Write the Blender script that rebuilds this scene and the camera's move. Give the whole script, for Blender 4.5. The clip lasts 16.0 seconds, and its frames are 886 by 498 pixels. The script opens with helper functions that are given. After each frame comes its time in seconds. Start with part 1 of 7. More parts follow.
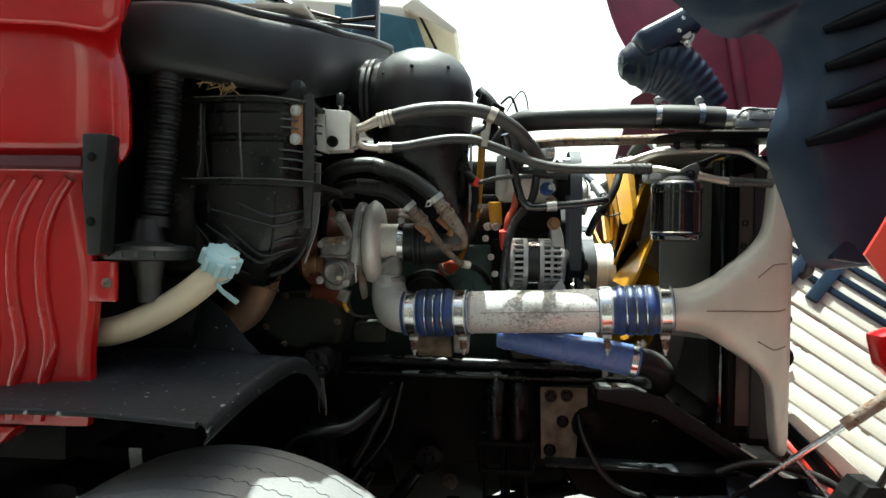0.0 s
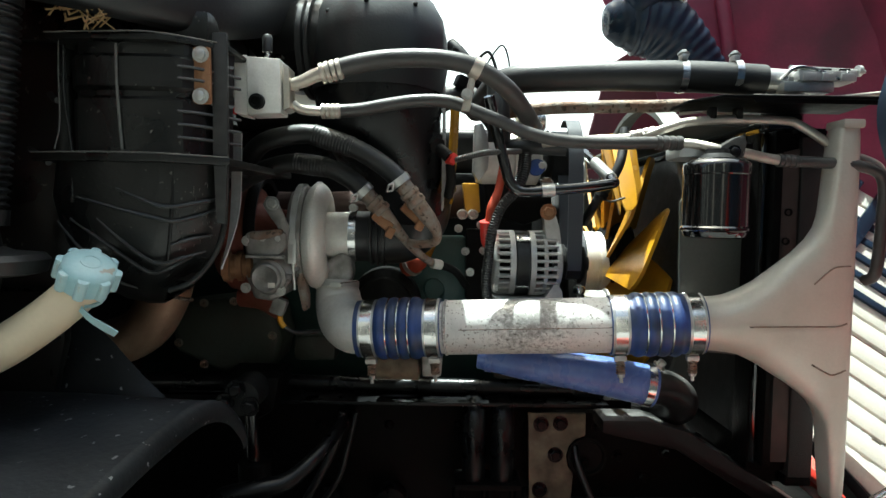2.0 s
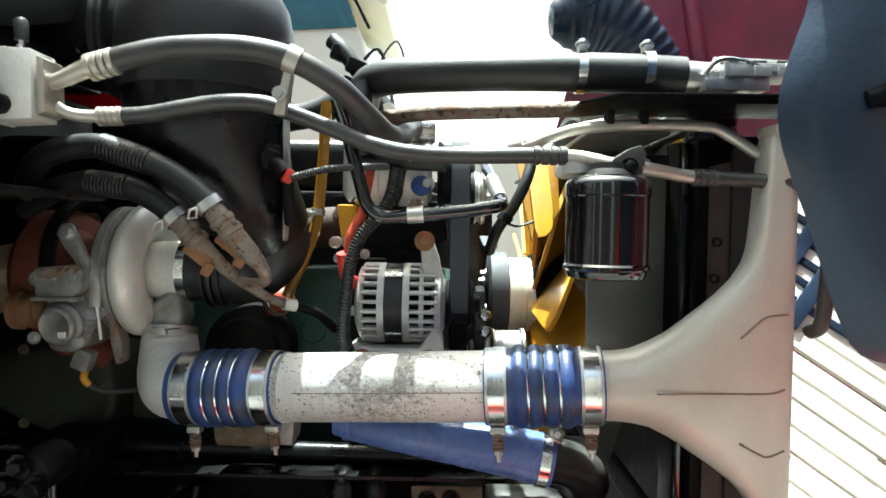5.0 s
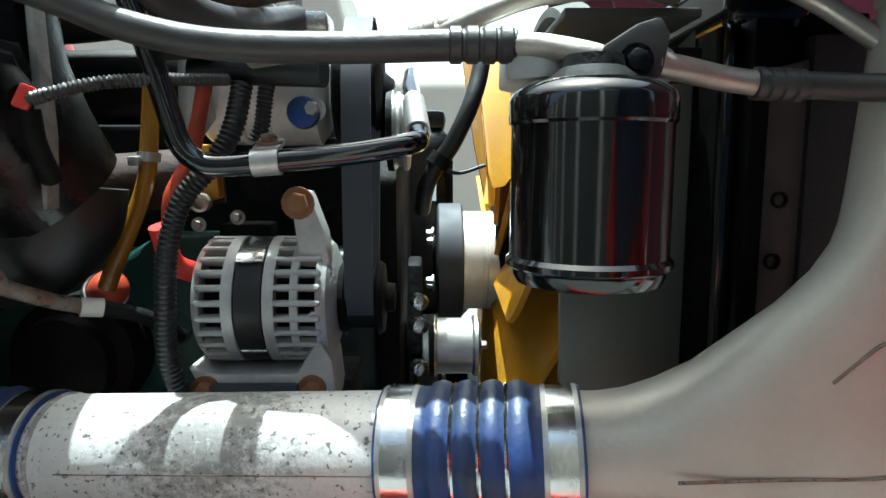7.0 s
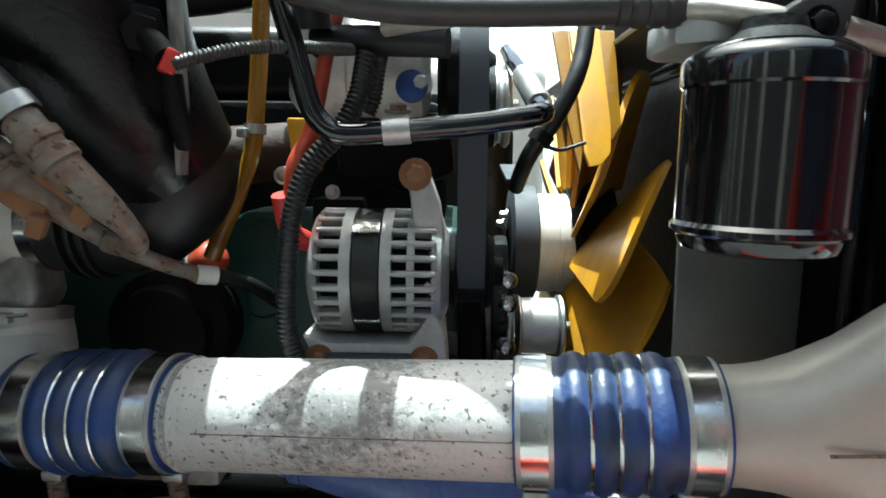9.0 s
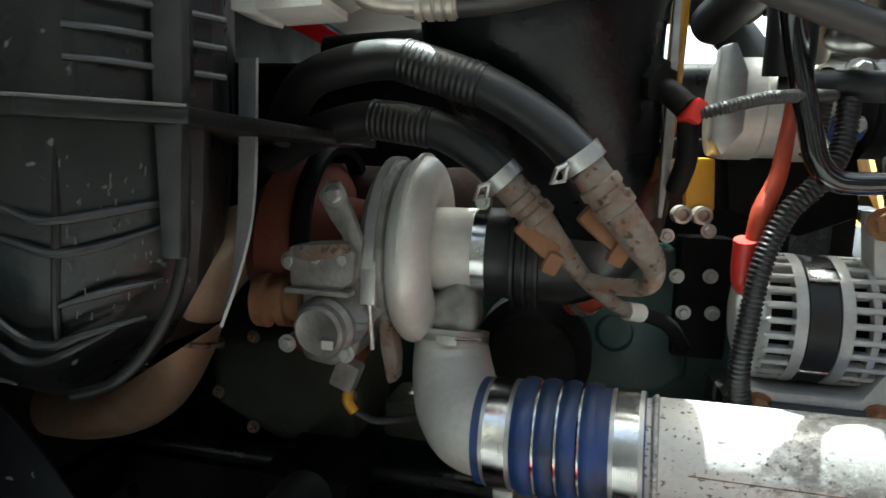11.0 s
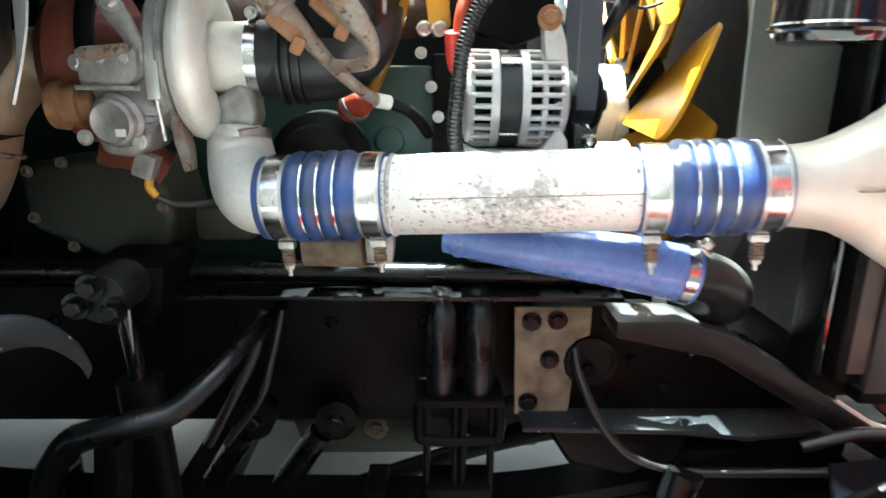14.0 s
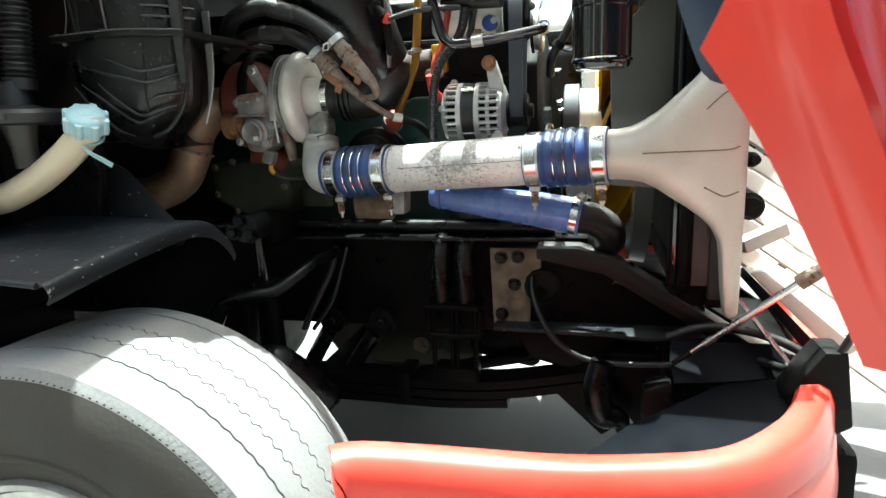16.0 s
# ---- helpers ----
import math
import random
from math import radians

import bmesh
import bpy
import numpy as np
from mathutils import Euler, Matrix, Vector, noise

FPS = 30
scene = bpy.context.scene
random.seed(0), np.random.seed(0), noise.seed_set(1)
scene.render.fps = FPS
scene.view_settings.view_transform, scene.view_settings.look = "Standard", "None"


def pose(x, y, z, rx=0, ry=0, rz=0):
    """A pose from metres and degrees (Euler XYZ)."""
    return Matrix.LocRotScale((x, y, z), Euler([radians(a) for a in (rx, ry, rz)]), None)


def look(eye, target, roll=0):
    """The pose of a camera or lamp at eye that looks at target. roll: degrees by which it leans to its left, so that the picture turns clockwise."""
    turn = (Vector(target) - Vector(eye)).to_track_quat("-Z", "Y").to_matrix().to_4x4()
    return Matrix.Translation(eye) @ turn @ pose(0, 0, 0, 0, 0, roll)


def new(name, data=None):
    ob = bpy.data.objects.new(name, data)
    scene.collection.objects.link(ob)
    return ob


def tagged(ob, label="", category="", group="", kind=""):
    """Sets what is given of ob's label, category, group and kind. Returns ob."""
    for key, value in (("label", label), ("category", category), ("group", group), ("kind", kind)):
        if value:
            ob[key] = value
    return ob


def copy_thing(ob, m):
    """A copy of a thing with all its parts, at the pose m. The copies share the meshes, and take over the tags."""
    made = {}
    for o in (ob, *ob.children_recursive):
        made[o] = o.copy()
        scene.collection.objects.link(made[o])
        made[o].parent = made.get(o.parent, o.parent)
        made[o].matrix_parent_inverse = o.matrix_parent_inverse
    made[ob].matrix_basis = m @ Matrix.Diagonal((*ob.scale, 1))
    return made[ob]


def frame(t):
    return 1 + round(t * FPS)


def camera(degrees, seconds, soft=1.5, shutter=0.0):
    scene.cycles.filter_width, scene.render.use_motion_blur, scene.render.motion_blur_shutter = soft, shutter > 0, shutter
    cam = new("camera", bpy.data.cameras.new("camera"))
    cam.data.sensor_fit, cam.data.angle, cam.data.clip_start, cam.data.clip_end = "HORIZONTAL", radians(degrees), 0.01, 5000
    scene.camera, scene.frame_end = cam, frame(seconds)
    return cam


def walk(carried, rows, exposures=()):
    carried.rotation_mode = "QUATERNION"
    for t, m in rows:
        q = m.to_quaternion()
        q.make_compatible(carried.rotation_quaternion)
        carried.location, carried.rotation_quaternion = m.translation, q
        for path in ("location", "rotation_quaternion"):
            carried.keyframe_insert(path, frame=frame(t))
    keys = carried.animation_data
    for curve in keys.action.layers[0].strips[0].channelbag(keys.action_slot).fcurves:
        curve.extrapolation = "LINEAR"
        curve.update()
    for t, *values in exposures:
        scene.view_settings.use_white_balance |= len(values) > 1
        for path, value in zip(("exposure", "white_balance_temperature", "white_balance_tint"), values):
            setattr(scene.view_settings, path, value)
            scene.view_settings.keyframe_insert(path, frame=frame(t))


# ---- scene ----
cam = camera(71.4, 16.0, shutter=0.25)
PATH = [
    (0, (0.201, 0.104, 1.472), (0.063, 2.1, 1.454), 1.1),
    (0.5, (0.185, 0.224, 1.483), (0.138, 2.223, 1.471), 1.0),
    (1, (0.138, 0.378, 1.502), (0.192, 2.377, 1.479), 0.0),
    (1.5, (0.119, 0.453, 1.51), (0.168, 2.451, 1.448), 0.1),
    (2, (0.143, 0.477, 1.515), (0.168, 2.474, 1.415), 1.0),
    (2.5, (0.147, 0.485, 1.506), (0.192, 2.481, 1.382), 0.5),
    (3, (0.141, 0.475, 1.5), (0.168, 2.471, 1.369), -0.0),
    (3.5, (0.134, 0.459, 1.497), (0.153, 2.456, 1.387), 0.2),
    (4, (0.147, 0.484, 1.503), (0.181, 2.481, 1.391), 0.2),
    (4.5, (0.333, 0.617, 1.536), (0.41, 2.616, 1.529), -0.5),
    (5, (0.421, 0.731, 1.55), (0.416, 2.73, 1.492), 0.9),
    (5.2, (0.423, 0.801, 1.551), (0.456, 2.797, 1.44), 1.3),
    (7.5, (0.55, 1.156, 1.576), (0.579, 3.137, 1.306), -0.6),
    (8, (0.494, 1.148, 1.577), (0.583, 3.129, 1.319), -0.3),
    (8.5, (0.454, 1.132, 1.542), (0.487, 3.098, 1.178), 0.5),
    (9, (0.43, 1.14, 1.551), (0.391, 3.118, 1.256), 0.7),
    (9.5, (0.351, 1.131, 1.588), (0.234, 3.113, 1.353), 1.4),
    (10, (0.304, 1.122, 1.599), (-0.111, 3.06, 1.333), 2.0),
    (10.2, (0.252, 1.112, 1.597), (-0.17, 3.053, 1.363), 2.5),
    (12.3, (-0.080, 1.082, 1.483), (-0.499, 2.992, 1.061), 1.1),
    (12.5, (-0.093, 1.084, 1.473), (-0.494, 2.988, 1.009), 0.9),
    (13, (-0.053, 1.075, 1.471), (-0.285, 3.001, 0.984), 1.8),
    (13.5, (0.049, 1.034, 1.464), (0.072, 2.955, 0.911), 1.5),
    (14, (0.218, 0.886, 1.449), (0.259, 2.813, 0.913), 0.6),
    (14.5, (0.331, 0.682, 1.439), (0.313, 2.589, 0.838), 0.7),
    (15, (0.354, 0.473, 1.424), (0.327, 2.372, 0.797), -2.0),
    (15.3, (0.348, 0.393, 1.430), (0.296, 2.330, 0.926), -1.8),
    (15.5, (0.393, 0.350, 1.418), (0.249, 2.291, 0.958), -1.8),
    (16, (0.635, 0.304, 1.407), (0.158, 2.202, 0.993), -2.2),
]
walk(cam, [(t, look(e, g, r)) for t, e, g, r in PATH], [(t, s - 0.1, k, -9) for t, s, k in ((0, 1.58, 6120), (1.5, 1.55, 6020), (2.5, 1.9, 5970), (3.5, 2.32, 5920), (4.5, 2.3, 5970), (5.2, 2.15, 5970), (7.3, 1.5, 5570), (8.5, 1.55, 5570), (9.4, 1.57, 5620), (10.2, 1.46, 5720), (12.3, 3.25, 6020), (13.0, 3.3, 5980), (13.5, 3.42, 5850), (14.0, 3.51, 5750), (14.5, 3.25, 5670), (15.0, 2.75, 5820), (15.5, 2.65, 5820), (16.0, 2.45, 5970))])

# ---- exposure and light ----
world = bpy.data.worlds.new("sky")
scene.world = world
world.use_nodes = True
wn = world.node_tree
sky = wn.nodes.new("ShaderNodeTexSky")
sky.sky_type = "NISHITA"
sky.sun_disc = False
SUN = Vector((-0.08, 0.16, 1.0)).normalized()
sky.sun_elevation = math.asin(SUN.z)
sky.sun_rotation = math.atan2(SUN.x, SUN.y)
sky.air_density, sky.dust_density = 1.0, 10.0
wn.nodes["Background"].inputs["Strength"].default_value = 0.10
wn.links.new(sky.outputs["Color"], wn.nodes["Background"].inputs["Color"])
sun_data = bpy.data.lights.new("sun", "SUN")
sun_data.energy, sun_data.angle, sun_data.color = 5.0, radians(0.53), (1.0, 0.985, 0.965)
sun = new("sun", sun_data)
sun.matrix_world = look(SUN * 20, (0, 0, 0))


# ---- materials ----
def material(name, base, rough=0.5, metal=0.0, second=None, amount=0.5, scale=12.0, fine=160.0,
             bump=0.15, specks=None, speck_scale=90.0, speck_cut=0.62, coat=0.0, sheen=0.25, dust_lit=None, dust_lit_amount=0.0, spec=0.5):
    """Base colour broken up by broad stains and fine grain; specks are small sharp spots, faces that look up take a
    tint: real dust or painted sunlight.
    """
    m = bpy.data.materials.new(name)
    m.use_nodes = True
    t = m.node_tree
    n, l = t.nodes, t.links
    b = n["Principled BSDF"]
    co = n.new("ShaderNodeTexCoord").outputs["Object"]
    info = n.new("ShaderNodeObjectInfo")

    def tex(s, detail=4.0):
        k = n.new("ShaderNodeTexNoise")
        k.inputs["Scale"].default_value, k.inputs["Detail"].default_value = s, detail
        l.new(co, k.inputs["Vector"])
        return k.outputs["Fac"]

    def ramp(src, lo, hi):
        k = n.new("ShaderNodeMapRange")
        k.inputs["From Min"].default_value, k.inputs["From Max"].default_value = lo, hi
        l.new(src, k.inputs["Value"])
        return k.outputs["Result"]

    def blend(fac, a, c, f=1.0):
        k = n.new("ShaderNodeMix")
        k.data_type = "RGBA"
        if f != 1.0:
            q = n.new("ShaderNodeMath")
            q.operation = "MULTIPLY"
            q.inputs[1].default_value = f
            l.new(fac, q.inputs[0])
            fac = q.outputs[0]
        l.new(fac, k.inputs["Factor"])
        for socket, v in ((k.inputs["A"], a), (k.inputs["B"], c)):
            if isinstance(v, tuple):
                socket.default_value = (*v, 1)
            else:
                l.new(v, socket)
        return k.outputs["Result"]

    second = second or tuple(c * 0.6 for c in base)
    big, small = tex(scale, 5.0), tex(fine, 3.0)
    col = blend(ramp(big, 0.35, 0.7), base, second, amount)
    col = blend(ramp(small, 0.3, 0.75), col, tuple(c * 0.55 for c in base), sheen)
    if specks:
        col = blend(ramp(tex(speck_scale, 2.0), speck_cut, speck_cut + 0.05), col, specks)
    if dust_lit:
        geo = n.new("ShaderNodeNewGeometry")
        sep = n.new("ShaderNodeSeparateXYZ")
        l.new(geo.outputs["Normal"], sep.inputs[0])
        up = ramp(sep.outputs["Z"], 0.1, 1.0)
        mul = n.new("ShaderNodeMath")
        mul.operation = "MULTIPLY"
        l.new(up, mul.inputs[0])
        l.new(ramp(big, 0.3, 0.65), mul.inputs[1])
        col = blend(mul.outputs[0], col, dust_lit, dust_lit_amount)
    l.new(col, b.inputs["Base Color"])
    r = n.new("ShaderNodeMapRange")
    r.inputs["From Min"].default_value, r.inputs["From Max"].default_value = 0.3, 0.7
    r.inputs["To Min"].default_value, r.inputs["To Max"].default_value = max(rough - 0.1, 0.03), min(rough + 0.12, 1.0)
    l.new(big, r.inputs["Value"])
    l.new(r.outputs["Result"], b.inputs["Roughness"])
    b.inputs["Metallic"].default_value = metal
    b.inputs["Specular IOR Level"].default_value = spec
    b.inputs["Coat Weight"].default_value = coat
    bp = n.new("ShaderNodeBump")
    bp.inputs["Strength"].default_value, bp.inputs["Distance"].default_value = bump, 0.004
    l.new(small, bp.inputs["Height"])
    l.new(bp.outputs["Normal"], b.inputs["Normal"])
    return m




def pitted_shaded_pipe(*args, **keys):
    """The oxidised pipe with hose shade and pitting painted dark round its middle, broken into pits at its edge."""
    m = material(*args, **keys)
    n, l = m.node_tree.nodes, m.node_tree.links
    b = n["Principled BSDF"]
    old = b.inputs["Base Color"].links[0].from_socket
    co = n.new("ShaderNodeTexCoord").outputs["Object"]
    far = n.new("ShaderNodeVectorMath")
    far.operation = "DISTANCE"
    far.inputs[1].default_value = (0.0, -0.035, 0.04)
    l.new(co, far.inputs[0])
    rng = n.new("ShaderNodeMapRange")
    rng.inputs["From Min"].default_value, rng.inputs["From Max"].default_value = 0.02, 0.15
    rng.inputs["To Min"].default_value, rng.inputs["To Max"].default_value = 0.22, -0.12
    l.new(far.outputs["Value"], rng.inputs["Value"])
    noise = n.new("ShaderNodeTexNoise")
    noise.inputs["Scale"].default_value, noise.inputs["Detail"].default_value, noise.inputs["Roughness"].default_value = 90.0, 8.0, 0.8
    l.new(co, noise.inputs["Vector"])
    add = n.new("ShaderNodeMath")
    l.new(noise.outputs["Fac"], add.inputs[0])
    l.new(rng.outputs["Result"], add.inputs[1])
    cut = n.new("ShaderNodeMapRange")
    cut.inputs["From Min"].default_value, cut.inputs["From Max"].default_value = 0.52, 0.68
    cut.inputs["To Max"].default_value = 0.7
    l.new(add.outputs[0], cut.inputs["Value"])
    mix = n.new("ShaderNodeMix")
    mix.data_type = "RGBA"
    l.new(cut.outputs["Result"], mix.inputs["Factor"])
    l.new(old, mix.inputs["A"])
    mix.inputs["B"].default_value = (0.10, 0.092, 0.082, 1)
    l.new(mix.outputs["Result"], b.inputs["Base Color"])
    return m


M = {
    "fill_block_wall": material("dark_fill_block", (0.06, 0.062, 0.062), 0.9, second=(0.03, 0.031, 0.032), scale=1.2, fine=60, bump=0.3),
    "asphalt": material("asphalt", (0.17, 0.167, 0.16), 0.9, second=(0.12, 0.118, 0.115), scale=1.5, fine=220, bump=0.6, specks=(0.24, 0.235, 0.23), speck_scale=120, speck_cut=0.64),
    "red": material("red_paint", (0.44, 0.004, 0.006), 0.2, second=(0.32, 0.003, 0.005), scale=6, fine=300, bump=0.03, sheen=0.1, spec=0.5, coat=0.7, dust_lit=(0.26, 0.06, 0.065), dust_lit_amount=0.3),
    # pinkish tint on upward faces paints the sun-bleached look of the bumper top
    "hood_red": material("hood_red_paint", (0.58, 0.036, 0.022), 0.36, second=(0.48, 0.026, 0.018), scale=5, fine=300, bump=0.03, coat=0.2, sheen=0.08, dust_lit=(0.68, 0.16, 0.12), dust_lit_amount=0.35),
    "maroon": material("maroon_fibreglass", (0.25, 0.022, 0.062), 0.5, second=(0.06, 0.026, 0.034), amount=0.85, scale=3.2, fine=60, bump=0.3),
    "plastic": material("black_plastic", (0.0045, 0.0047, 0.0045), 0.32, second=(0.017, 0.0165, 0.0145), scale=11, fine=140, bump=0.12, specks=(0.10, 0.095, 0.085), speck_scale=75, speck_cut=0.7, dust_lit=(0.035, 0.033, 0.03), dust_lit_amount=0.25, spec=0.36),
    "plastic_edge": material("scuffed_plastic_rib", (0.009, 0.009, 0.009), 0.42, second=(0.05, 0.048, 0.045), scale=45, fine=180, bump=0.1),
    "scuff": material("pale_scuff", (0.11, 0.105, 0.095), 0.7, second=(0.05, 0.048, 0.045), scale=60, fine=200, bump=0.2),
    # pale tint on upward faces paints the sun highlight of dome and cowl
    "cowl": material("grey_black_cowl_plastic", (0.009, 0.0095, 0.010), 0.42, second=(0.018, 0.018, 0.018), scale=7, fine=200, bump=0.1, dust_lit=(0.22, 0.23, 0.23), dust_lit_amount=0.6, spec=0.42),
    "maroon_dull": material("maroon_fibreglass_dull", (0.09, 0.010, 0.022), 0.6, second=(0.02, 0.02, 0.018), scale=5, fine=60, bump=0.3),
    "shelf": material("blue_black_shelf_plastic", (0.002, 0.0026, 0.004), 0.5, second=(0.004, 0.005, 0.007), scale=9, fine=160, bump=0.1, spec=0.06),
    "liner": material("blue_black_liner_plastic", (0.006, 0.009, 0.016), 0.28, second=(0.016, 0.034, 0.066), amount=0.9, scale=3, fine=200, bump=0.08, coat=0.1, spec=0.35),
    "shield": material("dusty_shield_plastic", (0.007, 0.008, 0.009), 0.5, second=(0.014, 0.016, 0.018), scale=6, fine=90, bump=0.2, specks=(0.26, 0.26, 0.26), speck_scale=70, speck_cut=0.68, dust_lit=(0.045, 0.049, 0.057), dust_lit_amount=0.4, spec=0.25),
    "rubber": material("black_rubber", (0.0045, 0.0045, 0.0045), 0.45, second=(0.010, 0.0095, 0.009), scale=20, fine=180, bump=0.1, dust_lit=(0.06, 0.06, 0.055), dust_lit_amount=0.4),
    "hose_grey": material("worn_grey_hose", (0.032, 0.030, 0.028), 0.42, second=(0.065, 0.06, 0.055), scale=30, fine=200, bump=0.1),
    "bare": material("dull_aluminium_line", (0.52, 0.48, 0.42), 0.38, 0.7, second=(0.30, 0.25, 0.19), scale=35, fine=250, bump=0.1),
    "steel": material("stainless_steel", (0.75, 0.74, 0.72), 0.2, 1.0, second=(0.5, 0.49, 0.47), scale=30, fine=300, bump=0.04),
    "zinc": material("zinc_plated_steel", (0.55, 0.55, 0.53), 0.38, 0.9, second=(0.35, 0.33, 0.3), scale=40, fine=300, bump=0.1),
    "cast": material("cast_aluminium", (0.33, 0.32, 0.30), 0.52, 0.55, second=(0.12, 0.105, 0.09), amount=0.85, scale=30, fine=120, bump=0.35, dust_lit=(0.3, 0.27, 0.23), dust_lit_amount=0.4),
    "turbo": material("pale_cast_aluminium", (0.70, 0.68, 0.63), 0.45, 0.25, second=(0.50, 0.45, 0.38), scale=18, fine=150, bump=0.2),
    "alt": material("alternator_cast", (0.50, 0.50, 0.49), 0.5, 0.5, second=(0.3, 0.29, 0.27), scale=25, fine=160, bump=0.25),
    "pipe": pitted_shaded_pipe("oxidised_aluminium_pipe", (0.68, 0.665, 0.64), 0.5, 0.25, second=(0.47, 0.45, 0.42), scale=16, fine=200, bump=0.15, specks=(0.16, 0.14, 0.12), speck_scale=190, speck_cut=0.625),
    "tank": material("cream_oxidised_tank", (0.55, 0.52, 0.455), 0.45, 0.3, second=(0.40, 0.36, 0.30), amount=0.7, scale=7, fine=180, bump=0.12, sheen=0.12),
    "blue": material("blue_silicone", (0.020, 0.034, 0.070), 0.45, second=(0.014, 0.062, 0.31), amount=0.9, scale=20, fine=160, bump=0.2, dust_lit=(0.04, 0.045, 0.055), dust_lit_amount=0.95),
    "blue_hose": material("blue_coolant_silicone", (0.12, 0.19, 0.46), 0.28, second=(0.05, 0.085, 0.27), amount=0.7, scale=24, fine=160, bump=0.1),
    "frame": material("black_chassis_paint", (0.0025, 0.0024, 0.0024), 0.42, second=(0.006, 0.0055, 0.005), scale=14, fine=120, bump=0.25, dust_lit=(0.012, 0.0115, 0.011), dust_lit_amount=0.2, spec=0.06),
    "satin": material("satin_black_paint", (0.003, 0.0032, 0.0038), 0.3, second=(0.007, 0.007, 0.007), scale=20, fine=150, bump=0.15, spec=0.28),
    # pale upper faces: dust together with sun patches put into the colour
    "dusty_sunlit_black": material("dusty_sunlit_black_steel", (0.004, 0.004, 0.0045), 0.38, second=(0.010, 0.009, 0.009), scale=14, fine=150, bump=0.15, spec=0.2, dust_lit=(0.20, 0.195, 0.185), dust_lit_amount=0.6),
    "gloss": material("gloss_black_paint", (0.004, 0.004, 0.004), 0.09, second=(0.008, 0.007, 0.007), scale=8, fine=200, bump=0.02, coat=0.6),
    "heat": material("heat_tinted_steel", (0.42, 0.31, 0.21), 0.45, 0.45, second=(0.17, 0.075, 0.04), amount=0.85, scale=9, fine=120, bump=0.2),
    "valve_metal": material("milled_aluminium", (0.80, 0.78, 0.73), 0.42, 0.35, second=(0.62, 0.58, 0.5), scale=40, fine=250, bump=0.08),
    "rust": material("rusty_steel", (0.20, 0.085, 0.035), 0.75, 0.2, second=(0.36, 0.22, 0.12), scale=25, fine=140, bump=0.4),
    "rusty_grey": material("rusted_grey_metal", (0.22, 0.20, 0.17), 0.65, 0.35, second=(0.20, 0.08, 0.03), amount=0.8, scale=38, fine=150, bump=0.6, sheen=0.4, specks=(0.07, 0.05, 0.035), speck_scale=90, speck_cut=0.6),
    "brown": material("rust_brown_iron", (0.15, 0.030, 0.018), 0.75, 0.1, second=(0.2, 0.07, 0.03), scale=12, fine=100, bump=0.35),
    "tan": material("tan_primer_plate", (0.20, 0.165, 0.11), 0.65, 0.1, second=(0.03, 0.023, 0.017), amount=0.9, scale=22, fine=120, bump=0.2),
    "green": material("engine_green_paint", (0.006, 0.03, 0.022), 0.45, second=(0.008, 0.014, 0.011), scale=12, fine=120, bump=0.2),
    "green_bright": material("green_enamel", (0.010, 0.055, 0.045), 0.4, second=(0.012, 0.03, 0.026), scale=20, fine=120, bump=0.2),
    "rusty_dark": material("scaled_dark_iron", (0.03, 0.014, 0.01), 0.8, 0.1, second=(0.05, 0.02, 0.012), scale=20, fine=100, bump=0.35),
    "olive": material("oily_green_casting", (0.018, 0.024, 0.014), 0.6, second=(0.03, 0.022, 0.014), scale=16, fine=110, bump=0.35),
    "yellow": material("yellow_plastic", (0.62, 0.30, 0.008), 0.45, second=(0.36, 0.17, 0.014), amount=0.8, scale=9, fine=200, bump=0.06),
    "amber": material("amber_tube", (0.26, 0.13, 0.012), 0.2, second=(0.15, 0.06, 0.01), scale=20, fine=200, bump=0.05),
    "orange": material("orange_cable", (0.46, 0.055, 0.018), 0.5, second=(0.22, 0.03, 0.012), amount=0.8, scale=25, fine=200, bump=0.08),
    "red_clip": material("red_connector", (0.55, 0.03, 0.02), 0.4, second=(0.4, 0.02, 0.02), scale=30, bump=0.05),
    "cream": material("cream_plastic", (0.66, 0.56, 0.40), 0.45, second=(0.56, 0.46, 0.32), scale=8, fine=200, bump=0.05, sheen=0.08),
    "cyan": material("pale_blue_plastic", (0.33, 0.52, 0.56), 0.45, second=(0.44, 0.55, 0.56), amount=0.7, scale=34, fine=180, bump=0.14, sheen=0.12, specks=(0.34, 0.32, 0.27), speck_scale=45, speck_cut=0.66),
    "belt": material("ribbed_belt", (0.03, 0.034, 0.042), 0.6, second=(0.045, 0.05, 0.06), scale=20, fine=400, bump=0.02),
    "tyre": material("tyre_rubber", (0.17, 0.168, 0.165), 0.9, second=(0.24, 0.235, 0.23), scale=7, fine=140, bump=0.3, sheen=0.3),
    "sidewall": material("tyre_sidewall", (0.03, 0.026, 0.022), 0.8, second=(0.045, 0.038, 0.03), scale=6, fine=100, bump=0.15),
    "slat": material("pale_grille_plastic", (0.60, 0.57, 0.50), 0.5, second=(0.48, 0.45, 0.4), scale=9, fine=150, bump=0.08),
    "grey": material("grey_shroud_plastic", (0.075, 0.08, 0.07), 0.45, second=(0.11, 0.11, 0.095), scale=6, fine=150, bump=0.1),
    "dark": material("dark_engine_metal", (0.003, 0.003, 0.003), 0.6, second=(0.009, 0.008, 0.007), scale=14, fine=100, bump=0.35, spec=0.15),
    "side_plate": material("dusty_brown_plate", (0.075, 0.050, 0.045), 0.55, second=(0.03, 0.022, 0.02), amount=0.8, scale=9, fine=140, bump=0.15),
    "core": material("radiator_core", (0.008, 0.008, 0.008), 0.6, second=(0.035, 0.033, 0.03), scale=40, fine=400, bump=0.5),
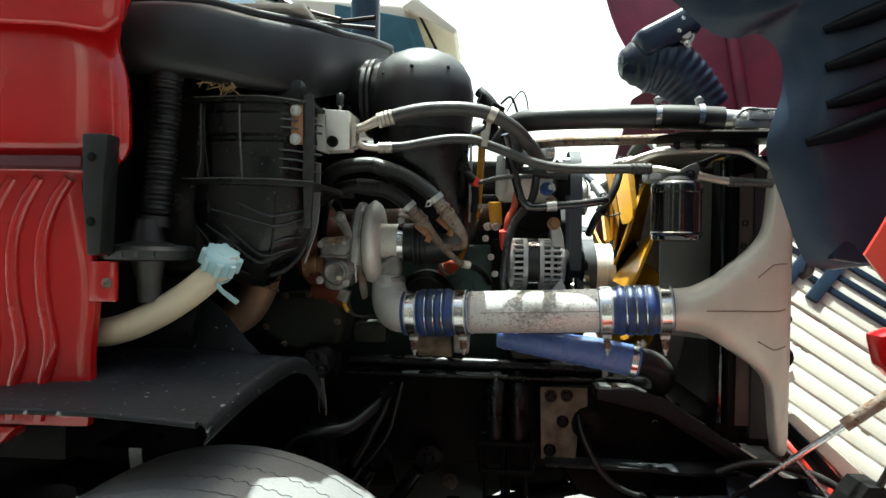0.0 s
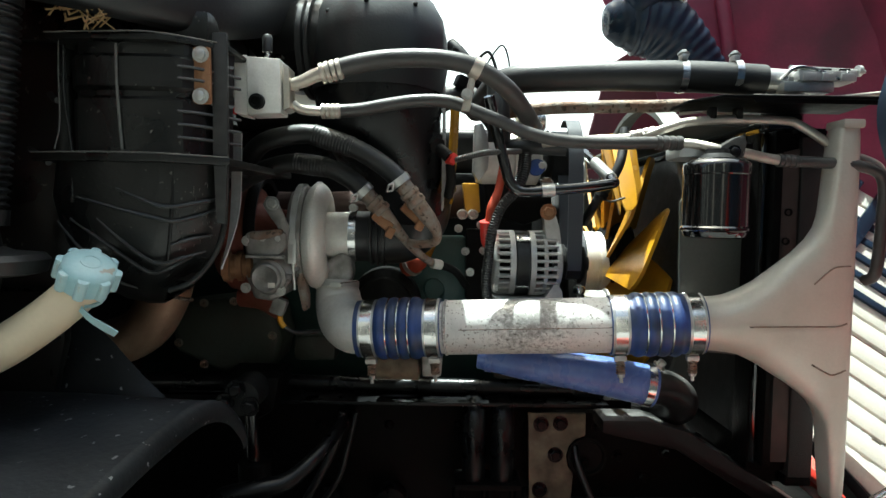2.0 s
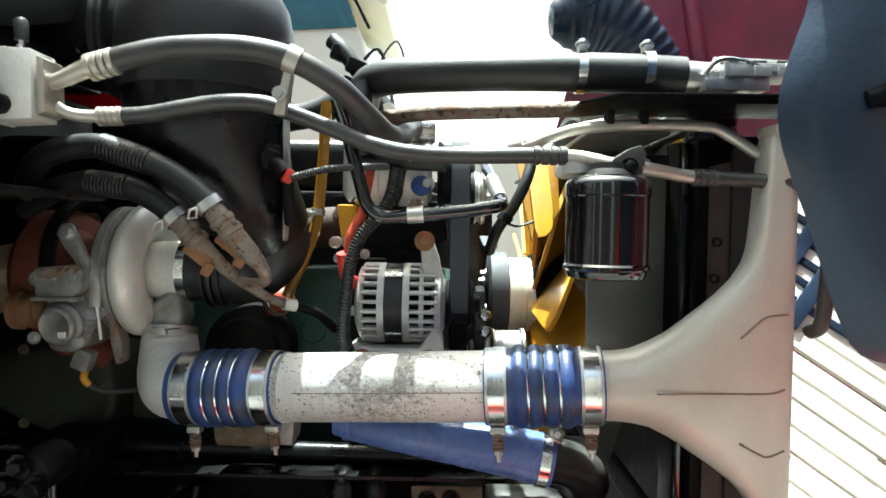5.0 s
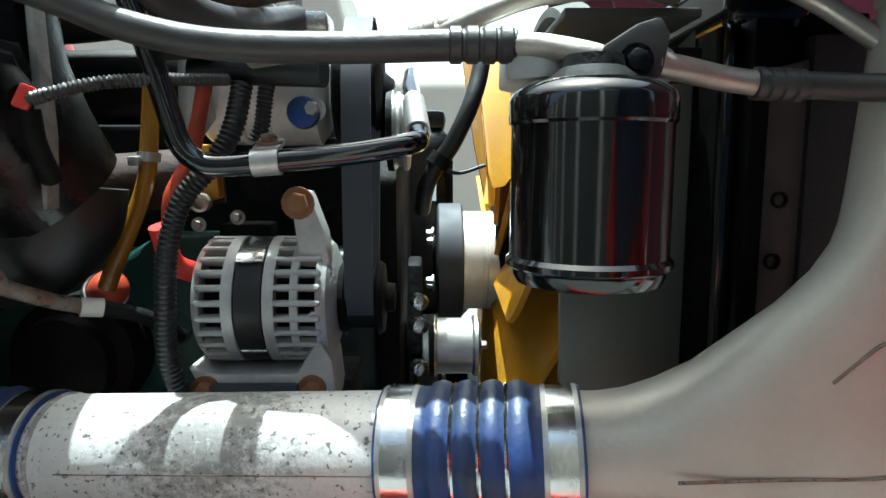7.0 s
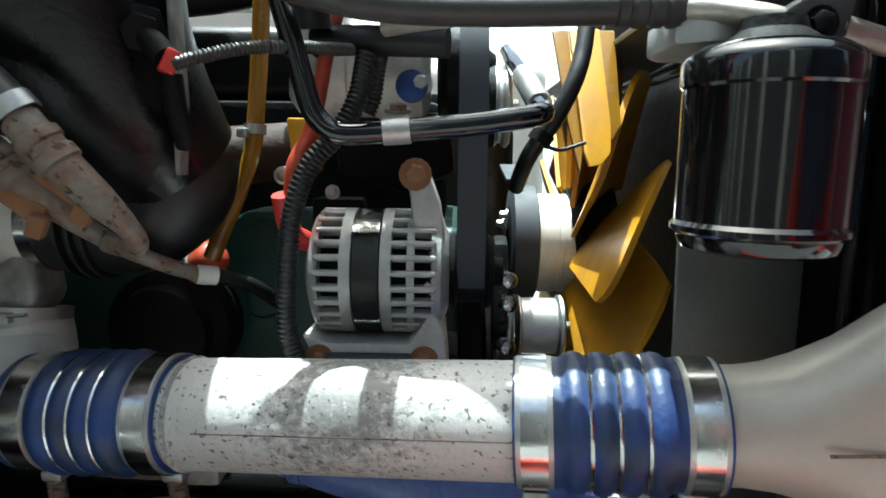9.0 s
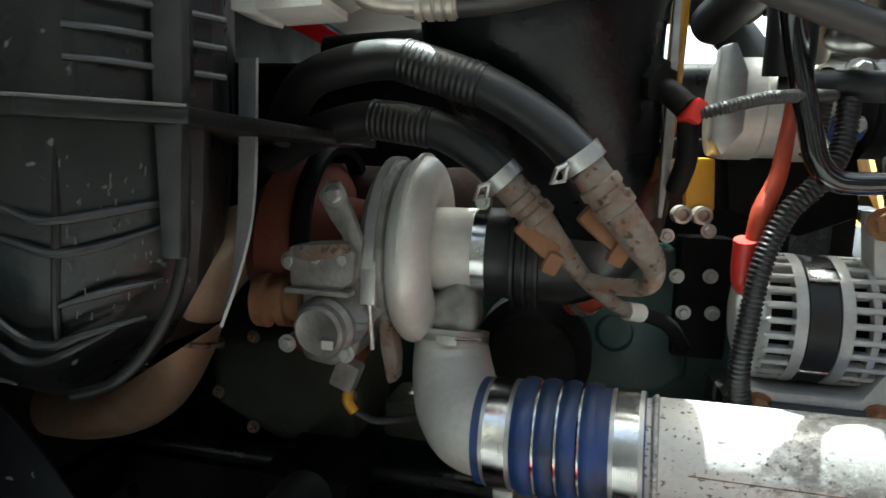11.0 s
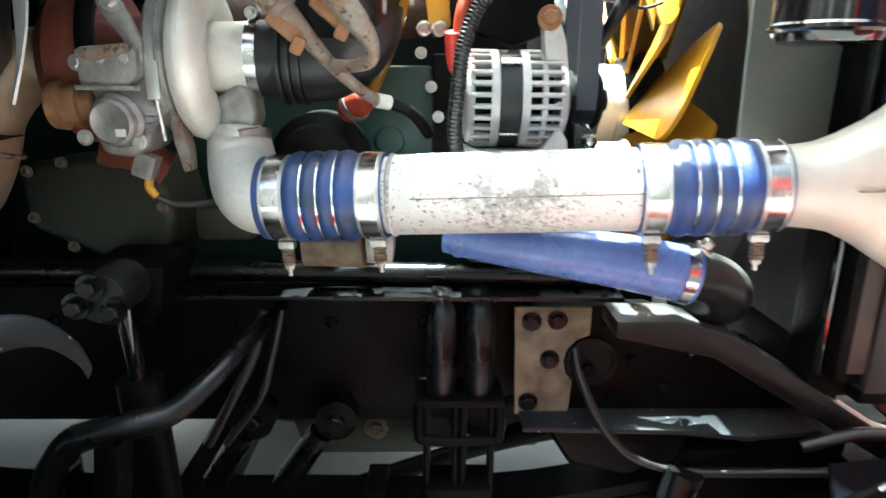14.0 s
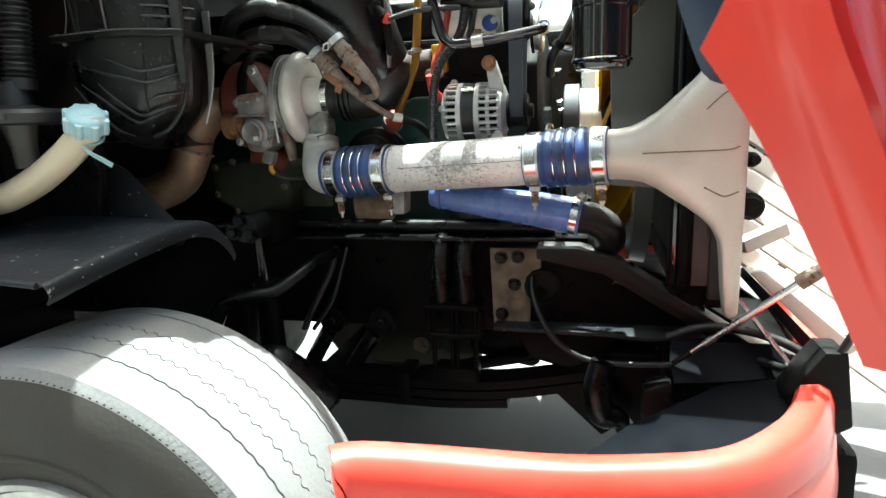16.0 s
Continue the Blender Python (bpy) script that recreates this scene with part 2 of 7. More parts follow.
    "cab_white": material("far_cab_beige", (0.6, 0.57, 0.47), 0.5, second=(0.5, 0.47, 0.4), scale=2),
    "straw": material("dry_leaf_litter", (0.3, 0.2, 0.09), 0.8, second=(0.18, 0.1, 0.05), scale=60, bump=0.2),
}
glass = bpy.data.materials.new("tinted_glass")
glass.use_nodes = True
gb = glass.node_tree.nodes["Principled BSDF"]
gb.inputs["Base Color"].default_value = (0.05, 0.16, 0.2, 1)
gb.inputs["Roughness"].default_value = 0.05
gb.inputs["Transmission Weight"].default_value = 0.5
M["glass"] = glass


# ---- mesh helpers ----
def V(p):
    return Vector(p)


def place_of(ob):
    return ob.location + (place_of(ob.parent) if ob.parent else Vector())


def part(name, bm, mat, parent=None, label="", sharp=38.0, category="", group=""):
    """Links bm, drawn in world coordinates, as one mesh object under parent, with its origin in its middle."""
    me = bpy.data.meshes.new(name)
    bmesh.ops.recalc_face_normals(bm, faces=bm.faces)
    cs = [v.co for v in bm.verts]
    mid = Vector([(min(c[i] for c in cs) + max(c[i] for c in cs)) / 2 for i in range(3)])
    if not parent:
        mid.z = min(c.z for c in cs)
    bmesh.ops.translate(bm, verts=bm.verts, vec=-mid)
    bm.to_mesh(me)
    bm.free()
    me.materials.append(M[mat])
    me.shade_smooth()
    me.set_sharp_from_angle(angle=radians(sharp))
    ob = new(name, me)
    ob.location = mid - (place_of(parent) if parent else Vector())
    ob.parent = parent
    tagged(ob, label, category, group)
    return ob


def thing(name, at, label, category, group="", kind=""):
    ob = new(name)
    ob.empty_display_size = 0.05
    ob.location = at
    return tagged(ob, label, category, group, kind)


def curve_points(pts, per=6):
    """A smooth line through pts (Catmull-Rom), with the fractional index of each point."""
    p = [V(q) for q in pts]
    if len(p) < 3 or per < 2:
        return p, list(range(len(p)))
    ext = [p[0] * 2 - p[1]] + p + [p[-1] * 2 - p[-2]]
    out, idx = [], []
    for i in range(len(p) - 1):
        a, b, c, d = ext[i:i + 4]
        for k in range(per):
            t = k / per
            out.append(0.5 * (2 * b + (c - a) * t + (2 * a - 5 * b + 4 * c - d) * t * t + (3 * b - a - 3 * c + d) * t ** 3))
            idx.append(i + t)
    return out + [p[-1]], idx + [len(p) - 1]


def tube(pts, r, n=14, per=6, bm=None, wave=None, flat=1.0):
    """A round bar or hose along pts; r a number or one for each point; wave=(pitch, depth) corrugates it."""
    bm = bm or bmesh.new()
    line, idx = curve_points(pts, per)
    rs = [r] * len(pts) if not isinstance(r, (list, tuple)) else list(r)
    rad = [rs[int(i)] + (rs[min(int(i) + 1, len(rs) - 1)] - rs[int(i)]) * (i - int(i)) for i in idx]
    if wave:
        fine, fr, run = [], [], 0.0
        for i in range(len(line) - 1):
            d = (line[i + 1] - line[i]).length
            k = max(1, int(d / (wave[0] / 6)))
            for j in range(k):
                f = j / k
                fine.append(line[i].lerp(line[i + 1], f))
                fr.append(rad[i] + (rad[i + 1] - rad[i]) * f + wave[1] * math.sin((run + d * f) / wave[0] * 2 * math.pi))
            run += d
        line, rad = fine + [line[-1]], fr + [rad[-1]]
    side = None
    rings = []
    for i, q in enumerate(line):
        d = (line[min(i + 1, len(line) - 1)] - line[max(i - 1, 0)]).normalized()
        if side is None:
            side = d.orthogonal().normalized()
        side = (side - d * side.dot(d)).normalized()
        up = d.cross(side)
        rings.append([bm.verts.new(q + (side * math.cos(a) + up * math.sin(a) * flat) * rad[i]) for a in (2 * math.pi * k / n for k in range(n))])
    for a, b in zip(rings, rings[1:]):
        for k in range(n):
            bm.faces.new((a[k], a[(k + 1) % n], b[(k + 1) % n], b[k]))
    bm.faces.new(rings[0][::-1])
    bm.faces.new(rings[-1])
    return bm


def lathe(at, axis, prof, n=32, bm=None, lobes=None, hollow=False):
    """Turns prof, pairs of (way along the axis, radius), round the axis through at. lobes=(count, depth) waves the rim; hollow closes a ring."""
    bm = bm or bmesh.new()
    d = V(axis).normalized()
    s = d.orthogonal().normalized()
    u = d.cross(s)
    rings = []
    for w, r in prof:
        ring = []
        for k in range(n):
            a = 2 * math.pi * k / n
            q = r * (1 + (lobes[1] * max(0, math.cos(lobes[0] * a)) ** 2 if lobes and r > 1e-3 else 0))
            ring.append(bm.verts.new(V(at) + d * w + (s * math.cos(a) + u * math.sin(a)) * max(q, 0.0004)))
        rings.append(ring)
    for a, b in zip(rings, rings[1:]):
        for k in range(n):
            bm.faces.new((a[k], a[(k + 1) % n], b[(k + 1) % n], b[k]))
    if hollow:
        for k in range(n):
            bm.faces.new((rings[-1][k], rings[-1][(k + 1) % n], rings[0][(k + 1) % n], rings[0][k]))
        return bm
    bm.faces.new(rings[0][::-1])
    bm.faces.new(rings[-1])
    return bm


def block(c, s, bevel=0.003, turn=None, bm=None, seg=2):
    """A box with middle c, size s and rounded edges; turn: degrees about x, y, z."""
    out = bm or bmesh.new()
    b = bmesh.new()
    bmesh.ops.create_cube(b, size=1.0)
    bmesh.ops.scale(b, vec=s, verts=b.verts)
    if bevel:
        bmesh.ops.bevel(b, geom=b.edges[:], offset=min(bevel, min(s) * 0.45), segments=seg, affect="EDGES", profile=0.6)
    m = pose(*c, *(turn or (0, 0, 0)))
    bmesh.ops.transform(b, matrix=m, verts=b.verts)
    return join(out, b)


def join(a, b):
    made = {v: a.verts.new(v.co) for v in b.verts}
    for f in b.faces:
        a.faces.new([made[v] for v in f.verts])
    b.free()
    return a


def prism(poly, axis, lo, hi, bevel=0.004, bm=None, seg=2):
    """A plate: poly in the plane across the axis ('x': (y, z), 'y': (x, z), 'z': (x, y)), from lo to hi along it."""
    out = bm or bmesh.new()
    b = bmesh.new()
    put = {"x": lambda p, w: (w, p[0], p[1]), "y": lambda p, w: (p[0], w, p[1]), "z": lambda p, w: (p[0], p[1], w)}[axis]
    va, vb = [b.verts.new(put(p, lo)) for p in poly], [b.verts.new(put(p, hi)) for p in poly]
    b.faces.new(va[::-1])
    b.faces.new(vb)
    k = len(poly)
    for i in range(k):
        b.faces.new((va[i], va[(i + 1) % k], vb[(i + 1) % k], vb[i]))
    bmesh.ops.recalc_face_normals(b, faces=b.faces)
    if bevel:
        bmesh.ops.bevel(b, geom=[e for e in b.edges if abs(e.calc_face_angle(0)) > 0.5], offset=bevel, segments=seg, affect="EDGES", profile=0.6, clamp_overlap=True)
    return join(out, b)


def sheet(rows, thick=0.004, bm=None):
    """A curved sheet through rows of points, given thickness."""
    out = bm or bmesh.new()
    b = bmesh.new()
    g = [[b.verts.new(p) for p in row] for row in rows]
    for r, s in zip(g, g[1:]):
        for i in range(len(r) - 1):
            b.faces.new((r[i], r[i + 1], s[i + 1], s[i]))
    bmesh.ops.recalc_face_normals(b, faces=b.faces)
    bmesh.ops.solidify(b, geom=b.faces[:], thickness=thick)
    return join(out, b)


def smooth_rows(rows, u=4, v=4):
    """Fills a coarse net of points with a smooth one."""
    wide = [curve_points(r, v)[0] for r in rows]
    cols = [curve_points(c, u)[0] for c in zip(*wide)]
    return list(zip(*cols))


def bolt(at, axis, r=0.008, h=0.006, bm=None, washer=True):
    """A hexagon head on a washer, pointing along the axis."""
    bm = bm or bmesh.new()
    if washer:
        lathe(at, axis, [(0, r * 1.5), (h * 0.25, r * 1.5)], 14, bm)
    lathe(at, axis, [(h * 0.25, r), (h * 0.95, r), (h * 1.1, r * 0.8)], 6, bm)
    return bm


# ---- ground ----
def build_ground():
    bm = bmesh.new()
    bmesh.ops.create_grid(bm, x_segments=8, y_segments=8, size=400)
    bmesh.ops.translate(bm, verts=bm.verts, vec=(0, 0, -0.015))
    tagged(part("ground", bm, "asphalt"), "grey weathered asphalt yard in hard sunlight", "ground", kind="structure")


build_ground()
haze = bpy.data.materials.new("bright_haze")
haze.use_nodes = True
haze.node_tree.nodes["Principled BSDF"].inputs["Base Color"].default_value = (0.8, 0.8, 0.8, 1)
haze.node_tree.nodes["Principled BSDF"].inputs["Emission Color"].default_value = (1.0, 0.99, 0.97, 1)
haze.node_tree.nodes["Principled BSDF"].inputs["Emission Strength"].default_value = 0.5
M["haze"] = haze


def build_backdrop():
    arc = [radians(a) for a in range(8, 173, 6)]
    rows = [[(260 * math.cos(a), 260 * math.sin(a), z) for a in arc] for z in (-1.0, 60.0, 120.0)]
    tagged(part("backdrop", sheet(rows, 0.5), "haze"), "bright white hazy sky beyond the truck", "sky", kind="structure")


build_backdrop()
# unseen wall added behind the camera, keeps sky fill off the engine bay
yard = tagged(part("wall_yard", block((1.0, -2.6, 2.3), (26.0, 0.25, 4.63), 0.02), "fill_block_wall"), "unseen dark wall with pale piers, added to cut sky light", "wall", kind="structure")
for k in range(9):
    part("pier", block((-9.0 + 2.4 * k, -2.44, 2.25), (0.34, 0.12, 4.5), 0.01), "slat", yard)
MID = 2.36  # the truck's centre line


# ---- chassis ----
def build_chassis():
    for y, s in ((1.93, 1), (2 * MID - 1.93, -1)):
        rail = thing("frame_rail", (-0.9, y, 0.8), "black painted steel chassis rail under the engine", "frame rail", "frame rails")
        web = [(y, 0.822), (y + 0.085 * s, 0.822), (y + 0.085 * s, 0.832), (y + 0.010 * s, 0.832), (y + 0.010 * s, 1.077), (y + 0.085 * s, 1.077), (y + 0.085 * s, 1.087), (y, 1.087)]
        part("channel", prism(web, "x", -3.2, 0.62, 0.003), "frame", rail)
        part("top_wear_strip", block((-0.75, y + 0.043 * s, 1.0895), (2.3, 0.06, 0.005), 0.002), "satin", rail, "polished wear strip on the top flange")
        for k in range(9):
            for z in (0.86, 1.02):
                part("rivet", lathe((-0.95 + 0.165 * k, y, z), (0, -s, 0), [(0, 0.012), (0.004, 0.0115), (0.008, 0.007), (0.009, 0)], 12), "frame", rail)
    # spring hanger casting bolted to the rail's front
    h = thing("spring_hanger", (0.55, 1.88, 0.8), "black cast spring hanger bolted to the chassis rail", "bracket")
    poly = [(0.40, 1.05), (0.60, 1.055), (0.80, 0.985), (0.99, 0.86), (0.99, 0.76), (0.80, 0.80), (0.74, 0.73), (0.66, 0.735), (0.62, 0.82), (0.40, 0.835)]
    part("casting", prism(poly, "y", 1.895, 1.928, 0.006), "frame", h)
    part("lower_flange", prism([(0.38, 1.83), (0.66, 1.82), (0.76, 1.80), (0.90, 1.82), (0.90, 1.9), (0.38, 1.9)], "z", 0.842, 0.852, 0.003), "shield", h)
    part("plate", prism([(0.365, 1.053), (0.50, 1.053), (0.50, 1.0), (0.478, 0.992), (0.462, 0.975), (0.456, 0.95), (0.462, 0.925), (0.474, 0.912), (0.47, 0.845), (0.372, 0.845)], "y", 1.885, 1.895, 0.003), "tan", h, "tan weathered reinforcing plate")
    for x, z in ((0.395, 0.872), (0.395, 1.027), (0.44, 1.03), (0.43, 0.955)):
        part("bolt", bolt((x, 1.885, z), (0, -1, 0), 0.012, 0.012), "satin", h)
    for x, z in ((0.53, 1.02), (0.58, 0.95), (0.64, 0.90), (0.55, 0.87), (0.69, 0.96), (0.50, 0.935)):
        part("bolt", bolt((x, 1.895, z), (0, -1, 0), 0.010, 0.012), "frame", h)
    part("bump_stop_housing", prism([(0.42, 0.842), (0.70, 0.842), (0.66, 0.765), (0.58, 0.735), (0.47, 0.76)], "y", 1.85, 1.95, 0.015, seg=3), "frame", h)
    part("cable_port", lathe((0.505, 1.886, 0.95), (0, -1, 0), [(-0.008, 0.030), (0.001, 0.046), (0.004, 0.046), (0.004, 0.040), (-0.006, 0.036)], 28), "dark", h, "dark round cable opening")
    h.location.z += 0.014
    # slanting front member
    a = thing("front_extension", (0.75, 1.8, 0.86), "black slanting steel frame extension towards the bumper", "frame member")
    part("arm", prism([(0.50, 1.098), (0.60, 1.098), (0.68, 1.075), (0.98, 0.885), (1.12, 0.83), (1.12, 0.795), (0.97, 0.845), (0.66, 1.035), (0.50, 1.07)], "y", 1.745, 1.83, 0.006), "dusty_sunlit_black", a)
    for x, z in ((0.72, 1.051), (0.80, 1.0), (0.88, 0.949)):
        part("bolt", bolt((x, 1.79, z), (0.5, 0, 0.85), 0.007, 0.006), "frame", a)
    # axle, springs
    ax = thing("front_axle", (-0.39, MID, 0.36), "black forged front axle carrying two wheels with dusty tyres", "axle")
    part("beam", block((-0.39, MID, 0.42), (0.11, 1.7, 0.12), 0.02), "frame", ax)
    for y in (1.52, 2 * MID - 1.52):
        part("knuckle", lathe((-0.39, y, 0.49), (0, 1, 0), [(-0.08, 0.05), (-0.06, 0.1), (0.04, 0.11), (0.06, 0.05)], 20), "frame", ax)
    part("oil_filler_stub", lathe((-0.30, 1.40, 0.55), (0.2, -0.4, 1), [(0, 0.02), (0.03, 0.02), (0.035, 0.012)], 12), "frame", ax)
    ls = thing("leaf_spring", (0.2, 1.88, 0.5), "black two-leaf front suspension spring", "leaf spring")
    arc = [(-1.1, 1.89, 0.80), (-0.75, 1.89, 0.735), (-0.39, 1.89, 0.70), (0.0, 1.89, 0.698), (0.22, 1.89, 0.695), (0.41, 1.89, 0.708), (0.62, 1.89, 0.748), (0.80, 1.89, 0.79)]
    for k, name in ((0, "upper_leaf"), (1, "middle_leaf"), (2, "lower_leaf")):
        line = curve_points([(x, y, z - 0.028 * k) for x, y, z in (arc, arc[:-1], arc[1:-2])[k]], 5)[0]
        part(name, sheet([[(p.x, p.y - 0.045, p.z) for p in line], [(p.x, p.y + 0.045, p.z) for p in line]], 0.022), "frame", ls)
    part("rebound_clip", block((0.12, 1.89, 0.672), (0.04, 0.11, 0.09), 0.006), "frame", ls)
    for x in (-0.47, -0.31):
        part("u_bolt", tube([(x, 1.835, 0.42), (x, 1.835, 0.70), (x, 1.845, 0.725), (x, 1.935, 0.725), (x, 1.945, 0.70), (x, 1.945, 0.42)], 0.011), "frame", ls)
    # paired spring clips with a clamp plate below the rail
    cl = thing("spring_clip_assembly", (0.27, 1.85, 0.7), "black paired bump-stop clips with bolted clamp plate", "suspension clip")
    for x in (0.238, 0.302):
        part("clip_bar", tube([(x, 1.95, 1.07), (x, 1.875, 1.085), (x, 1.845, 1.06), (x, 1.842, 0.99), (x, 1.85, 0.93)], 0.026), "satin", cl)
        part("stud", tube([(x - 0.025, 1.85, 0.93), (x - 0.025, 1.85, 0.70)], 0.007), "frame", cl)
        part("stud", tube([(x + 0.025, 1.85, 0.93), (x + 0.025, 1.85, 0.70)], 0.007), "frame", cl)
    part("clamp_plate", block((0.27, 1.86, 0.918), (0.15, 0.09, 0.014), 0.004), "frame", cl)
    part("saddle", tube([(0.20, 1.85, 0.90), (0.20, 1.845, 0.85), (0.215, 1.845, 0.832), (0.325, 1.845, 0.832), (0.34, 1.845, 0.85), (0.34, 1.85, 0.90)], 0.010), "frame", cl)
    part("spacer", block((0.27, 1.87, 0.72), (0.12, 0.08, 0.04), 0.008), "frame", cl)
    # shock absorber
    sh = thing("shock_absorber", (-0.23, 1.76, 0.45), "black front shock absorber bolted to the frame", "shock absorber")
    part("tube", tube([(-0.225, 1.76, 0.46), (-0.243, 1.76, 0.98)], 0.034, 18), "frame", sh)
    part("rod", tube([(-0.243, 1.76, 0.98), (-0.255, 1.765, 1.1)], 0.014), "gloss", sh)
    part("eye", lathe((-0.255, 1.705, 1.13), (0, 1, 0), [(0, 0.012), (0, 0.036), (0.08, 0.036), (0.08, 0.012)], 24), "rubber", sh)
    part("mount", prism([(-0.33, 1.15), (-0.20, 1.15), (-0.21, 1.08), (-0.25, 1.055), (-0.30, 1.08)], "y", 1.79, 1.93, 0.008), "frame", sh)
    for x, z in ((-0.262, 1.150), (-0.285, 1.122), (-0.235, 1.115)):
        part("bolt", bolt((x, 1.70, z), (0, -1, 0), 0.013, 0.016), "satin", sh)
    sh.location += V((0.012, 0.0, 0.016))
    # stabiliser bar and steering links
    sb = thing("stabiliser_bar", (-0.13, 1.62, 0.7), "thick bent black stabiliser bar behind the tyre", "stabiliser bar")
    part("bar", tube([(-0.30, 1.61, 0.76), (-0.30, 1.61, 0.87), (-0.29, 1.61, 0.93), (-0.255, 1.615, 0.978), (-0.19, 1.625, 0.994), (-0.135, 1.645, 1.003), (-0.09, 1.68, 1.035), (-0.06, 1.75, 1.06), (-0.05, 1.93, 1.05)], [0.020, 0.020, 0.020, 0.020, 0.019, 0.017, 0.014, 0.013, 0.013], 18), "satin", sb)
    part("bush", block((-0.225, 1.63, 0.86), (0.035, 0.05, 0.24), 0.01, (0, 8, 0)), "frame", sb)
    dl = thing("drag_link", (0.0, 2.1, 0.55), "black steering drag link under the frame", "steering link")
    part("rod", tube([(-0.35, 1.75, 0.62), (0.25, 2.05, 0.66), (0.62, 2.1, 0.72)], 0.02), "frame", dl)
    for x0, x1 in ((-0.192, -0.102), (-0.056, 0.048)):
        tr = thing("suspension_link", (x0, 1.92, 0.58), "black diagonal suspension link under the chassis rail", "suspension link", "suspension links")
        dx = (x1 - x0) / 0.15
        part("rod", tube([(x0 - dx * 0.12, 1.92, 0.58), (x1 - dx * 0.05, 1.92, 0.80)], 0.024, 14), "satin", tr)
        part("eye", lathe((x1, 1.885, 0.845), (0, 1, 0), [(0, 0.018), (0, 0.038), (0.07, 0.038), (0.07, 0.018)], 20, hollow=True), "satin", tr)
        part("pinch_bolt", bolt((x1, 1.885, 0.845), (0, -1, 0), 0.012, 0.012), "satin", tr)
    kn = thing("steering_linkage", (-0.13, 1.62, 0.62), "grey-black forged steering linkage beside the tyre", "steering linkage")
    part("arm", tube([(-0.25, 1.58, 0.66), (-0.16, 1.60, 0.82), (-0.10, 1.62, 0.80), (-0.04, 1.68, 0.70)], [0.04, 0.045, 0.045, 0.04], 16), "satin", kn)
    part("ball_joint", lathe((-0.12, 1.60, 0.83), (0.2, -0.5, 1), [(-0.03, 0.03), (0.0, 0.038), (0.025, 0.034), (0.04, 0.018), (0.05, 0.0)], 18), "rubber", kn)
    cm = thing("front_crossmember", (0.72, MID, 0.55), "black steel crossmember below the radiator", "crossmember")
    part("beam", block((0.88, MID, 0.80), (0.16, 1.05, 0.09), 0.01), "frame", cm)
    part("tow_bracket", prism([(0.66, 0.80), (0.98, 0.80), (0.99, 0.62), (0.93, 0.40), (0.83, 0.35), (0.80, 0.52), (0.70, 0.66)], "y", 1.86, 1.94, 0.012), "frame", cm)
    part("lower_bracket", prism([(0.50, 0.70), (0.72, 0.74), (0.75, 0.62), (0.66, 0.55)], "y", 1.88, 1.95, 0.012), "frame", cm)
    sg = thing("steering_gearbox", (0.35, 2.2, 0.6), "dark oily cast steering gearbox inside the frame", "gearbox")
    part("housing", block((0.35, 2.20, 0.78), (0.3, 0.2, 0.24), 0.04, (0, 12, 0), seg=3), "dark", sg)
    part("cover", lathe((0.35, 2.10, 0.80), (0, -1, 0), [(0, 0.09), (0.03, 0.085), (0.045, 0.05)], 24), "dark", sg)
    op = thing("engine_oil_pan", (0.0, MID, 0.6), "dark oily engine sump between the rails", "oil pan")
    part("pan", prism([(-0.75, 0.95), (0.47, 0.95), (0.46, 0.86), (0.30, 0.82), (0.27, 0.67), (0.20, 0.63), (-0.06, 0.63), (-0.12, 0.82), (-0.74, 0.84)], "y", 2.10, 2.62, 0.02), "olive", op)
    part("flange", prism([(2.07, 0.945), (2.65, 0.945), (2.65, 0.965), (2.07, 0.965)], "x", -0.77, 0.49, 0.003), "dark", op)
    for k in range(14):
        part("flange_bolt", bolt((-0.72 + 0.09 * k, 2.085, 0.945), (0, 0, -1), 0.008, 0.008), "rusty_grey", op)
    part("drain_plug", bolt((0.10, 2.10, 0.70), (0, -1, 0), 0.018, 0.02), "rusty_grey", op)


build_chassis()


# ---- wheels on the axle ----
def build_wheel(axle, far):
    C, R, y0, W = V((-0.367, 0, 0.506)), 0.52, 1.085, 0.36

    def put(name, bm, mat, parent, label="", sharp=38.0):
        if far:
            for v in bm.verts:
                v.co.y = 2 * MID - v.co.y
        return part(name, bm, mat, parent, label, sharp)

    at = (C.x, y0, C.z)
    w = put("wheel", lathe(at, (0, 1, 0), [(0.012, 0.298), (-0.004, 0.292), (0.0, 0.278), (0.05, 0.272), (0.075, 0.262), (0.065, 0.22), (0.02, 0.19), (0.01, 0.17), (0.02, 0.14), (0.03, 0.12)], 64, hollow=True), "zinc", axle, "bright aluminium wheel")
    bm = bmesh.new()
    N = 440
    # ribs split by stepped zigzag grooves, with saw teeth along both shoulders
    stops = [(0.0, 0.020, 0), (0.003, 0.009, 3), (0.009, 0.0015, 3), (0.011, 0.001, 0)]
    for c, kind in ((0.088, 2), (0.146, 1), (0.213, 1), (0.302, 2)):
        g = 0.0024 if kind == 2 else 0.0017
        stops += [(c - g, 0, kind), (c - g * 0.5, 0.008, kind), (c + g * 0.5, 0.008, kind), (c + g, 0, kind)]
    stops += [(W - 0.011, 0.001, 0), (W - 0.009, 0.0015, 3), (W - 0.003, 0.009, 3), (W, 0.020, 0)]
    rings = []
    for k in range(N):
        a = 2 * math.pi * k / N
        ring = []
        for s, d, kind in stops:
            crown = 0.007 * (abs(s - W / 2) / (W / 2)) ** 2
            zig = (0, 0.0042 * (1, 1, -1, -1)[k % 4], 0.0013 * (1, 1, -1, -1)[k % 4], 0)[kind]
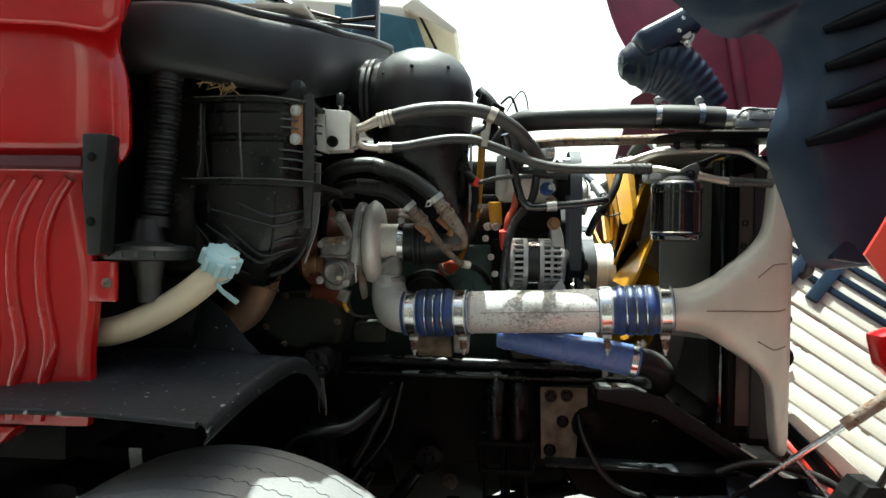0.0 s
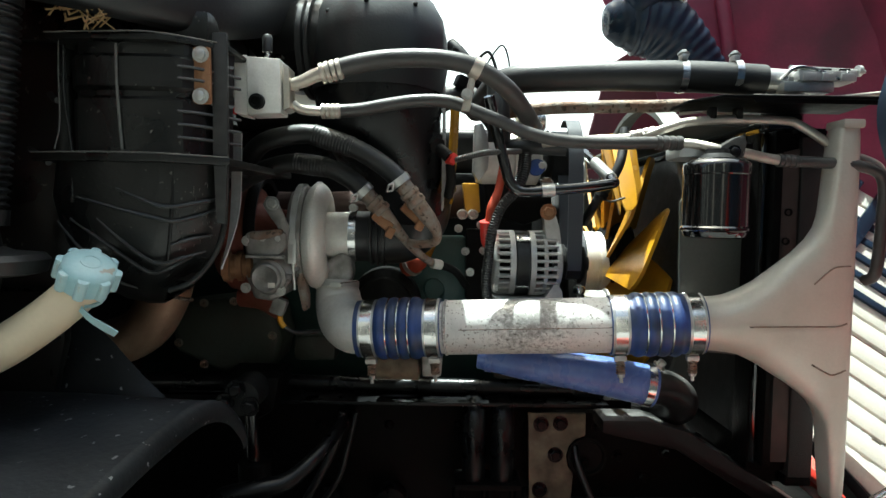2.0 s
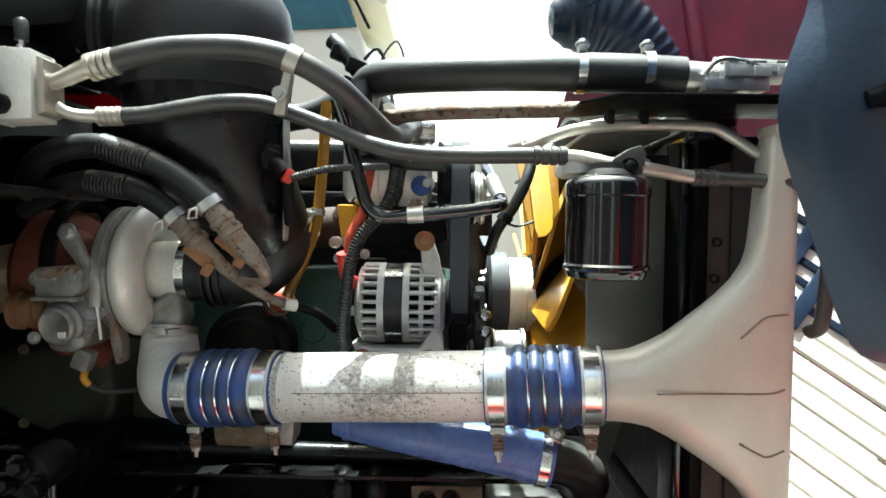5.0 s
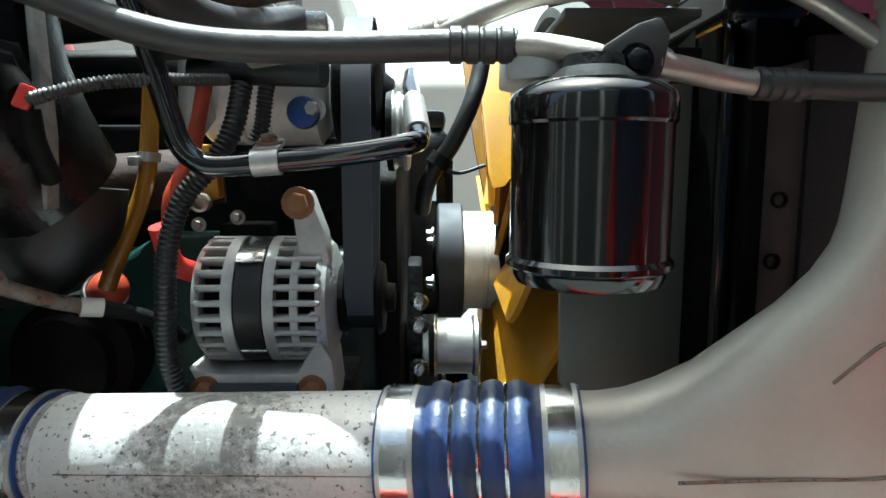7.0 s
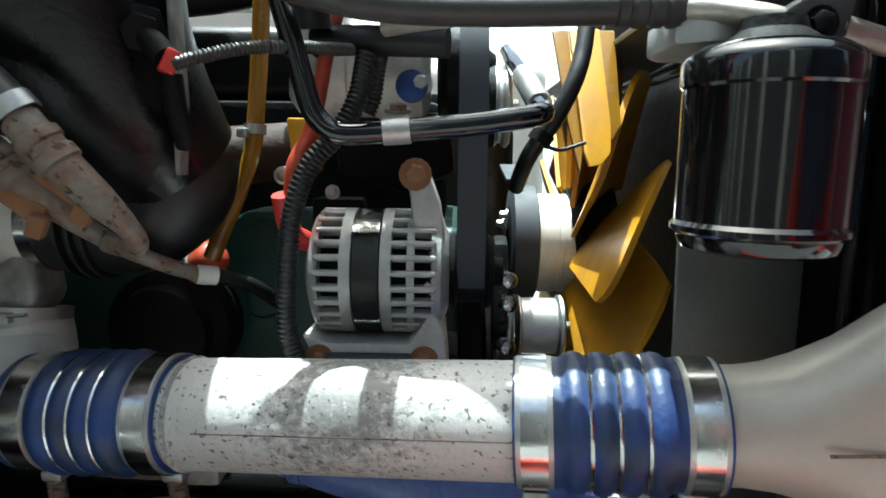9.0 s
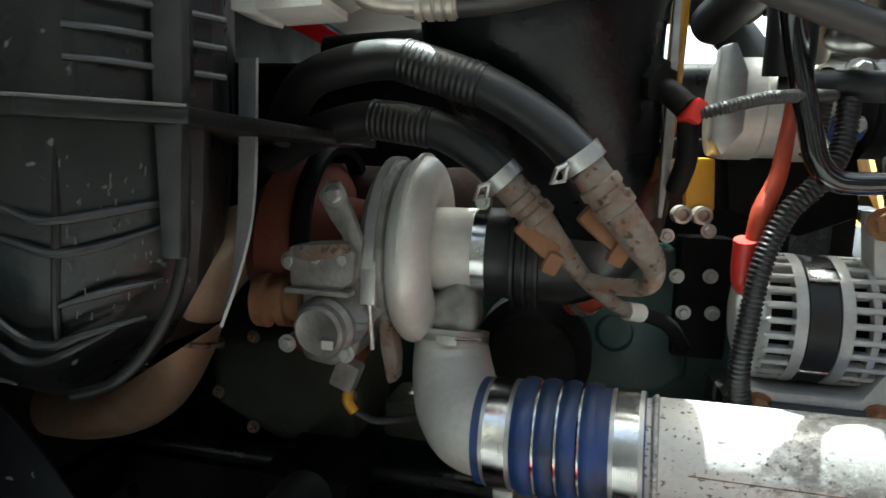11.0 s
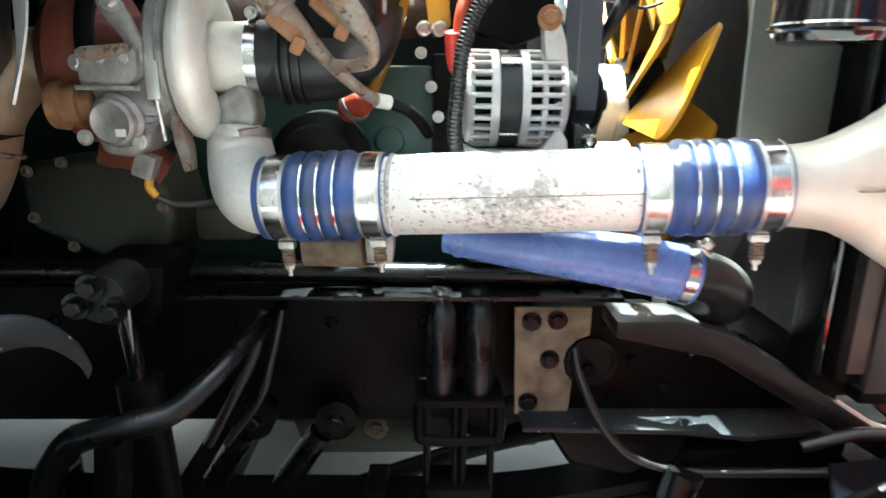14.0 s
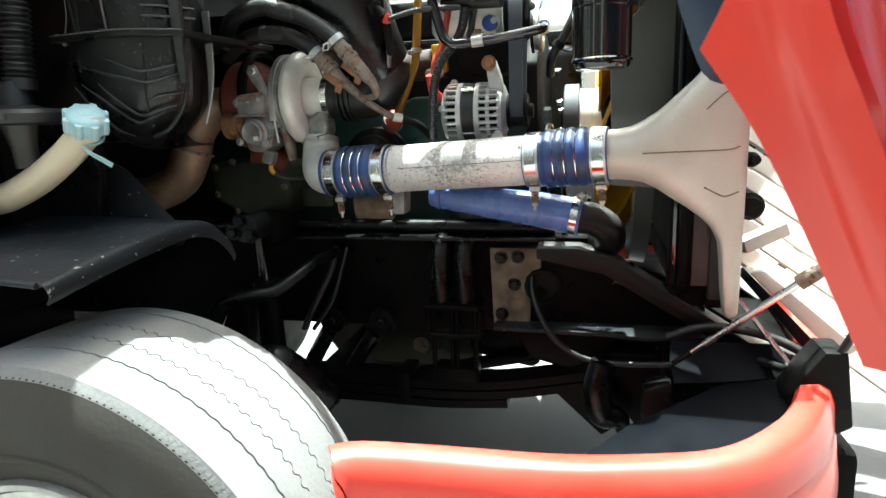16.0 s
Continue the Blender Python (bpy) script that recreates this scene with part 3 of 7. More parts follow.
            dd = d + (0.007 if kind == 3 and k % 2 else 0)
            ring.append(bm.verts.new((C.x + (R - dd - crown) * math.sin(a), y0 + s + zig, C.z + (R - dd - crown) * math.cos(a))))
        rings.append(ring)
    for k in range(N):
        r, q = rings[k], rings[(k + 1) % N]
        for i in range(len(stops) - 1):
            bm.faces.new((r[i], q[i], q[i + 1], r[i + 1]))
    put("tread", bm, "tyre", w, "grey dusty worn tread with zigzag grooves", 30)
    put("sidewall", lathe(at, (0, 1, 0), [(0.002, R - 0.023), (-0.010, R - 0.05), (-0.020, R - 0.10), (-0.018, R - 0.15), (-0.004, R - 0.195), (0.008, R - 0.215), (0.01, R - 0.25), (0.12, R - 0.25), (W - 0.04, R - 0.205), (W + 0.015, R - 0.12), (W + 0.002, R - 0.024)], 96, hollow=True), "sidewall", w, "dark brownish tyre sidewall")
    put("bead_ring", lathe(at, (0, 1, 0), [(-0.014, R - 0.176), (-0.0185, R - 0.172), (-0.0185, R - 0.166), (-0.014, R - 0.162)], 96, hollow=True), "sidewall", w)
    for k in range(10):
        a = 2 * math.pi * k / 10
        p = V((C.x + 0.155 * math.sin(a), y0 + 0.012, C.z + 0.155 * math.cos(a)))
        q = V((C.x + 0.235 * math.sin(a + 0.3), y0 + 0.066, C.z + 0.235 * math.cos(a + 0.3)))
        put("hand_hole", lathe(q, (0, -1, 0.0), [(-0.01, 0.024), (0.006, 0.025), (0.007, 0.021), (0.001, 0.019), (0.001, 0.0)], 16), "dark", w)
        put("wheel_nut", bolt(p, (0, -1, 0), 0.016, 0.026), "zinc", w)
    put("hub_cap", lathe(at, (0, -1, 0), [(-0.03, 0.115), (0.01, 0.112), (0.035, 0.10), (0.05, 0.06), (0.055, 0.0)], 40), "zinc", w)


build_wheel(bpy.data.objects["front_axle"], False)
build_wheel(bpy.data.objects["front_axle"], True)
bpy.data.objects["front_axle"].location += Vector((0.032, 0.0, -0.002))


# ---- cab, cowl and firewall ----
def build_cab():
    cab = thing("truck_cab", (-1.5, MID, 0.9), "red truck cab with dark firewall and raked windscreen", "truck cab")
    part("firewall", prism([(1.40, 1.12), (2 * MID - 1.40, 1.12), (2 * MID - 1.40, 1.90), (1.40, 1.90)], "x", -0.70, -0.63, 0.01), "dark", cab)
    part("side", prism([(-2.6, 0.75), (-0.95, 0.75), (-0.80, 1.05), (-0.74, 1.95), (-1.15, 2.9), (-2.6, 3.0)], "y", 1.26, 1.34, 0.02), "red", cab)
    part("side", prism([(-2.6, 0.75), (-0.95, 0.75), (-0.80, 1.05), (-0.74, 1.95), (-1.15, 2.9), (-2.6, 3.0)], "y", 2 * MID - 1.34, 2 * MID - 1.26, 0.02), "red", cab)
    part("roof", prism([(-2.6, 2.95), (-1.15, 2.88), (-1.10, 2.92), (-1.3, 3.02), (-2.6, 3.08)], "y", 1.27, 2 * MID - 1.27, 0.02), "red", cab)
    part("floor", block((-1.6, MID, 1.05), (1.9, 2.1, 0.08), 0.01), "dark", cab)
    part("back", block((-2.58, MID, 1.9), (0.06, 2.1, 2.1), 0.01), "red", cab)
    # plate added out of view, its front edge casts the shadow across the tyre
    part("side_visor", prism([(-1.25, 0.95), (-0.287, 0.95), (-0.344, 1.55), (-1.25, 1.55)], "z", 2.40, 2.45, 0.01), "red", cab)
    part("windscreen", sheet([[(-0.70, y, 1.99), (-1.10, y, 2.86)] for y in (1.42, 1.9, MID, 2.82, 3.3)], 0.008), "glass", cab, "tinted windscreen")
    # ribbed red jamb panel beside the engine bay
    j = thing("cab_jamb_panel", (-0.66, 1.25, 1.06), "glossy red ribbed body panel at the edge of the engine bay", "body panel")
    rows = []
    for z, x1, out in ((1.935, -0.50, 0), (1.90, -0.515, 0.0), (1.85, -0.525, 0.004), (1.78, -0.505, 0.012), (1.70, -0.498, 0.014), (1.645, -0.50, 0.010), (1.618, -0.52, -0.012), (1.60, -0.56, -0.02)):
        rows.append([(-1.0, 1.235 - out, z), (-0.85, 1.228 - out, z), (-0.72, 1.23 - out, z), (-0.62, 1.236 - out, z), (x1 - 0.02, 1.25 - out, z), (x1, 1.262, z), (x1 - 0.05, 1.30, z)])
    part("upper_corner", prism([(-1.0, 1.852), (-0.72, 1.868), (-0.60, 1.862), (-0.508, 1.848), (-0.476, 1.872), (-0.468, 1.96), (-0.50, 2.10), (-1.0, 2.10)], "y", 1.188, 1.212, 0.010, seg=3), "red", j)
    part("upper_skin", sheet(smooth_rows(rows, 3, 3), 0.006), "red", j)
    rows = []
    for z, x1 in ((1.605, -0.585), (1.58, -0.60), (1.50, -0.588), (1.42, -0.572), (1.34, -0.567), (1.24, -0.575), (1.16, -0.572), (1.10, -0.58)):
        rows.append([(-1.0, 1.262, z), (-0.8, 1.258, z), (-0.66, 1.262, z), (x1, 1.268, z), (x1 - 0.02, 1.30, z)])
    part("lower_skin", sheet(smooth_rows(rows, 3, 3), 0.006), "red", j)
    for dx in (-0.07, -0.13, -0.185):
        part("rib", tube([(-0.545 + dx, 1.262, 1.585), (-0.575 + dx, 1.258, 1.53), (-0.595 + dx, 1.256, 1.46), (-0.593 + dx, 1.256, 1.36), (-0.575 + dx, 1.256, 1.26), (-0.59 + dx, 1.258, 1.18), (-0.60 + dx, 1.26, 1.11)], 0.014, 12), "red", j)
    part("ledge", block((-0.78, 1.228, 1.612), (0.46, 0.06, 0.022), 0.008), "maroon_dull", j, "dusty dark red ledge")
    part("upper_tab", block((-0.545, 1.265, 1.385), (0.055, 0.012, 0.08), 0.004), "red", j)
    part("tab_bolt", bolt((-0.535, 1.258, 1.382), (0, -1, 0), 0.007, 0.006), "rusty_grey", j)
    part("lower_tab", block((-0.60, 1.262, 1.145), (0.065, 0.014, 0.06), 0.004), "red", j)
    part("tab_hole_ring", lathe((-0.60, 1.254, 1.135), (0, -1, 0), [(0, 0.0145), (0.004, 0.0145), (0.004, 0.011), (0.001, 0.0105)], 20, hollow=True), "rusty_grey", j)
    part("lower_ledge", prism([(-1.0, 1.02), (-0.74, 1.06), (-0.70, 1.10), (-1.0, 1.10)], "y", 1.24, 1.30, 0.01), "red", j)
    s = thing("rubber_seal_strip", (-0.525, 1.22, 1.43), "black rubber bumper strip on the red panel", "rubber strip")
    for z in (1.50, 1.62):
        part("screw", bolt((-0.53, 1.20, z), (0, -1, 0), 0.006, 0.004), "dark", s)
    part("back_plate", prism([(-0.548, 1.655), (-0.51, 1.655), (-0.518, 1.45), (-0.538, 1.45)], "y", 1.242, 1.256, 0.003), "dark", s)
    part("strip", prism([(-0.552, 1.665), (-0.500, 1.665), (-0.507, 1.58), (-0.512, 1.44), (-0.540, 1.435), (-0.55, 1.55)], "y", 1.20, 1.245, 0.008), "rubber", s)
    # cowl: a moulded apron below the windscreen, tapering forward
    cw = thing("windscreen_cowl", (-0.35, 1.5, 1.8), "dusty grey-black moulded plastic cowl below the windscreen, sunlit top painted pale", "cowl")
    rows = []
    for x, zb, zt, yf in ((-0.66, 1.83, 1.95, 1.31), (-0.52, 1.825, 1.96, 1.30), (-0.40, 1.818, 1.966, 1.33), (-0.30, 1.812, 1.962, 1.40), (-0.22, 1.822, 1.975, 1.50), (-0.175, 1.87, 2.0, 1.64), (-0.13, 1.95, 2.035, 1.80), (-0.10, 2.03, 2.058, 1.94)):
        rows.append([(x, yf + 0.04, zb - 0.012), (x, yf + 0.012, zb), (x, yf, zb + (zt - zb) * 0.35), (x, yf + 0.008, zb + (zt - zb) * 0.8), (x, yf + 0.035, zt), (x - 0.01, yf + 0.16, zt + 0.035), (x - 0.04, yf + 0.45, zt + 0.06)])
    part("apron", sheet(smooth_rows(rows, 4, 3), 0.005), "cowl", cw, sharp=60)
    part("lip", tube([(-0.66, 1.36, 1.957), (-0.52, 1.345, 1.965), (-0.40, 1.375, 1.972), (-0.30, 1.44, 1.968), (-0.22, 1.54, 1.982), (-0.175, 1.68, 2.005), (-0.13, 1.84, 2.04), (-0.10, 1.97, 2.062)], 0.011), "cowl", cw)
    vp = thing("cowl_vent_panel", (-0.5, 1.7, 1.95), "pale perforated vent panel below the windscreen", "vent panel")
    part("panel", prism([(1.48, 2.0), (3.2, 2.0), (3.2, 2.012), (1.48, 2.012)], "x", -0.72, -0.22, 0.003), "slat", vp)
    for k in range(18):
        for i in range(6):
            part("vent_slot", block((-0.60 + 0.022 * k, 1.52 + 0.03 * i, 2.0135), (0.012, 0.016, 0.004), 0.001, seg=1), "dark", vp)
    wp = thing("windscreen_wiper", (-0.35, 1.6, 2.02), "black windscreen wiper arm with blade", "wiper")
    part("arm", tube([(-0.17, 1.62, 2.02), (-0.26, 1.64, 2.05), (-0.42, 1.70, 2.12), (-0.65, 1.8, 2.2)], 0.009), "gloss", wp)
    part("blade", tube([(-0.10, 1.72, 2.035), (-0.35, 1.78, 2.08), (-0.60, 1.9, 2.16)], 0.007), "rubber", wp)
    part("link", tube([(-0.08, 1.60, 2.02), (-0.2, 1.64, 2.03), (-0.34, 1.66, 2.09)], 0.006), "gloss", wp)
    st = thing("intake_stack", (-0.28, 2.4, 2.0), "blue-grey vertical air intake stack beyond the cowl", "air stack")
    part("pipe", tube([(-0.27, 2.42, 1.9), (-0.27, 2.42, 2.9)], 0.055, 24), "liner", st)


build_cab()


def build_under_cab():
    f = thing("rear_splash_guard", (-1.1, 1.55, 0.3), "black plastic splash guard behind the front tyre", "splash guard")
    part("panel", prism([(1.22, 0.30), (1.92, 0.30), (1.92, 1.06), (1.24, 1.06)], "x", -1.06, -1.045, 0.004), "frame", f)
    part("lip", tube([(-1.045, 1.225, 0.31), (-1.04, 1.225, 0.7), (-1.045, 1.245, 1.05)], 0.012), "frame", f)
    b = thing("battery_box", (-1.9, 1.6, 0.3), "black steel battery box below the cab", "battery box")
    part("box", block((-1.72, 1.58, 0.66), (1.2, 0.66, 0.70), 0.03), "frame", b)
    part("cover", block((-1.72, 1.235, 0.66), (1.16, 0.03, 0.62), 0.012), "frame", b)
    t = thing("fuel_tank", (-1.9, 3.3, 0.25), "black cylindrical fuel tank on the far side below the cab", "fuel tank")
    part("shell", lathe((-2.7, 3.25, 0.52), (1, 0, 0), [(0, 0.2), (0.02, 0.38), (0.06, 0.40), (1.66, 0.40), (1.70, 0.38), (1.72, 0.2), (1.72, 0.0)], 40), "frame", t)
    for x in (-2.3, -1.4):
        part("strap", lathe((x, 3.25, 0.52), (1, 0, 0), [(-0.03, 0.39), (-0.03, 0.406), (0.03, 0.406), (0.03, 0.39)], 40, hollow=True), "zinc", t)
    for x in (-2.1, -1.4):
        part("latch", block((x, 1.215, 0.9), (0.04, 0.02, 0.09), 0.005), "zinc", b)


build_under_cab()


# ---- heater box, hoses and filler by the cab ----
def build_heater_corner():
    hb = thing("heater_box", (-0.3, 1.6, 1.36), "large black ribbed plastic heater box, scuffed and dusty", "heater box")

    def ring(z, xl, xr, yf, k=0.0):
        """One level of the moulding: left flank, flat front, slanting right cheek."""
        xm = xr - (xr - xl) * 0.36
        return [(xl + 0.0, 1.80, z), (xl, yf + 0.035 + k, z), (xl + 0.022, yf + 0.006 + k, z), (xl + 0.05, yf + k, z), (xm, yf + k, z), (xm + 0.03, yf + 0.008 + k, z), (xr - 0.02, yf + 0.05 + k, z), (xr, yf + 0.075 + k, z), (xr - 0.16, 1.80, z)]

    def shell(levels):
        b = bmesh.new()
        g = [[b.verts.new(p) for p in r] for r in levels]
        for r, s in zip(g, g[1:]):
            for i in range(len(r)):
                b.faces.new((r[i], r[(i + 1) % len(r)], s[(i + 1) % len(r)], s[i]))
        b.faces.new(g[0][::-1])
        b.faces.new(g[-1])
        return b

    part("upper_case", shell([ring(1.605, -0.428, -0.193, 1.43), ring(1.688, -0.430, -0.193, 1.43), ring(1.694, -0.428, -0.193, 1.437), ring(1.702, -0.428, -0.193, 1.437), ring(1.708, -0.431, -0.193, 1.43), ring(1.752, -0.433, -0.193, 1.43), ring(1.758, -0.431, -0.193, 1.436), ring(1.775, -0.431, -0.193, 1.436)]), "plastic", hb, sharp=30)
    part("lower_case", shell([ring(1.362, -0.37, -0.335, 1.53), ring(1.372, -0.39, -0.31, 1.50), ring(1.392, -0.408, -0.282, 1.468), ring(1.425, -0.428, -0.243, 1.447), ring(1.47, -0.445, -0.208, 1.43), ring(1.54, -0.462, -0.198, 1.425), ring(1.592, -0.455, -0.197, 1.425)]), "plastic", hb, sharp=50)
    part("upper_flange", prism([(-0.45, 1.425), (-0.28, 1.418), (-0.19, 1.475), (-0.175, 1.8), (-0.45, 1.8)], "z", 1.775, 1.784, 0.003), "plastic", hb)
    part("middle_flange", prism([(-0.47, 1.42), (-0.27, 1.412), (-0.185, 1.465), (-0.165, 1.8), (-0.47, 1.8)], "z", 1.592, 1.605, 0.004), "plastic", hb)
    for x0, x1, z in ((-0.255, -0.18, 1.74), (-0.255, -0.18, 1.722), (-0.255, -0.18, 1.672), (-0.255, -0.18, 1.652), (-0.255, -0.18, 1.632)):
        part("rib", tube([(x0, 1.435, z), (x0 + 0.03, 1.45, z - 0.001), (x1, 1.502, z - 0.003)], 0.0025, 8), "plastic_edge", hb)
    # moulded ribs that dip to the crease and rise on the slanting cheek
    for pts in (((-0.405, 1.4245, 1.538), (-0.338, 1.4245, 1.520), (-0.290, 1.4265, 1.509), (-0.264, 1.433, 1.503), (-0.239, 1.452, 1.509), (-0.212, 1.478, 1.522)),
                ((-0.345, 1.4245, 1.552), (-0.288, 1.4255, 1.529), (-0.263, 1.432, 1.5255), (-0.224, 1.463, 1.535), (-0.206, 1.482, 1.54)),
                ((-0.376, 1.428, 1.505), (-0.341, 1.4295, 1.473), (-0.299, 1.435, 1.441), (-0.275, 1.4375, 1.437), (-0.258, 1.445, 1.444), (-0.225, 1.47, 1.455)),
                ((-0.418, 1.430, 1.505), (-0.368, 1.430, 1.470), (-0.317, 1.436, 1.432), (-0.295, 1.441, 1.422), (-0.269, 1.443, 1.431), (-0.245, 1.462, 1.446)),
                ((-0.266, 1.435, 1.466), (-0.245, 1.45, 1.474), (-0.218, 1.48, 1.481)),
                ((-0.44, 1.434, 1.50), (-0.40, 1.436, 1.452), (-0.36, 1.448, 1.41), (-0.33, 1.46, 1.395))):
        part("rib", tube(pts, [0.0016] + [0.0034] * (len(pts) - 2) + [0.0016], 8), "plastic_edge", hb)
    part("crease", tube([(-0.262, 1.434, 1.59), (-0.264, 1.4335, 1.52), (-0.27, 1.437, 1.46), (-0.276, 1.444, 1.425)], [0.001, 0.003, 0.003, 0.001], 8), "plastic", hb)
    part("rim", tube([(-0.197, 1.476, 1.59), (-0.196, 1.474, 1.54), (-0.197, 1.474, 1.50), (-0.205, 1.472, 1.465), (-0.222, 1.468, 1.432), (-0.247, 1.462, 1.405), (-0.28, 1.46, 1.392)], 0.0048, 10), "plastic", hb, "rounded rim of the moulding")
    scuff = bmesh.new()
    rnd = random.Random(11)
    for _ in range(60):
        f = rnd.random()
        p = V((-0.262 + 0.055 * f, 1.4325 + 0.048 * f, rnd.uniform(1.46, 1.57)))
        tube([p, p + V((rnd.uniform(-0.001, 0.001), 0, -rnd.uniform(0.001, 0.007)))], 0.0005, 5, 1, scuff)
    part("scuff_marks", scuff, "scuff", hb, "short pale scratches")
    part("rib", tube([(-0.345, 1.428, 1.77), (-0.343, 1.4275, 1.70), (-0.336, 1.4275, 1.61)], 0.0022, 8), "scuff", hb, "pale scuffed moulding seam")
    part("rib", tube([(-0.43, 1.44, 1.77), (-0.425, 1.432, 1.69), (-0.415, 1.432, 1.61), (-0.41, 1.424, 1.53)], 0.0025, 8), "plastic", hb)
    # worn pale edges of the flanges
    for pts in (((-0.45, 1.424, 1.784), (-0.36, 1.420, 1.786), (-0.28, 1.417, 1.785), (-0.19, 1.474, 1.784)), ((-0.47, 1.419, 1.604), (-0.36, 1.4145, 1.606), (-0.27, 1.4105, 1.605), (-0.186, 1.464, 1.605)), ((-0.438, 1.440, 1.775), (-0.436, 1.436, 1.72), (-0.434, 1.434, 1.65), (-0.44, 1.43, 1.61))):
        part("worn_edge", tube(pts, 0.0012, 8), "scuff", hb)
    part("seam_flange", prism([(-0.213, 1.80), (-0.190, 1.80), (-0.188, 1.62), (-0.192, 1.50), (-0.206, 1.50), (-0.212, 1.62)], "y", 1.463, 1.473, 0.002), "plastic_edge", hb, "scuffed vertical seam flange")
    part("back_panel", prism([(-1.0, 1.17), (-0.50, 1.17), (-0.47, 1.3), (-0.47, 1.9), (-1.0, 1.9)], "y", 1.50, 1.52, 0.004), "plastic", hb)
    for pts in (((-0.60, 1.495, 1.80), (-0.55, 1.495, 1.72), (-0.52, 1.495, 1.60), (-0.50, 1.495, 1.45), (-0.47, 1.495, 1.38)), ((-0.47, 1.47, 1.70), (-0.455, 1.455, 1.69), (-0.44, 1.44, 1.685)), ((-0.52, 1.49, 1.62), (-0.48, 1.46, 1.60), (-0.455, 1.44, 1.59))):
        part("rib", tube(pts, 0.005, 8), "plastic_edge", hb)
    part("rear_case", block((-0.53, 1.66, 1.60), (0.18, 0.36, 0.44), 0.03, seg=3), "plastic", hb)
    part("top_case", block((-0.42, 1.62, 1.81), (0.40, 0.3, 0.055), 0.012), "plastic", hb)
    # dry litter caught below the cowl
    lt = bmesh.new()
    rnd = random.Random(4)
    for _ in range(34):
        p = V((-0.375 + rnd.uniform(-0.035, 0.035), 1.40 + rnd.uniform(-0.02, 0.02), 1.805 + rnd.uniform(-0.004, 0.012)))
        tube([p, p + V((rnd.uniform(-0.03, 0.03), rnd.uniform(-0.015, 0.015), rnd.uniform(-0.022, 0.014)))], 0.0014, 4, 1, lt)
    tagged(part("leaf_litter", lt, "straw"), "dry brown stems and leaves caught under the cowl", "leaf litter", kind="stuff")
    # expansion valve and bracket
    bk = thing("valve_bracket", (-0.226, 1.45, 1.685), "rusty flat steel bracket with two bolts on the heater box", "bracket")
    part("plate", prism([(-0.240, 1.775), (-0.212, 1.775), (-0.210, 1.686), (-0.240, 1.686)], "y", 1.452, 1.462, 0.006), "rust", bk)
    for z in (1.762, 1.698):
        part("bolt", bolt((-0.226, 1.452, z), (0, -1, 0), 0.0085, 0.007), "zinc", bk)
    part("edge_strip", prism([(-0.212, 1.79), (-0.195, 1.79), (-0.190, 1.62), (-0.210, 1.62)], "y", 1.47, 1.482, 0.004), "plastic", bk)
    ev = thing("expansion_valve", (-0.163, 1.58, 1.687), "bright machined aluminium air-conditioning expansion valve block", "valve")
    part("body", prism([(-0.184, 1.785), (-0.127, 1.782), (-0.125, 1.690), (-0.182, 1.687)], "y", 1.545, 1.60, 0.003), "valve_metal", ev)
    part("side_plate", prism([(-0.207, 1.788), (-0.186, 1.789), (-0.184, 1.685), (-0.207, 1.690)], "y", 1.552, 1.60, 0.002), "valve_metal", ev)
    part("port_plate", prism([(-0.123, 1.775), (-0.113, 1.77), (-0.111, 1.70), (-0.122, 1.695)], "y", 1.55, 1.595, 0.002), "bare", ev)
    part("stem", tube([(-0.155, 1.57, 1.785), (-0.155, 1.57, 1.80)], 0.006), "steel", ev)
    part("stem_cap", lathe((-0.155, 1.57, 1.798), (0, 0, 1), [(0, 0.0085), (0.026, 0.009), (0.03, 0.006)], 12), "rubber", ev)
    part("socket_screw", lathe((-0.165, 1.545, 1.708), (0, -1, 0), [(0, 0.0135), (0.009, 0.013), (0.010, 0.009), (0.002, 0.008)], 18), "dark", ev)
    part("pin", tube([(-0.113, 1.568, 1.735), (-0.10, 1.568, 1.735)], 0.003), "bare", ev)
    # corrugated drain and boot
    ch = thing("corrugated_air_hose", (-0.48, 1.35, 1.5), "black corrugated vertical air hose below the cowl", "hose")
    part("hose", tube([(-0.472, 1.36, 1.83), (-0.473, 1.355, 1.72), (-0.480, 1.35, 1.61), (-0.487, 1.345, 1.50)], 0.0265, 22, 6, wave=(0.0105, 0.0032)), "rubber", ch, sharp=70)
    part("upper_cuff", lathe((-0.472, 1.36, 1.80), (0, 0, 1), [(0, 0.027), (0, 0.031), (0.03, 0.031), (0.03, 0.027)], 26, hollow=True), "rubber", ch)
    part("lower_cuff", lathe((-0.487, 1.345, 1.495), (0.05, 0.03, 1), [(0, 0.027), (0, 0.030), (0.022, 0.030), (0.022, 0.027)], 26, hollow=True), "rubber", ch)
    bt = thing("rubber_boot", (-0.50, 1.33, 1.36), "dusty black rubber boot on a grey filler pipe", "rubber boot")
    part("collar", lathe((-0.495, 1.335, 1.425), (0, 0, 1), [(0, 0.07), (0.004, 0.088), (0.022, 0.092), (0.03, 0.085), (0.034, 0.05), (0.04, 0.034), (0.085, 0.026), (0.088, 0.02)], 30), "rubber", bt)
    part("neck", tube([(-0.495, 1.335, 1.43), (-0.492, 1.335, 1.38), (-0.49, 1.335, 1.34)], [0.034, 0.024, 0.022], 20), "hose_grey", bt)
    for k in range(5):
        part("clip", block((-0.555 + 0.028 * k, 1.252 - 0.006 * math.sin(k), 1.441), (0.008, 0.01, 0.012), 0.002), "hose_grey", bt)
    # coolant filler
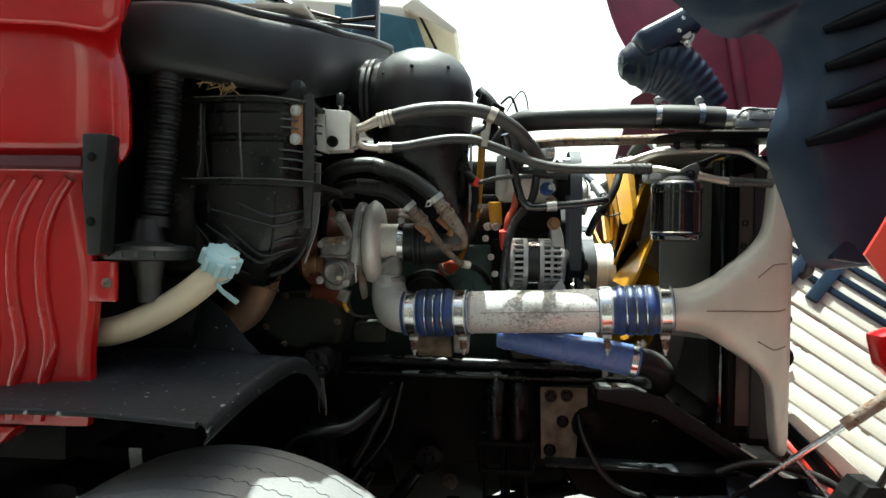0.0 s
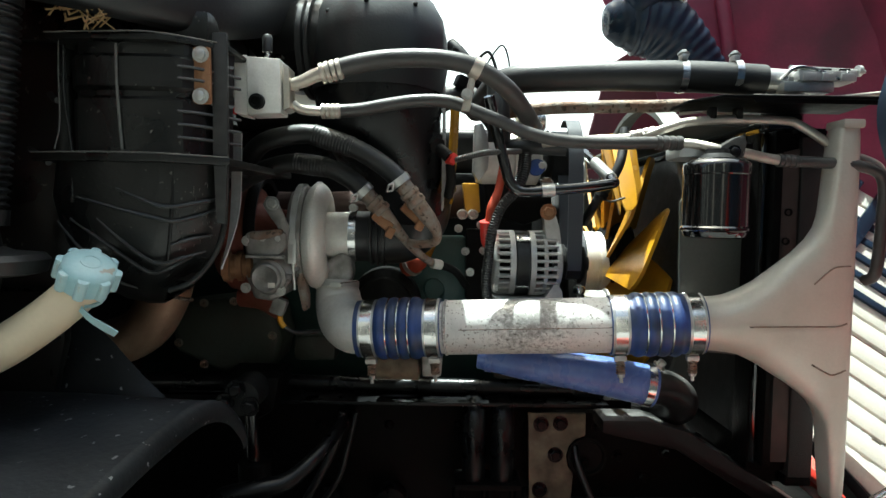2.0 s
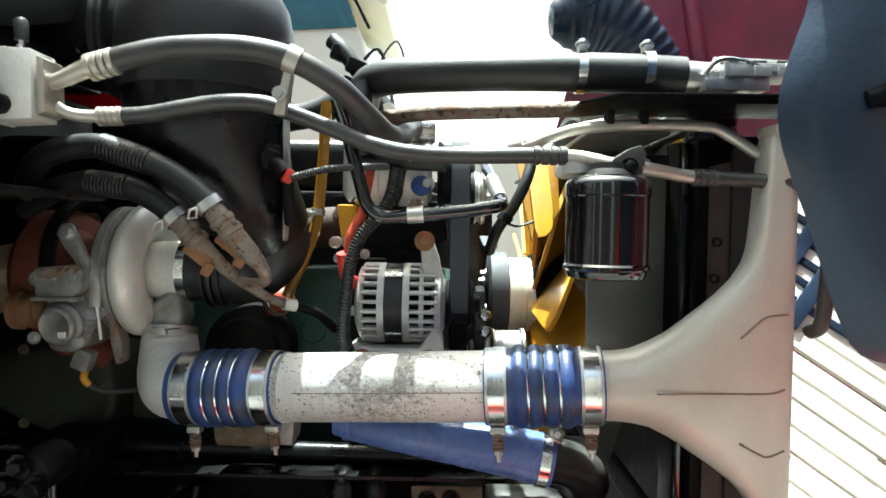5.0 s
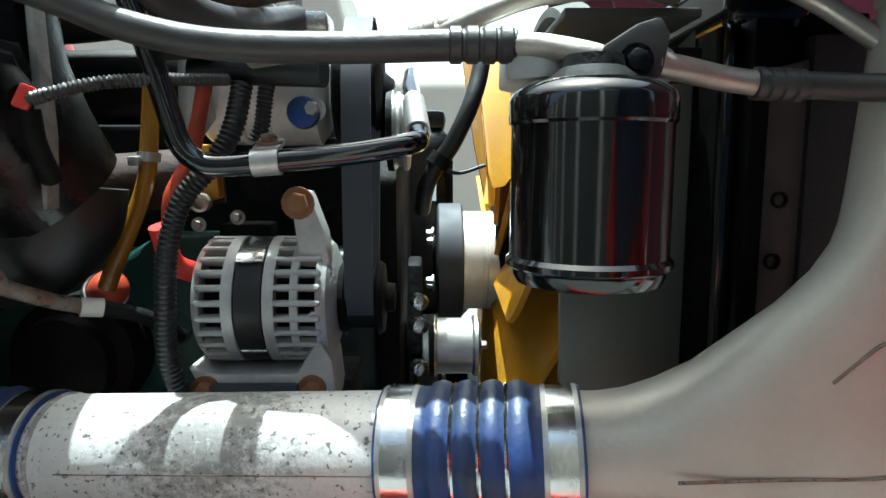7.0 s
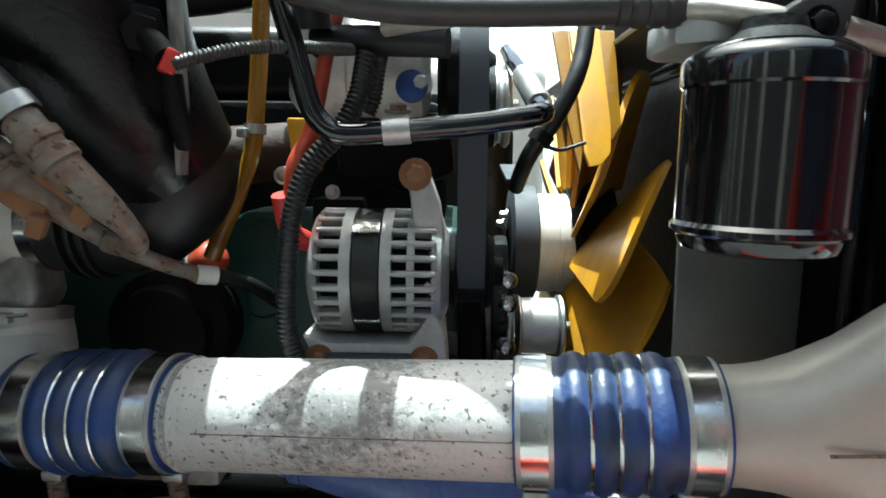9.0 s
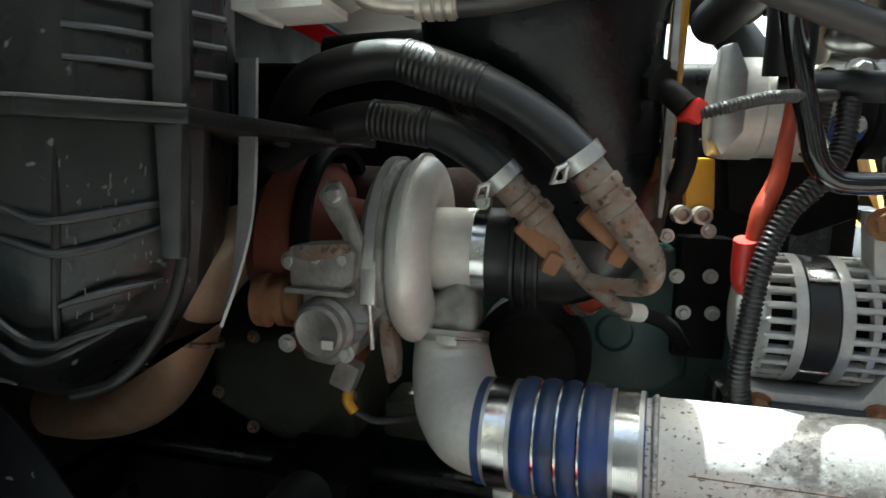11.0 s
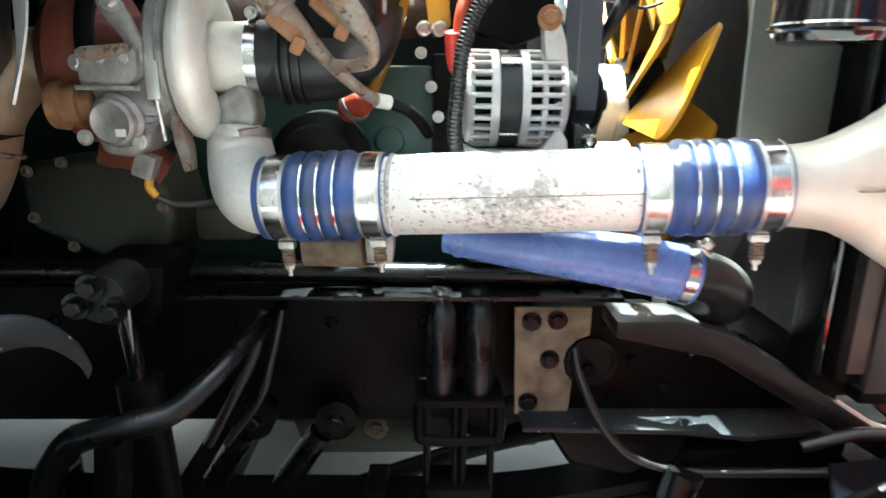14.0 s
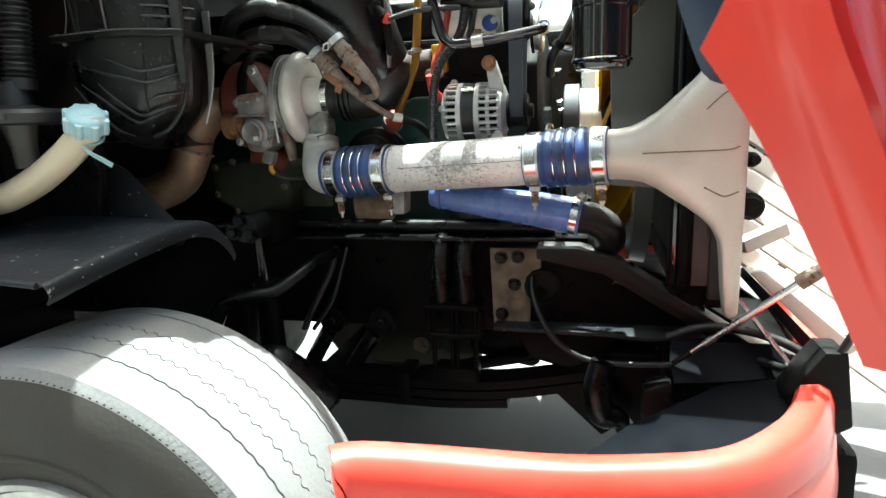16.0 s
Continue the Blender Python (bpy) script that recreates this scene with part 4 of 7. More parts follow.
    fp = thing("coolant_filler_pipe", (-0.45, 1.31, 1.27), "cream plastic filler pipe with pale blue lobed cap", "filler pipe")
    part("pipe", tube([(-0.70, 1.36, 1.30), (-0.62, 1.33, 1.278), (-0.55, 1.315, 1.287), (-0.47, 1.318, 1.322), (-0.408, 1.326, 1.364), (-0.366, 1.335, 1.402), (-0.354, 1.338, 1.416)], [0.03, 0.03, 0.03, 0.030, 0.0295, 0.029, 0.029], 24), "cream", fp)
    ca = V((0.42, -0.36, 0.70)).normalized()
    c0 = V((-0.352, 1.336, 1.420))
    cb = lathe(c0, ca, [(0, 0.030), (0.001, 0.0355), (0.024, 0.036), (0.030, 0.036), (0.034, 0.0345), (0.038, 0.029), (0.0405, 0.018), (0.0415, 0)], 64)
    cap = part("cap", cb, "cyan", fp, "pale blue lobed screw cap")
    for k in range(8):
        lug = prism([(0.030, -0.0085), (0.0405, -0.0065), (0.0425, -0.003), (0.0425, 0.003), (0.0405, 0.0065), (0.030, 0.0085)], "z", 0.0005, 0.0315 + 0.002 * (k % 2), 0.0018)
        turn = Matrix.Translation(c0) @ ca.to_track_quat("Z", "X").to_matrix().to_4x4() @ Matrix.Rotation(2 * math.pi * (k + 0.35) / 8, 4, "Z")
        bmesh.ops.transform(lug, matrix=turn, verts=lug.verts)
        part("lug", lug, "cyan", cap)
    part("arrow_mark", lathe(c0 + ca * 0.0395, ca, [(0, 0.014), (0.002, 0.014), (0.002, 0.011), (0, 0.011)], 24, hollow=True), "cyan", cap)
    part("collar", lathe(c0 - ca * 0.016, ca, [(-0.003, 0.0295), (-0.003, 0.0325), (0.003, 0.0325), (0.003, 0.0295)], 32, hollow=True), "cyan", fp)
    part("strap", sheet(smooth_rows([[(-0.340, 1.308, 1.391), (-0.333, 1.320, 1.375), (-0.322, 1.335, 1.362), (-0.310, 1.347, 1.349)], [(-0.347, 1.314, 1.384), (-0.340, 1.325, 1.368), (-0.330, 1.34, 1.353), (-0.319, 1.352, 1.341)]], 2, 4), 0.002), "cyan", fp)
    fp.location += V((-0.004, 0.022, -0.006))


build_heater_corner()


# ---- wheel-arch shield ----
def build_shield():
    s = thing("wheel_arch_shield", (-0.6, 1.45, 1.1), "dusty dark plastic splash shield above the front tyre", "splash shield")
    rows = []
    for x, dz in ((-1.15, -0.28), (-1.0, -0.12), (-0.85, -0.03), (-0.70, 0.005), (-0.52, 0.012), (-0.40, 0.007), (-0.285, 0.0)):
        k = 0.044 * max(0, (x + 0.60) / 0.315)
        rows.append([(x, 1.122, 1.155 + dz), (x + k * 0.2, 1.25, 1.176 + dz), (x + k * 0.5, 1.36, 1.192 + dz), (x + k * 0.95, 1.465, 1.206 + dz), (x + k * 1.4, 1.52, 1.194 + dz), (x + k * 1.75, 1.555, 1.158 + dz)])
    part("top", sheet(smooth_rows(rows, 3, 4), 0.006), "shield", s, sharp=60)
    lip = [(-0.281, 1.122, 1.155), (-0.274, 1.25, 1.176), (-0.262, 1.36, 1.192), (-0.242, 1.465, 1.205), (-0.222, 1.52, 1.193), (-0.208, 1.555, 1.155), (-0.204, 1.565, 1.13)]
    rolled = []
    for dx, dz in ((0, 0.003), (0.008, 0.0), (0.014, -0.010), (0.016, -0.024), (0.010, -0.036)):
        rolled.append([(x + dx, y + dx * 0.3, z + dz) for x, y, z in lip])
    part("rolled_lip", sheet(smooth_rows(rolled, 2, 4), 0.004), "shield", s, sharp=60)
    wall = []
    for x, z1 in ((-1.0, 1.40), (-0.75, 1.385), (-0.60, 1.36), (-0.50, 1.338), (-0.44, 1.308), (-0.37, 1.228), (-0.30, 1.155)):
        wall.append([(x, 1.53, 1.14), (x, 1.548, (1.15 + z1) / 2), (x - 0.005, 1.566, z1)])
    part("inner_wall", sheet(smooth_rows(wall, 3, 3), 0.005), "shield", s)
    part("outer_flange", tube([(-1.05, 1.122, 1.0), (-0.85, 1.122, 1.125), (-0.70, 1.122, 1.160), (-0.52, 1.122, 1.167), (-0.40, 1.122, 1.162), (-0.285, 1.122, 1.154)], 0.006), "shield", s)


build_shield()


# ---- charge-air run: turbo to cooler ----
AXIS = [(0.0, 1.7476, 1.2833), (0.66, 1.664, 1.3188)]  # the straight pipe's middle line


def on_axis(x):
    return V(AXIS[0]).lerp(V(AXIS[1]), x / 0.66)


PIPE_DIR = (V(AXIS[1]) - V(AXIS[0])).normalized()
PIPE_TURN = pose(0, 0, 0, 0, -math.degrees(math.asin(PIPE_DIR.z)), math.degrees(math.atan2(PIPE_DIR.y, PIPE_DIR.x)))


def build_charge_air():
    R = 0.055
    el = thing("turbo_outlet_elbow", (-0.04, 1.74, 1.25), "satin aluminium outlet elbow below the turbocharger", "elbow")
    part("elbow", tube([(-0.072, 1.835, 1.367), (-0.070, 1.832, 1.345), (-0.064, 1.82, 1.318), (-0.05, 1.79, 1.294), (-0.03, 1.76, 1.284), (-0.01, 1.7485, 1.283), (0.02, 1.745, 1.2845)], [0.044, 0.048, 0.051, 0.0525, 0.0525, 0.052, 0.0518], 30), "turbo", el)
    eb = part("band", lathe((-0.072, 1.834, 1.365), (0, 0.2, 0.97), [(-0.007, 0.044), (-0.007, 0.0485), (0.007, 0.0485), (0.007, 0.044)], 30, hollow=True), "zinc", el)
    part("band_screw", tube([(-0.060, 1.784, 1.373), (-0.020, 1.762, 1.381)], 0.0022, 8), "steel", eb)
    part("band_lug", block((-0.067, 1.786, 1.371), (0.026, 0.012, 0.012), 0.002), "zinc", eb)
    ap = thing("charge_air_pipe", on_axis(0.34), "oxidised aluminium charge-air pipe with dark pitting and painted-in shade", "pipe")
    part("pipe", lathe(on_axis(0.146), PIPE_DIR, [(0, 0.049), (0.0, 0.0525), (0.02, 0.0528), (0.024, R), (0.345, R), (0.35, 0.0528), (0.372, 0.0525), (0.372, 0.049)], 48), "pipe", ap)
    part("bead", lathe(on_axis(0.164), PIPE_DIR, [(0, R - 0.002), (0.003, R + 0.0022), (0.006, R + 0.0022), (0.009, R - 0.002)], 48, hollow=True), "pipe", ap)
    q = on_axis(0.19)
    part("seam", tube([q + V((0.0, -R + 0.0006, 0.004)), on_axis(0.49) + V((0, -R + 0.0006, 0.004))], 0.0012, 6), "rusty_grey", ap)
    for name, x0 in (("hose", -0.012), ("hose", 0.488)):
        hs = thing("bellows_hose", on_axis(x0 + 0.08), "blue four-ply silicone bellows hose, dark grey on top", "hose", "charge-air hoses")
        L = 0.173 if x0 < 0.1 else 0.177
        prof = [(0, 0.0535), (0, 0.0586), (0.038, 0.0586)]
        for k in range(4):
            a = 0.042 + k * (L - 0.084) / 4
            w = (L - 0.084) / 4
            prof += [(a + w * 0.04, 0.0586), (a + w * 0.2, 0.0624), (a + w * 0.5, 0.0640), (a + w * 0.8, 0.0624), (a + w * 0.96, 0.0586)]
        prof += [(L - 0.038, 0.0586), (L, 0.0586), (L, 0.0535)]
        sl = part("sleeve", lathe(on_axis(x0), PIPE_DIR, prof, 48, hollow=True), "blue", hs, sharp=60)
        for k in range(1, 4):
            a = 0.042 + k * (L - 0.084) / 4
            part("steel_ring", lathe(on_axis(x0 + a), PIPE_DIR, [(-0.0018, 0.0583), (-0.0018, 0.0606), (0.0, 0.0616), (0.0018, 0.0606), (0.0018, 0.0583)], 48, hollow=True), "steel", sl)
    # four constant-tension clamps, one built and three copied
    c = thing("t_bolt_clamp", (0, 0, 0), "bright steel spring-loaded hose clamp", "hose clamp", "charge-air clamps")
    cb = part("band", lathe((-0.0115, 0, 0), (1, 0, 0), [(0, 0.0583), (0, 0.0607), (0.023, 0.0607), (0.023, 0.0583)], 56, hollow=True), "steel", c)
    part("inner_liner", lathe((-0.016, 0, 0), (1, 0, 0), [(0, 0.0583), (0, 0.0594), (0.032, 0.0594), (0.032, 0.0583)], 56, hollow=True), "zinc", c)
    part("trunnion", block((0, -0.010, -0.066), (0.024, 0.016, 0.012), 0.004), "zinc", cb)
    part("spring", tube([(0, -0.010, -0.070), (0, -0.010, -0.083), (0, -0.010, -0.096)], 0.0085, 14, 8, wave=(0.0055, 0.0016)), "rusty_grey", c)
    part("bolt", tube([(0, -0.010, -0.094), (0, -0.010, -0.112)], 0.0036, 8), "zinc", c)
    part("nut", lathe((0, -0.010, -0.102), (0, 0, 1), [(0, 0.007), (0.007, 0.007)], 6), "zinc", c)
    for x, ry in ((0.142, 8), (0.506, -10), (0.645, 5)):
        p = on_axis(x)
        copy_thing(c, Matrix.Translation(p) @ PIPE_TURN @ pose(0, 0, 0, ry, 0, 0))
    c.matrix_basis = Matrix.Translation(on_axis(0.013)) @ PIPE_TURN
    # cooler end tank
    tk = thing("charge_cooler_tank", (0.85, 1.66, 0.98), "cream oxidised aluminium charge-air cooler end tank", "cooler tank")
    # one shell, lofted forward from the round neck to the tall flat tank
    shell = bmesh.new()
    rings = []
    for x, zt, zb, yn, yf, sq in ((0.655, 1.3715, 1.2665, 1.6125, 1.7165, 1.0), (0.680, 1.3725, 1.2675, 1.610, 1.714, 1.0), (0.705, 1.377, 1.266, 1.607, 1.711, 0.95), (0.730, 1.389, 1.262, 1.603, 1.702, 0.90), (0.758, 1.407, 1.249, 1.600, 1.69, 0.82), (0.790, 1.437, 1.228, 1.598, 1.675, 0.72), (0.818, 1.463, 1.210, 1.597, 1.662, 0.64), (0.842, 1.490, 1.192, 1.596, 1.655, 0.56), (0.856, 1.515, 1.178, 1.595, 1.65, 0.50), (0.863, 1.537, 1.169, 1.595, 1.65, 0.46), (0.867, 1.560, 1.163, 1.595, 1.65, 0.42), (0.870, 1.59, 1.156, 1.595, 1.65, 0.40), (0.874, 1.64, 1.148, 1.595, 1.65, 0.36), (0.878, 1.69, 1.138, 1.595, 1.65, 0.32), (0.883, 1.702, 1.10, 1.595, 1.65, 0.30), (0.889, 1.704, 1.03, 1.595, 1.65, 0.28), (0.895, 1.706, 0.990, 1.595, 1.65, 0.26), (0.905, 1.706, 0.984, 1.596, 1.648, 0.25), (0.914, 1.704, 0.986, 1.600, 1.645, 0.26), (0.920, 1.698, 0.992, 1.606, 1.64, 0.28)):
        ring = []
        for k in range(40):
            a = 2 * math.pi * k / 40
            c, sn = math.cos(a), math.sin(a)
            ring.append(shell.verts.new((x, (yn + yf) / 2 + (yf - yn) / 2 * math.copysign(abs(c) ** sq, c), (zt + zb) / 2 + (zt - zb) / 2 * math.copysign(abs(sn) ** sq, sn))))
        rings.append(ring)
    for r, q in zip(rings, rings[1:]):
        for k in range(40):
            shell.faces.new((r[k], r[(k + 1) % 40], q[(k + 1) % 40], q[k]))
    shell.faces.new(rings[0][::-1])
    shell.faces.new(rings[-1])
    part("shell", shell, "tank", tk, sharp=60)
    for pts in (((0.725, 1.324), (0.80, 1.326), (0.88, 1.328), (0.903, 1.334)), ((0.842, 1.256), (0.868, 1.242), (0.882, 1.238), (0.905, 1.247)), ((0.84, 1.405), (0.868, 1.432), (0.882, 1.438), (0.905, 1.440))):
        part("casting_seam", tube([(x, 1.5945 if x > 0.84 else 1.597, z) for x, z in pts], 0.0016, 6), "rusty_grey", tk, "thin dark crease in the casting")
    part("top_boss", block((0.900, 1.622, 1.70), (0.04, 0.055, 0.016), 0.004), "tank", tk)
    # cooler core, radiator, shroud
    cc = thing("charge_air_cooler", (0.97, MID, 0.95), "dark finned charge-air cooler in front of the radiator", "cooler")
    part("core", block((0.905, MID, 1.34), (0.05, 1.28, 0.70), 0.004), "core", cc)
    part("far_tank", block((0.93, 3.06, 1.34), (0.1, 0.10, 0.70), 0.03), "tank", cc)
    for z in (0.98, 1.70):
        part("rail", block((0.905, MID, z), (0.055, 1.27, 0.02), 0.004), "frame", cc)
    rd = thing("radiator", (0.86, MID, 0.95), "black radiator with steel side channel", "radiator")
    part("core", block((0.848, MID, 1.37), (0.05, 1.15, 0.66), 0.004), "core", rd)
    part("side_channel", prism([(0.80, 1.735), (0.925, 1.735), (0.925, 1.765), (0.905, 1.765), (0.905, 1.75), (0.82, 1.75), (0.82, 1.80), (0.80, 1.80)], "z", 1.0, 1.70, 0.002), "frame", rd)
    part("channel_rib", block((0.808, 1.732, 1.36), (0.012, 0.02, 0.68), 0.004), "gloss", rd)
    part("channel_rib", block((0.838, 1.734, 1.36), (0.006, 0.012, 0.66), 0.003), "frame", rd)
    part("side_plate", prism([(0.845, 1.02), (0.925, 1.02), (0.925, 1.68), (0.845, 1.66)], "y", 1.727, 1.733, 0.002), "side_plate", rd, "dusty brown punched plate")
    for x, z in ((0.896, 1.568), (0.860, 1.539), (0.912, 1.535), (0.857, 1.48), (0.862, 1.40), (0.905, 1.30)):
        part("hole_ring", lathe((x, 1.7265, z), (0, -1, 0), [(0, 0.008), (0.003, 0.008), (0.003, 0.0055), (-0.002, 0.005)], 14, hollow=True), "dark", rd)
    part("top_tank", block((0.865, MID, 1.735), (0.09, 1.2, 0.08), 0.02, seg=3), "gloss", rd)
    part("bottom_tank", block((0.865, MID, 1.0), (0.09, 1.2, 0.08), 0.02, seg=3), "dark", rd)
    sr = thing("fan_shroud", (0.77, MID, 1.0), "grey plastic fan shroud on the radiator", "fan shroud")
    part("near_wall", prism([(0.672, 1.24), (0.80, 1.23), (0.80, 1.71), (0.664, 1.56), (0.670, 1.30)], "y", 1.79, 1.80, 0.004), "grey", sr)
    part("near_cheek", sheet([[(0.668, 1.795, z), (0.70, 1.85, z), (0.735, 1.90, z)] for z in (1.24, 1.30, 1.37, 1.45, 1.56)], 0.006), "grey", sr)
    part("ring", lathe((0.735, MID, 1.40), (1, 0, 0), [(0, 0.44), (0.0, 0.455), (0.045, 0.465), (0.045, 0.45)], 64, hollow=True), "grey", sr)
    part("far_wall", block((0.765, 2.93, 1.38), (0.07, 0.01, 0.6), 0.003), "grey", sr)
    part("top_wall", block((0.735, MID, 1.725), (0.14, 1.14, 0.01), 0.003), "grey", sr)
    part("tall_brace", prism([(0.815, 1.70), (0.832, 1.70), (0.832, 1.02), (0.815, 1.02)], "y", 1.70, 1.732, 0.003), "frame", sr)


build_charge_air()


# ---- turbocharger ----
def build_turbo():
    cy, cz = 1.842, 1.472
    t = thing("turbocharger", (-0.12, cy, 1.35), "turbocharger with pale aluminium compressor scroll and rusty turbine", "turbocharger")
    scroll = bmesh.new()
    n, k2 = 48, 16
    rings = []
    for i in range(n):
        a = 2 * math.pi * i / n
        grow = 0.026 + 0.012 * ((a / (2 * math.pi) + 0.30) % 1.0)
        rc = 0.083
        rings.append([scroll.verts.new((-0.112 + grow * 0.72 * math.cos(b), cy + (rc + grow * math.sin(b)) * math.cos(a), cz + (rc + grow * math.sin(b)) * math.sin(a))) for b in (2 * math.pi * j / k2 for j in range(k2))])
    for i in range(n):
        for j in range(k2):
            scroll.faces.new((rings[i][j], rings[i][(j + 1) % k2], rings[(i + 1) % n][(j + 1) % k2], rings[(i + 1) % n][j]))
    part("compressor_scroll", scroll, "turbo", t, sharp=60)
    part("scroll_lip", lathe((-0.112, cy, cz), (1, 0, 0), [(-0.003, 0.112), (-0.003, 0.1185), (0.002, 0.1185), (0.002, 0.112)], 56, hollow=True), "turbo", t)
    part("back_plate", lathe((-0.165, cy, cz), (1, 0, 0), [(0, 0.06), (0, 0.098), (0.01, 0.107), (0.018, 0.109), (0.03, 0.108), (0.036, 0.09)], 56), "cast", t)
    vb = part("v_band", lathe((-0.148, cy, cz), (1, 0, 0), [(-0.006, 0.107), (-0.006, 0.113), (0.006, 0.113), (0.006, 0.107)], 56, hollow=True), "zinc", t, "steel V-band clamp")
    part("v_band_latch", block((-0.148, cy - 0.108, cz - 0.03), (0.018, 0.008, 0.05), 0.002), "zinc", vb)
    part("v_band_bolt", tube([(-0.148, cy - 0.106, cz - 0.045), (-0.146, cy - 0.095, cz - 0.11)], 0.003, 8), "zinc", vb)
    part("inlet", lathe((-0.135, cy, cz), (1, 0, 0), [(0, 0.050), (0.05, 0.0525), (0.095, 0.0525), (0.097, 0.048)], 40), "turbo", t)
    part("inlet_recess", lathe((-0.112, cy, cz), (1, 0, 0), [(0, 0.03), (0.0, 0.08), (0.006, 0.08), (0.006, 0.03)], 40, hollow=True), "dark", t)
    part("bearing_housing", lathe((-0.245, cy, cz), (1, 0, 0), [(0, 0.05), (0, 0.075), (0.02, 0.06), (0.06, 0.055), (0.085, 0.07)], 30), "brown", t)
    part("turbine_housing", lathe((-0.335, 1.875, cz - 0.01), (1, 0, 0), [(0, 0.05), (0.005, 0.09), (0.03, 0.115), (0.06, 0.118), (0.085, 0.112), (0.095, 0.095), (0.10, 0.06)], 44), "brown", t, "rust-brown iron turbine housing")
    part("turbine_clamp", lathe((-0.244, 1.872, cz + 0.01), (1, 0, 0), [(-0.010, 0.105), (-0.012, 0.116), (-0.003, 0.121), (0.003, 0.121), (0.012, 0.116), (0.010, 0.105)], 44, hollow=True), "dark", t)
    part("outlet_flange", prism([(-0.103, 1.41), (-0.058, 1.44), (-0.038, 1.43), (-0.033, 1.39), (-0.043, 1.368), (-0.103, 1.368)], "y", 1.80, 1.86, 0.012, seg=3), "cast", t)
    # electronic actuator
    a = thing("turbo_actuator", (-0.2, 1.72, 1.31), "grey cast electronic turbo actuator, dusty and slightly rusted", "actuator")
    part("housing", prism([(-0.255, 1.47), (-0.185, 1.475), (-0.166, 1.45), (-0.160, 1.40), (-0.172, 1.345), (-0.20, 1.33), (-0.235, 1.335), (-0.252, 1.38)], "y", 1.715, 1.80, 0.010, seg=3), "cast", a)
    part("valve_block", prism([(-0.243, 1.472), (-0.175, 1.478), (-0.163, 1.47), (-0.165, 1.44), (-0.178, 1.425), (-0.24, 1.424)], "y", 1.688, 1.72, 0.006, seg=2), "cast", a)
    part("rust_crust", prism([(-0.236, 1.474), (-0.20, 1.477), (-0.172, 1.480), (-0.168, 1.470), (-0.19, 1.462), (-0.215, 1.456), (-0.236, 1.46)], "y", 1.6855, 1.70, 0.004), "rusty_grey", a, "rusty crust on the valve block")
    part("seam_plate", block((-0.205, 1.690, 1.424), (0.075, 0.02, 0.006), 0.002), "cast", a)
    part("cover", lathe((-0.200, 1.700, 1.383), (-0.1, -1, -0.12), [(0, 0.036), (0.006, 0.036), (0.009, 0.0335), (0.011, 0.031), (0.020, 0.030), (0.023, 0.026), (0.0215, 0.024), (0.0215, 0)], 40), "cast", a)
    for k in range(4):
        part("fin", lathe((-0.190 + k * 0.006, 1.712 + 0.004 * k, 1.39 + k * 0.009), (0.5, -0.5, 0.35), [(0, 0.034), (0.004, 0.034), (0.004, 0.02)], 24), "cast", a)
    part("label_patch", block((-0.189, 1.676, 1.368), (0.013, 0.002, 0.010), 0.0005, (6, 0, 0)), "slat", a)
    for x, z in ((-0.243, 1.455), (-0.18, 1.46), (-0.175, 1.355), (-0.245, 1.36), (-0.21, 1.46)):
        part("bolt", bolt((x, 1.695, z), (0, -1, 0), 0.007, 0.007), "zinc", a)
    part("lever", prism([(-0.214, 1.528), (-0.206, 1.545), (-0.19, 1.545), (-0.172, 1.51), (-0.160, 1.48), (-0.163, 1.455), (-0.178, 1.462), (-0.185, 1.485), (-0.20, 1.505)], "y", 1.70, 1.712, 0.004), "cast", a)
    part("lever_pin", bolt((-0.193, 1.70, 1.53), (0, -1, 0), 0.009, 0.010), "zinc", a)
    part("coolant_port", lathe((-0.238, 1.735, 1.402), (-1, -0.1, -0.05), [(0, 0.024), (0.004, 0.030), (0.012, 0.030), (0.014, 0.024), (0.022, 0.024), (0.024, 0.031), (0.034, 0.031), (0.036, 0.025), (0.046, 0.025), (0.048, 0.033), (0.062, 0.031), (0.066, 0.02)], 16), "rust", a, "rusty ribbed end fitting")
    part("connector", block((-0.188, 1.735, 1.318), (0.03, 0.025, 0.035), 0.005, (0, 20, 0)), "cast", a)
    part("lower_arm", prism([(-0.160, 1.43), (-0.148, 1.425), (-0.130, 1.34), (-0.130, 1.31), (-0.142, 1.305), (-0.152, 1.35)], "y", 1.745, 1.775, 0.006), "rusty_grey", a)
    part("wire_sleeve", tube([(-0.186, 1.735, 1.30), (-0.183, 1.725, 1.288), (-0.174, 1.725, 1.276)], 0.006, 10), "yellow", a, "yellow and green wire ends")
    part("wire", tube([(-0.174, 1.725, 1.276), (-0.15, 1.74, 1.262), (-0.10, 1.78, 1.26), (-0.02, 1.85, 1.27)], 0.005, 10), "rubber", a)
    a.location += V((0.008, 0.022, 0.008))
    # exhaust pipe behind
    e = thing("exhaust_downpipe", (-0.5, 1.78, 1.2), "heat-stained rusty exhaust downpipe behind the heater box", "exhaust pipe")
    part("pipe", tube([(-0.335, 1.87, 1.47), (-0.385, 1.84, 1.455), (-0.415, 1.80, 1.40), (-0.43, 1.785, 1.335), (-0.47, 1.78, 1.27), (-0.56, 1.79, 1.232), (-0.72, 1.82, 1.205), (-0.95, 1.9, 1.1)], 0.050, 28), "heat", e)
    part("weld_bead", lathe((-0.425, 1.788, 1.345), (-0.25, -0.15, -0.95), [(-0.004, 0.0515), (-0.002, 0.0545), (0.002, 0.0545), (0.004, 0.0515)], 30, hollow=True), "rusty_grey", e)
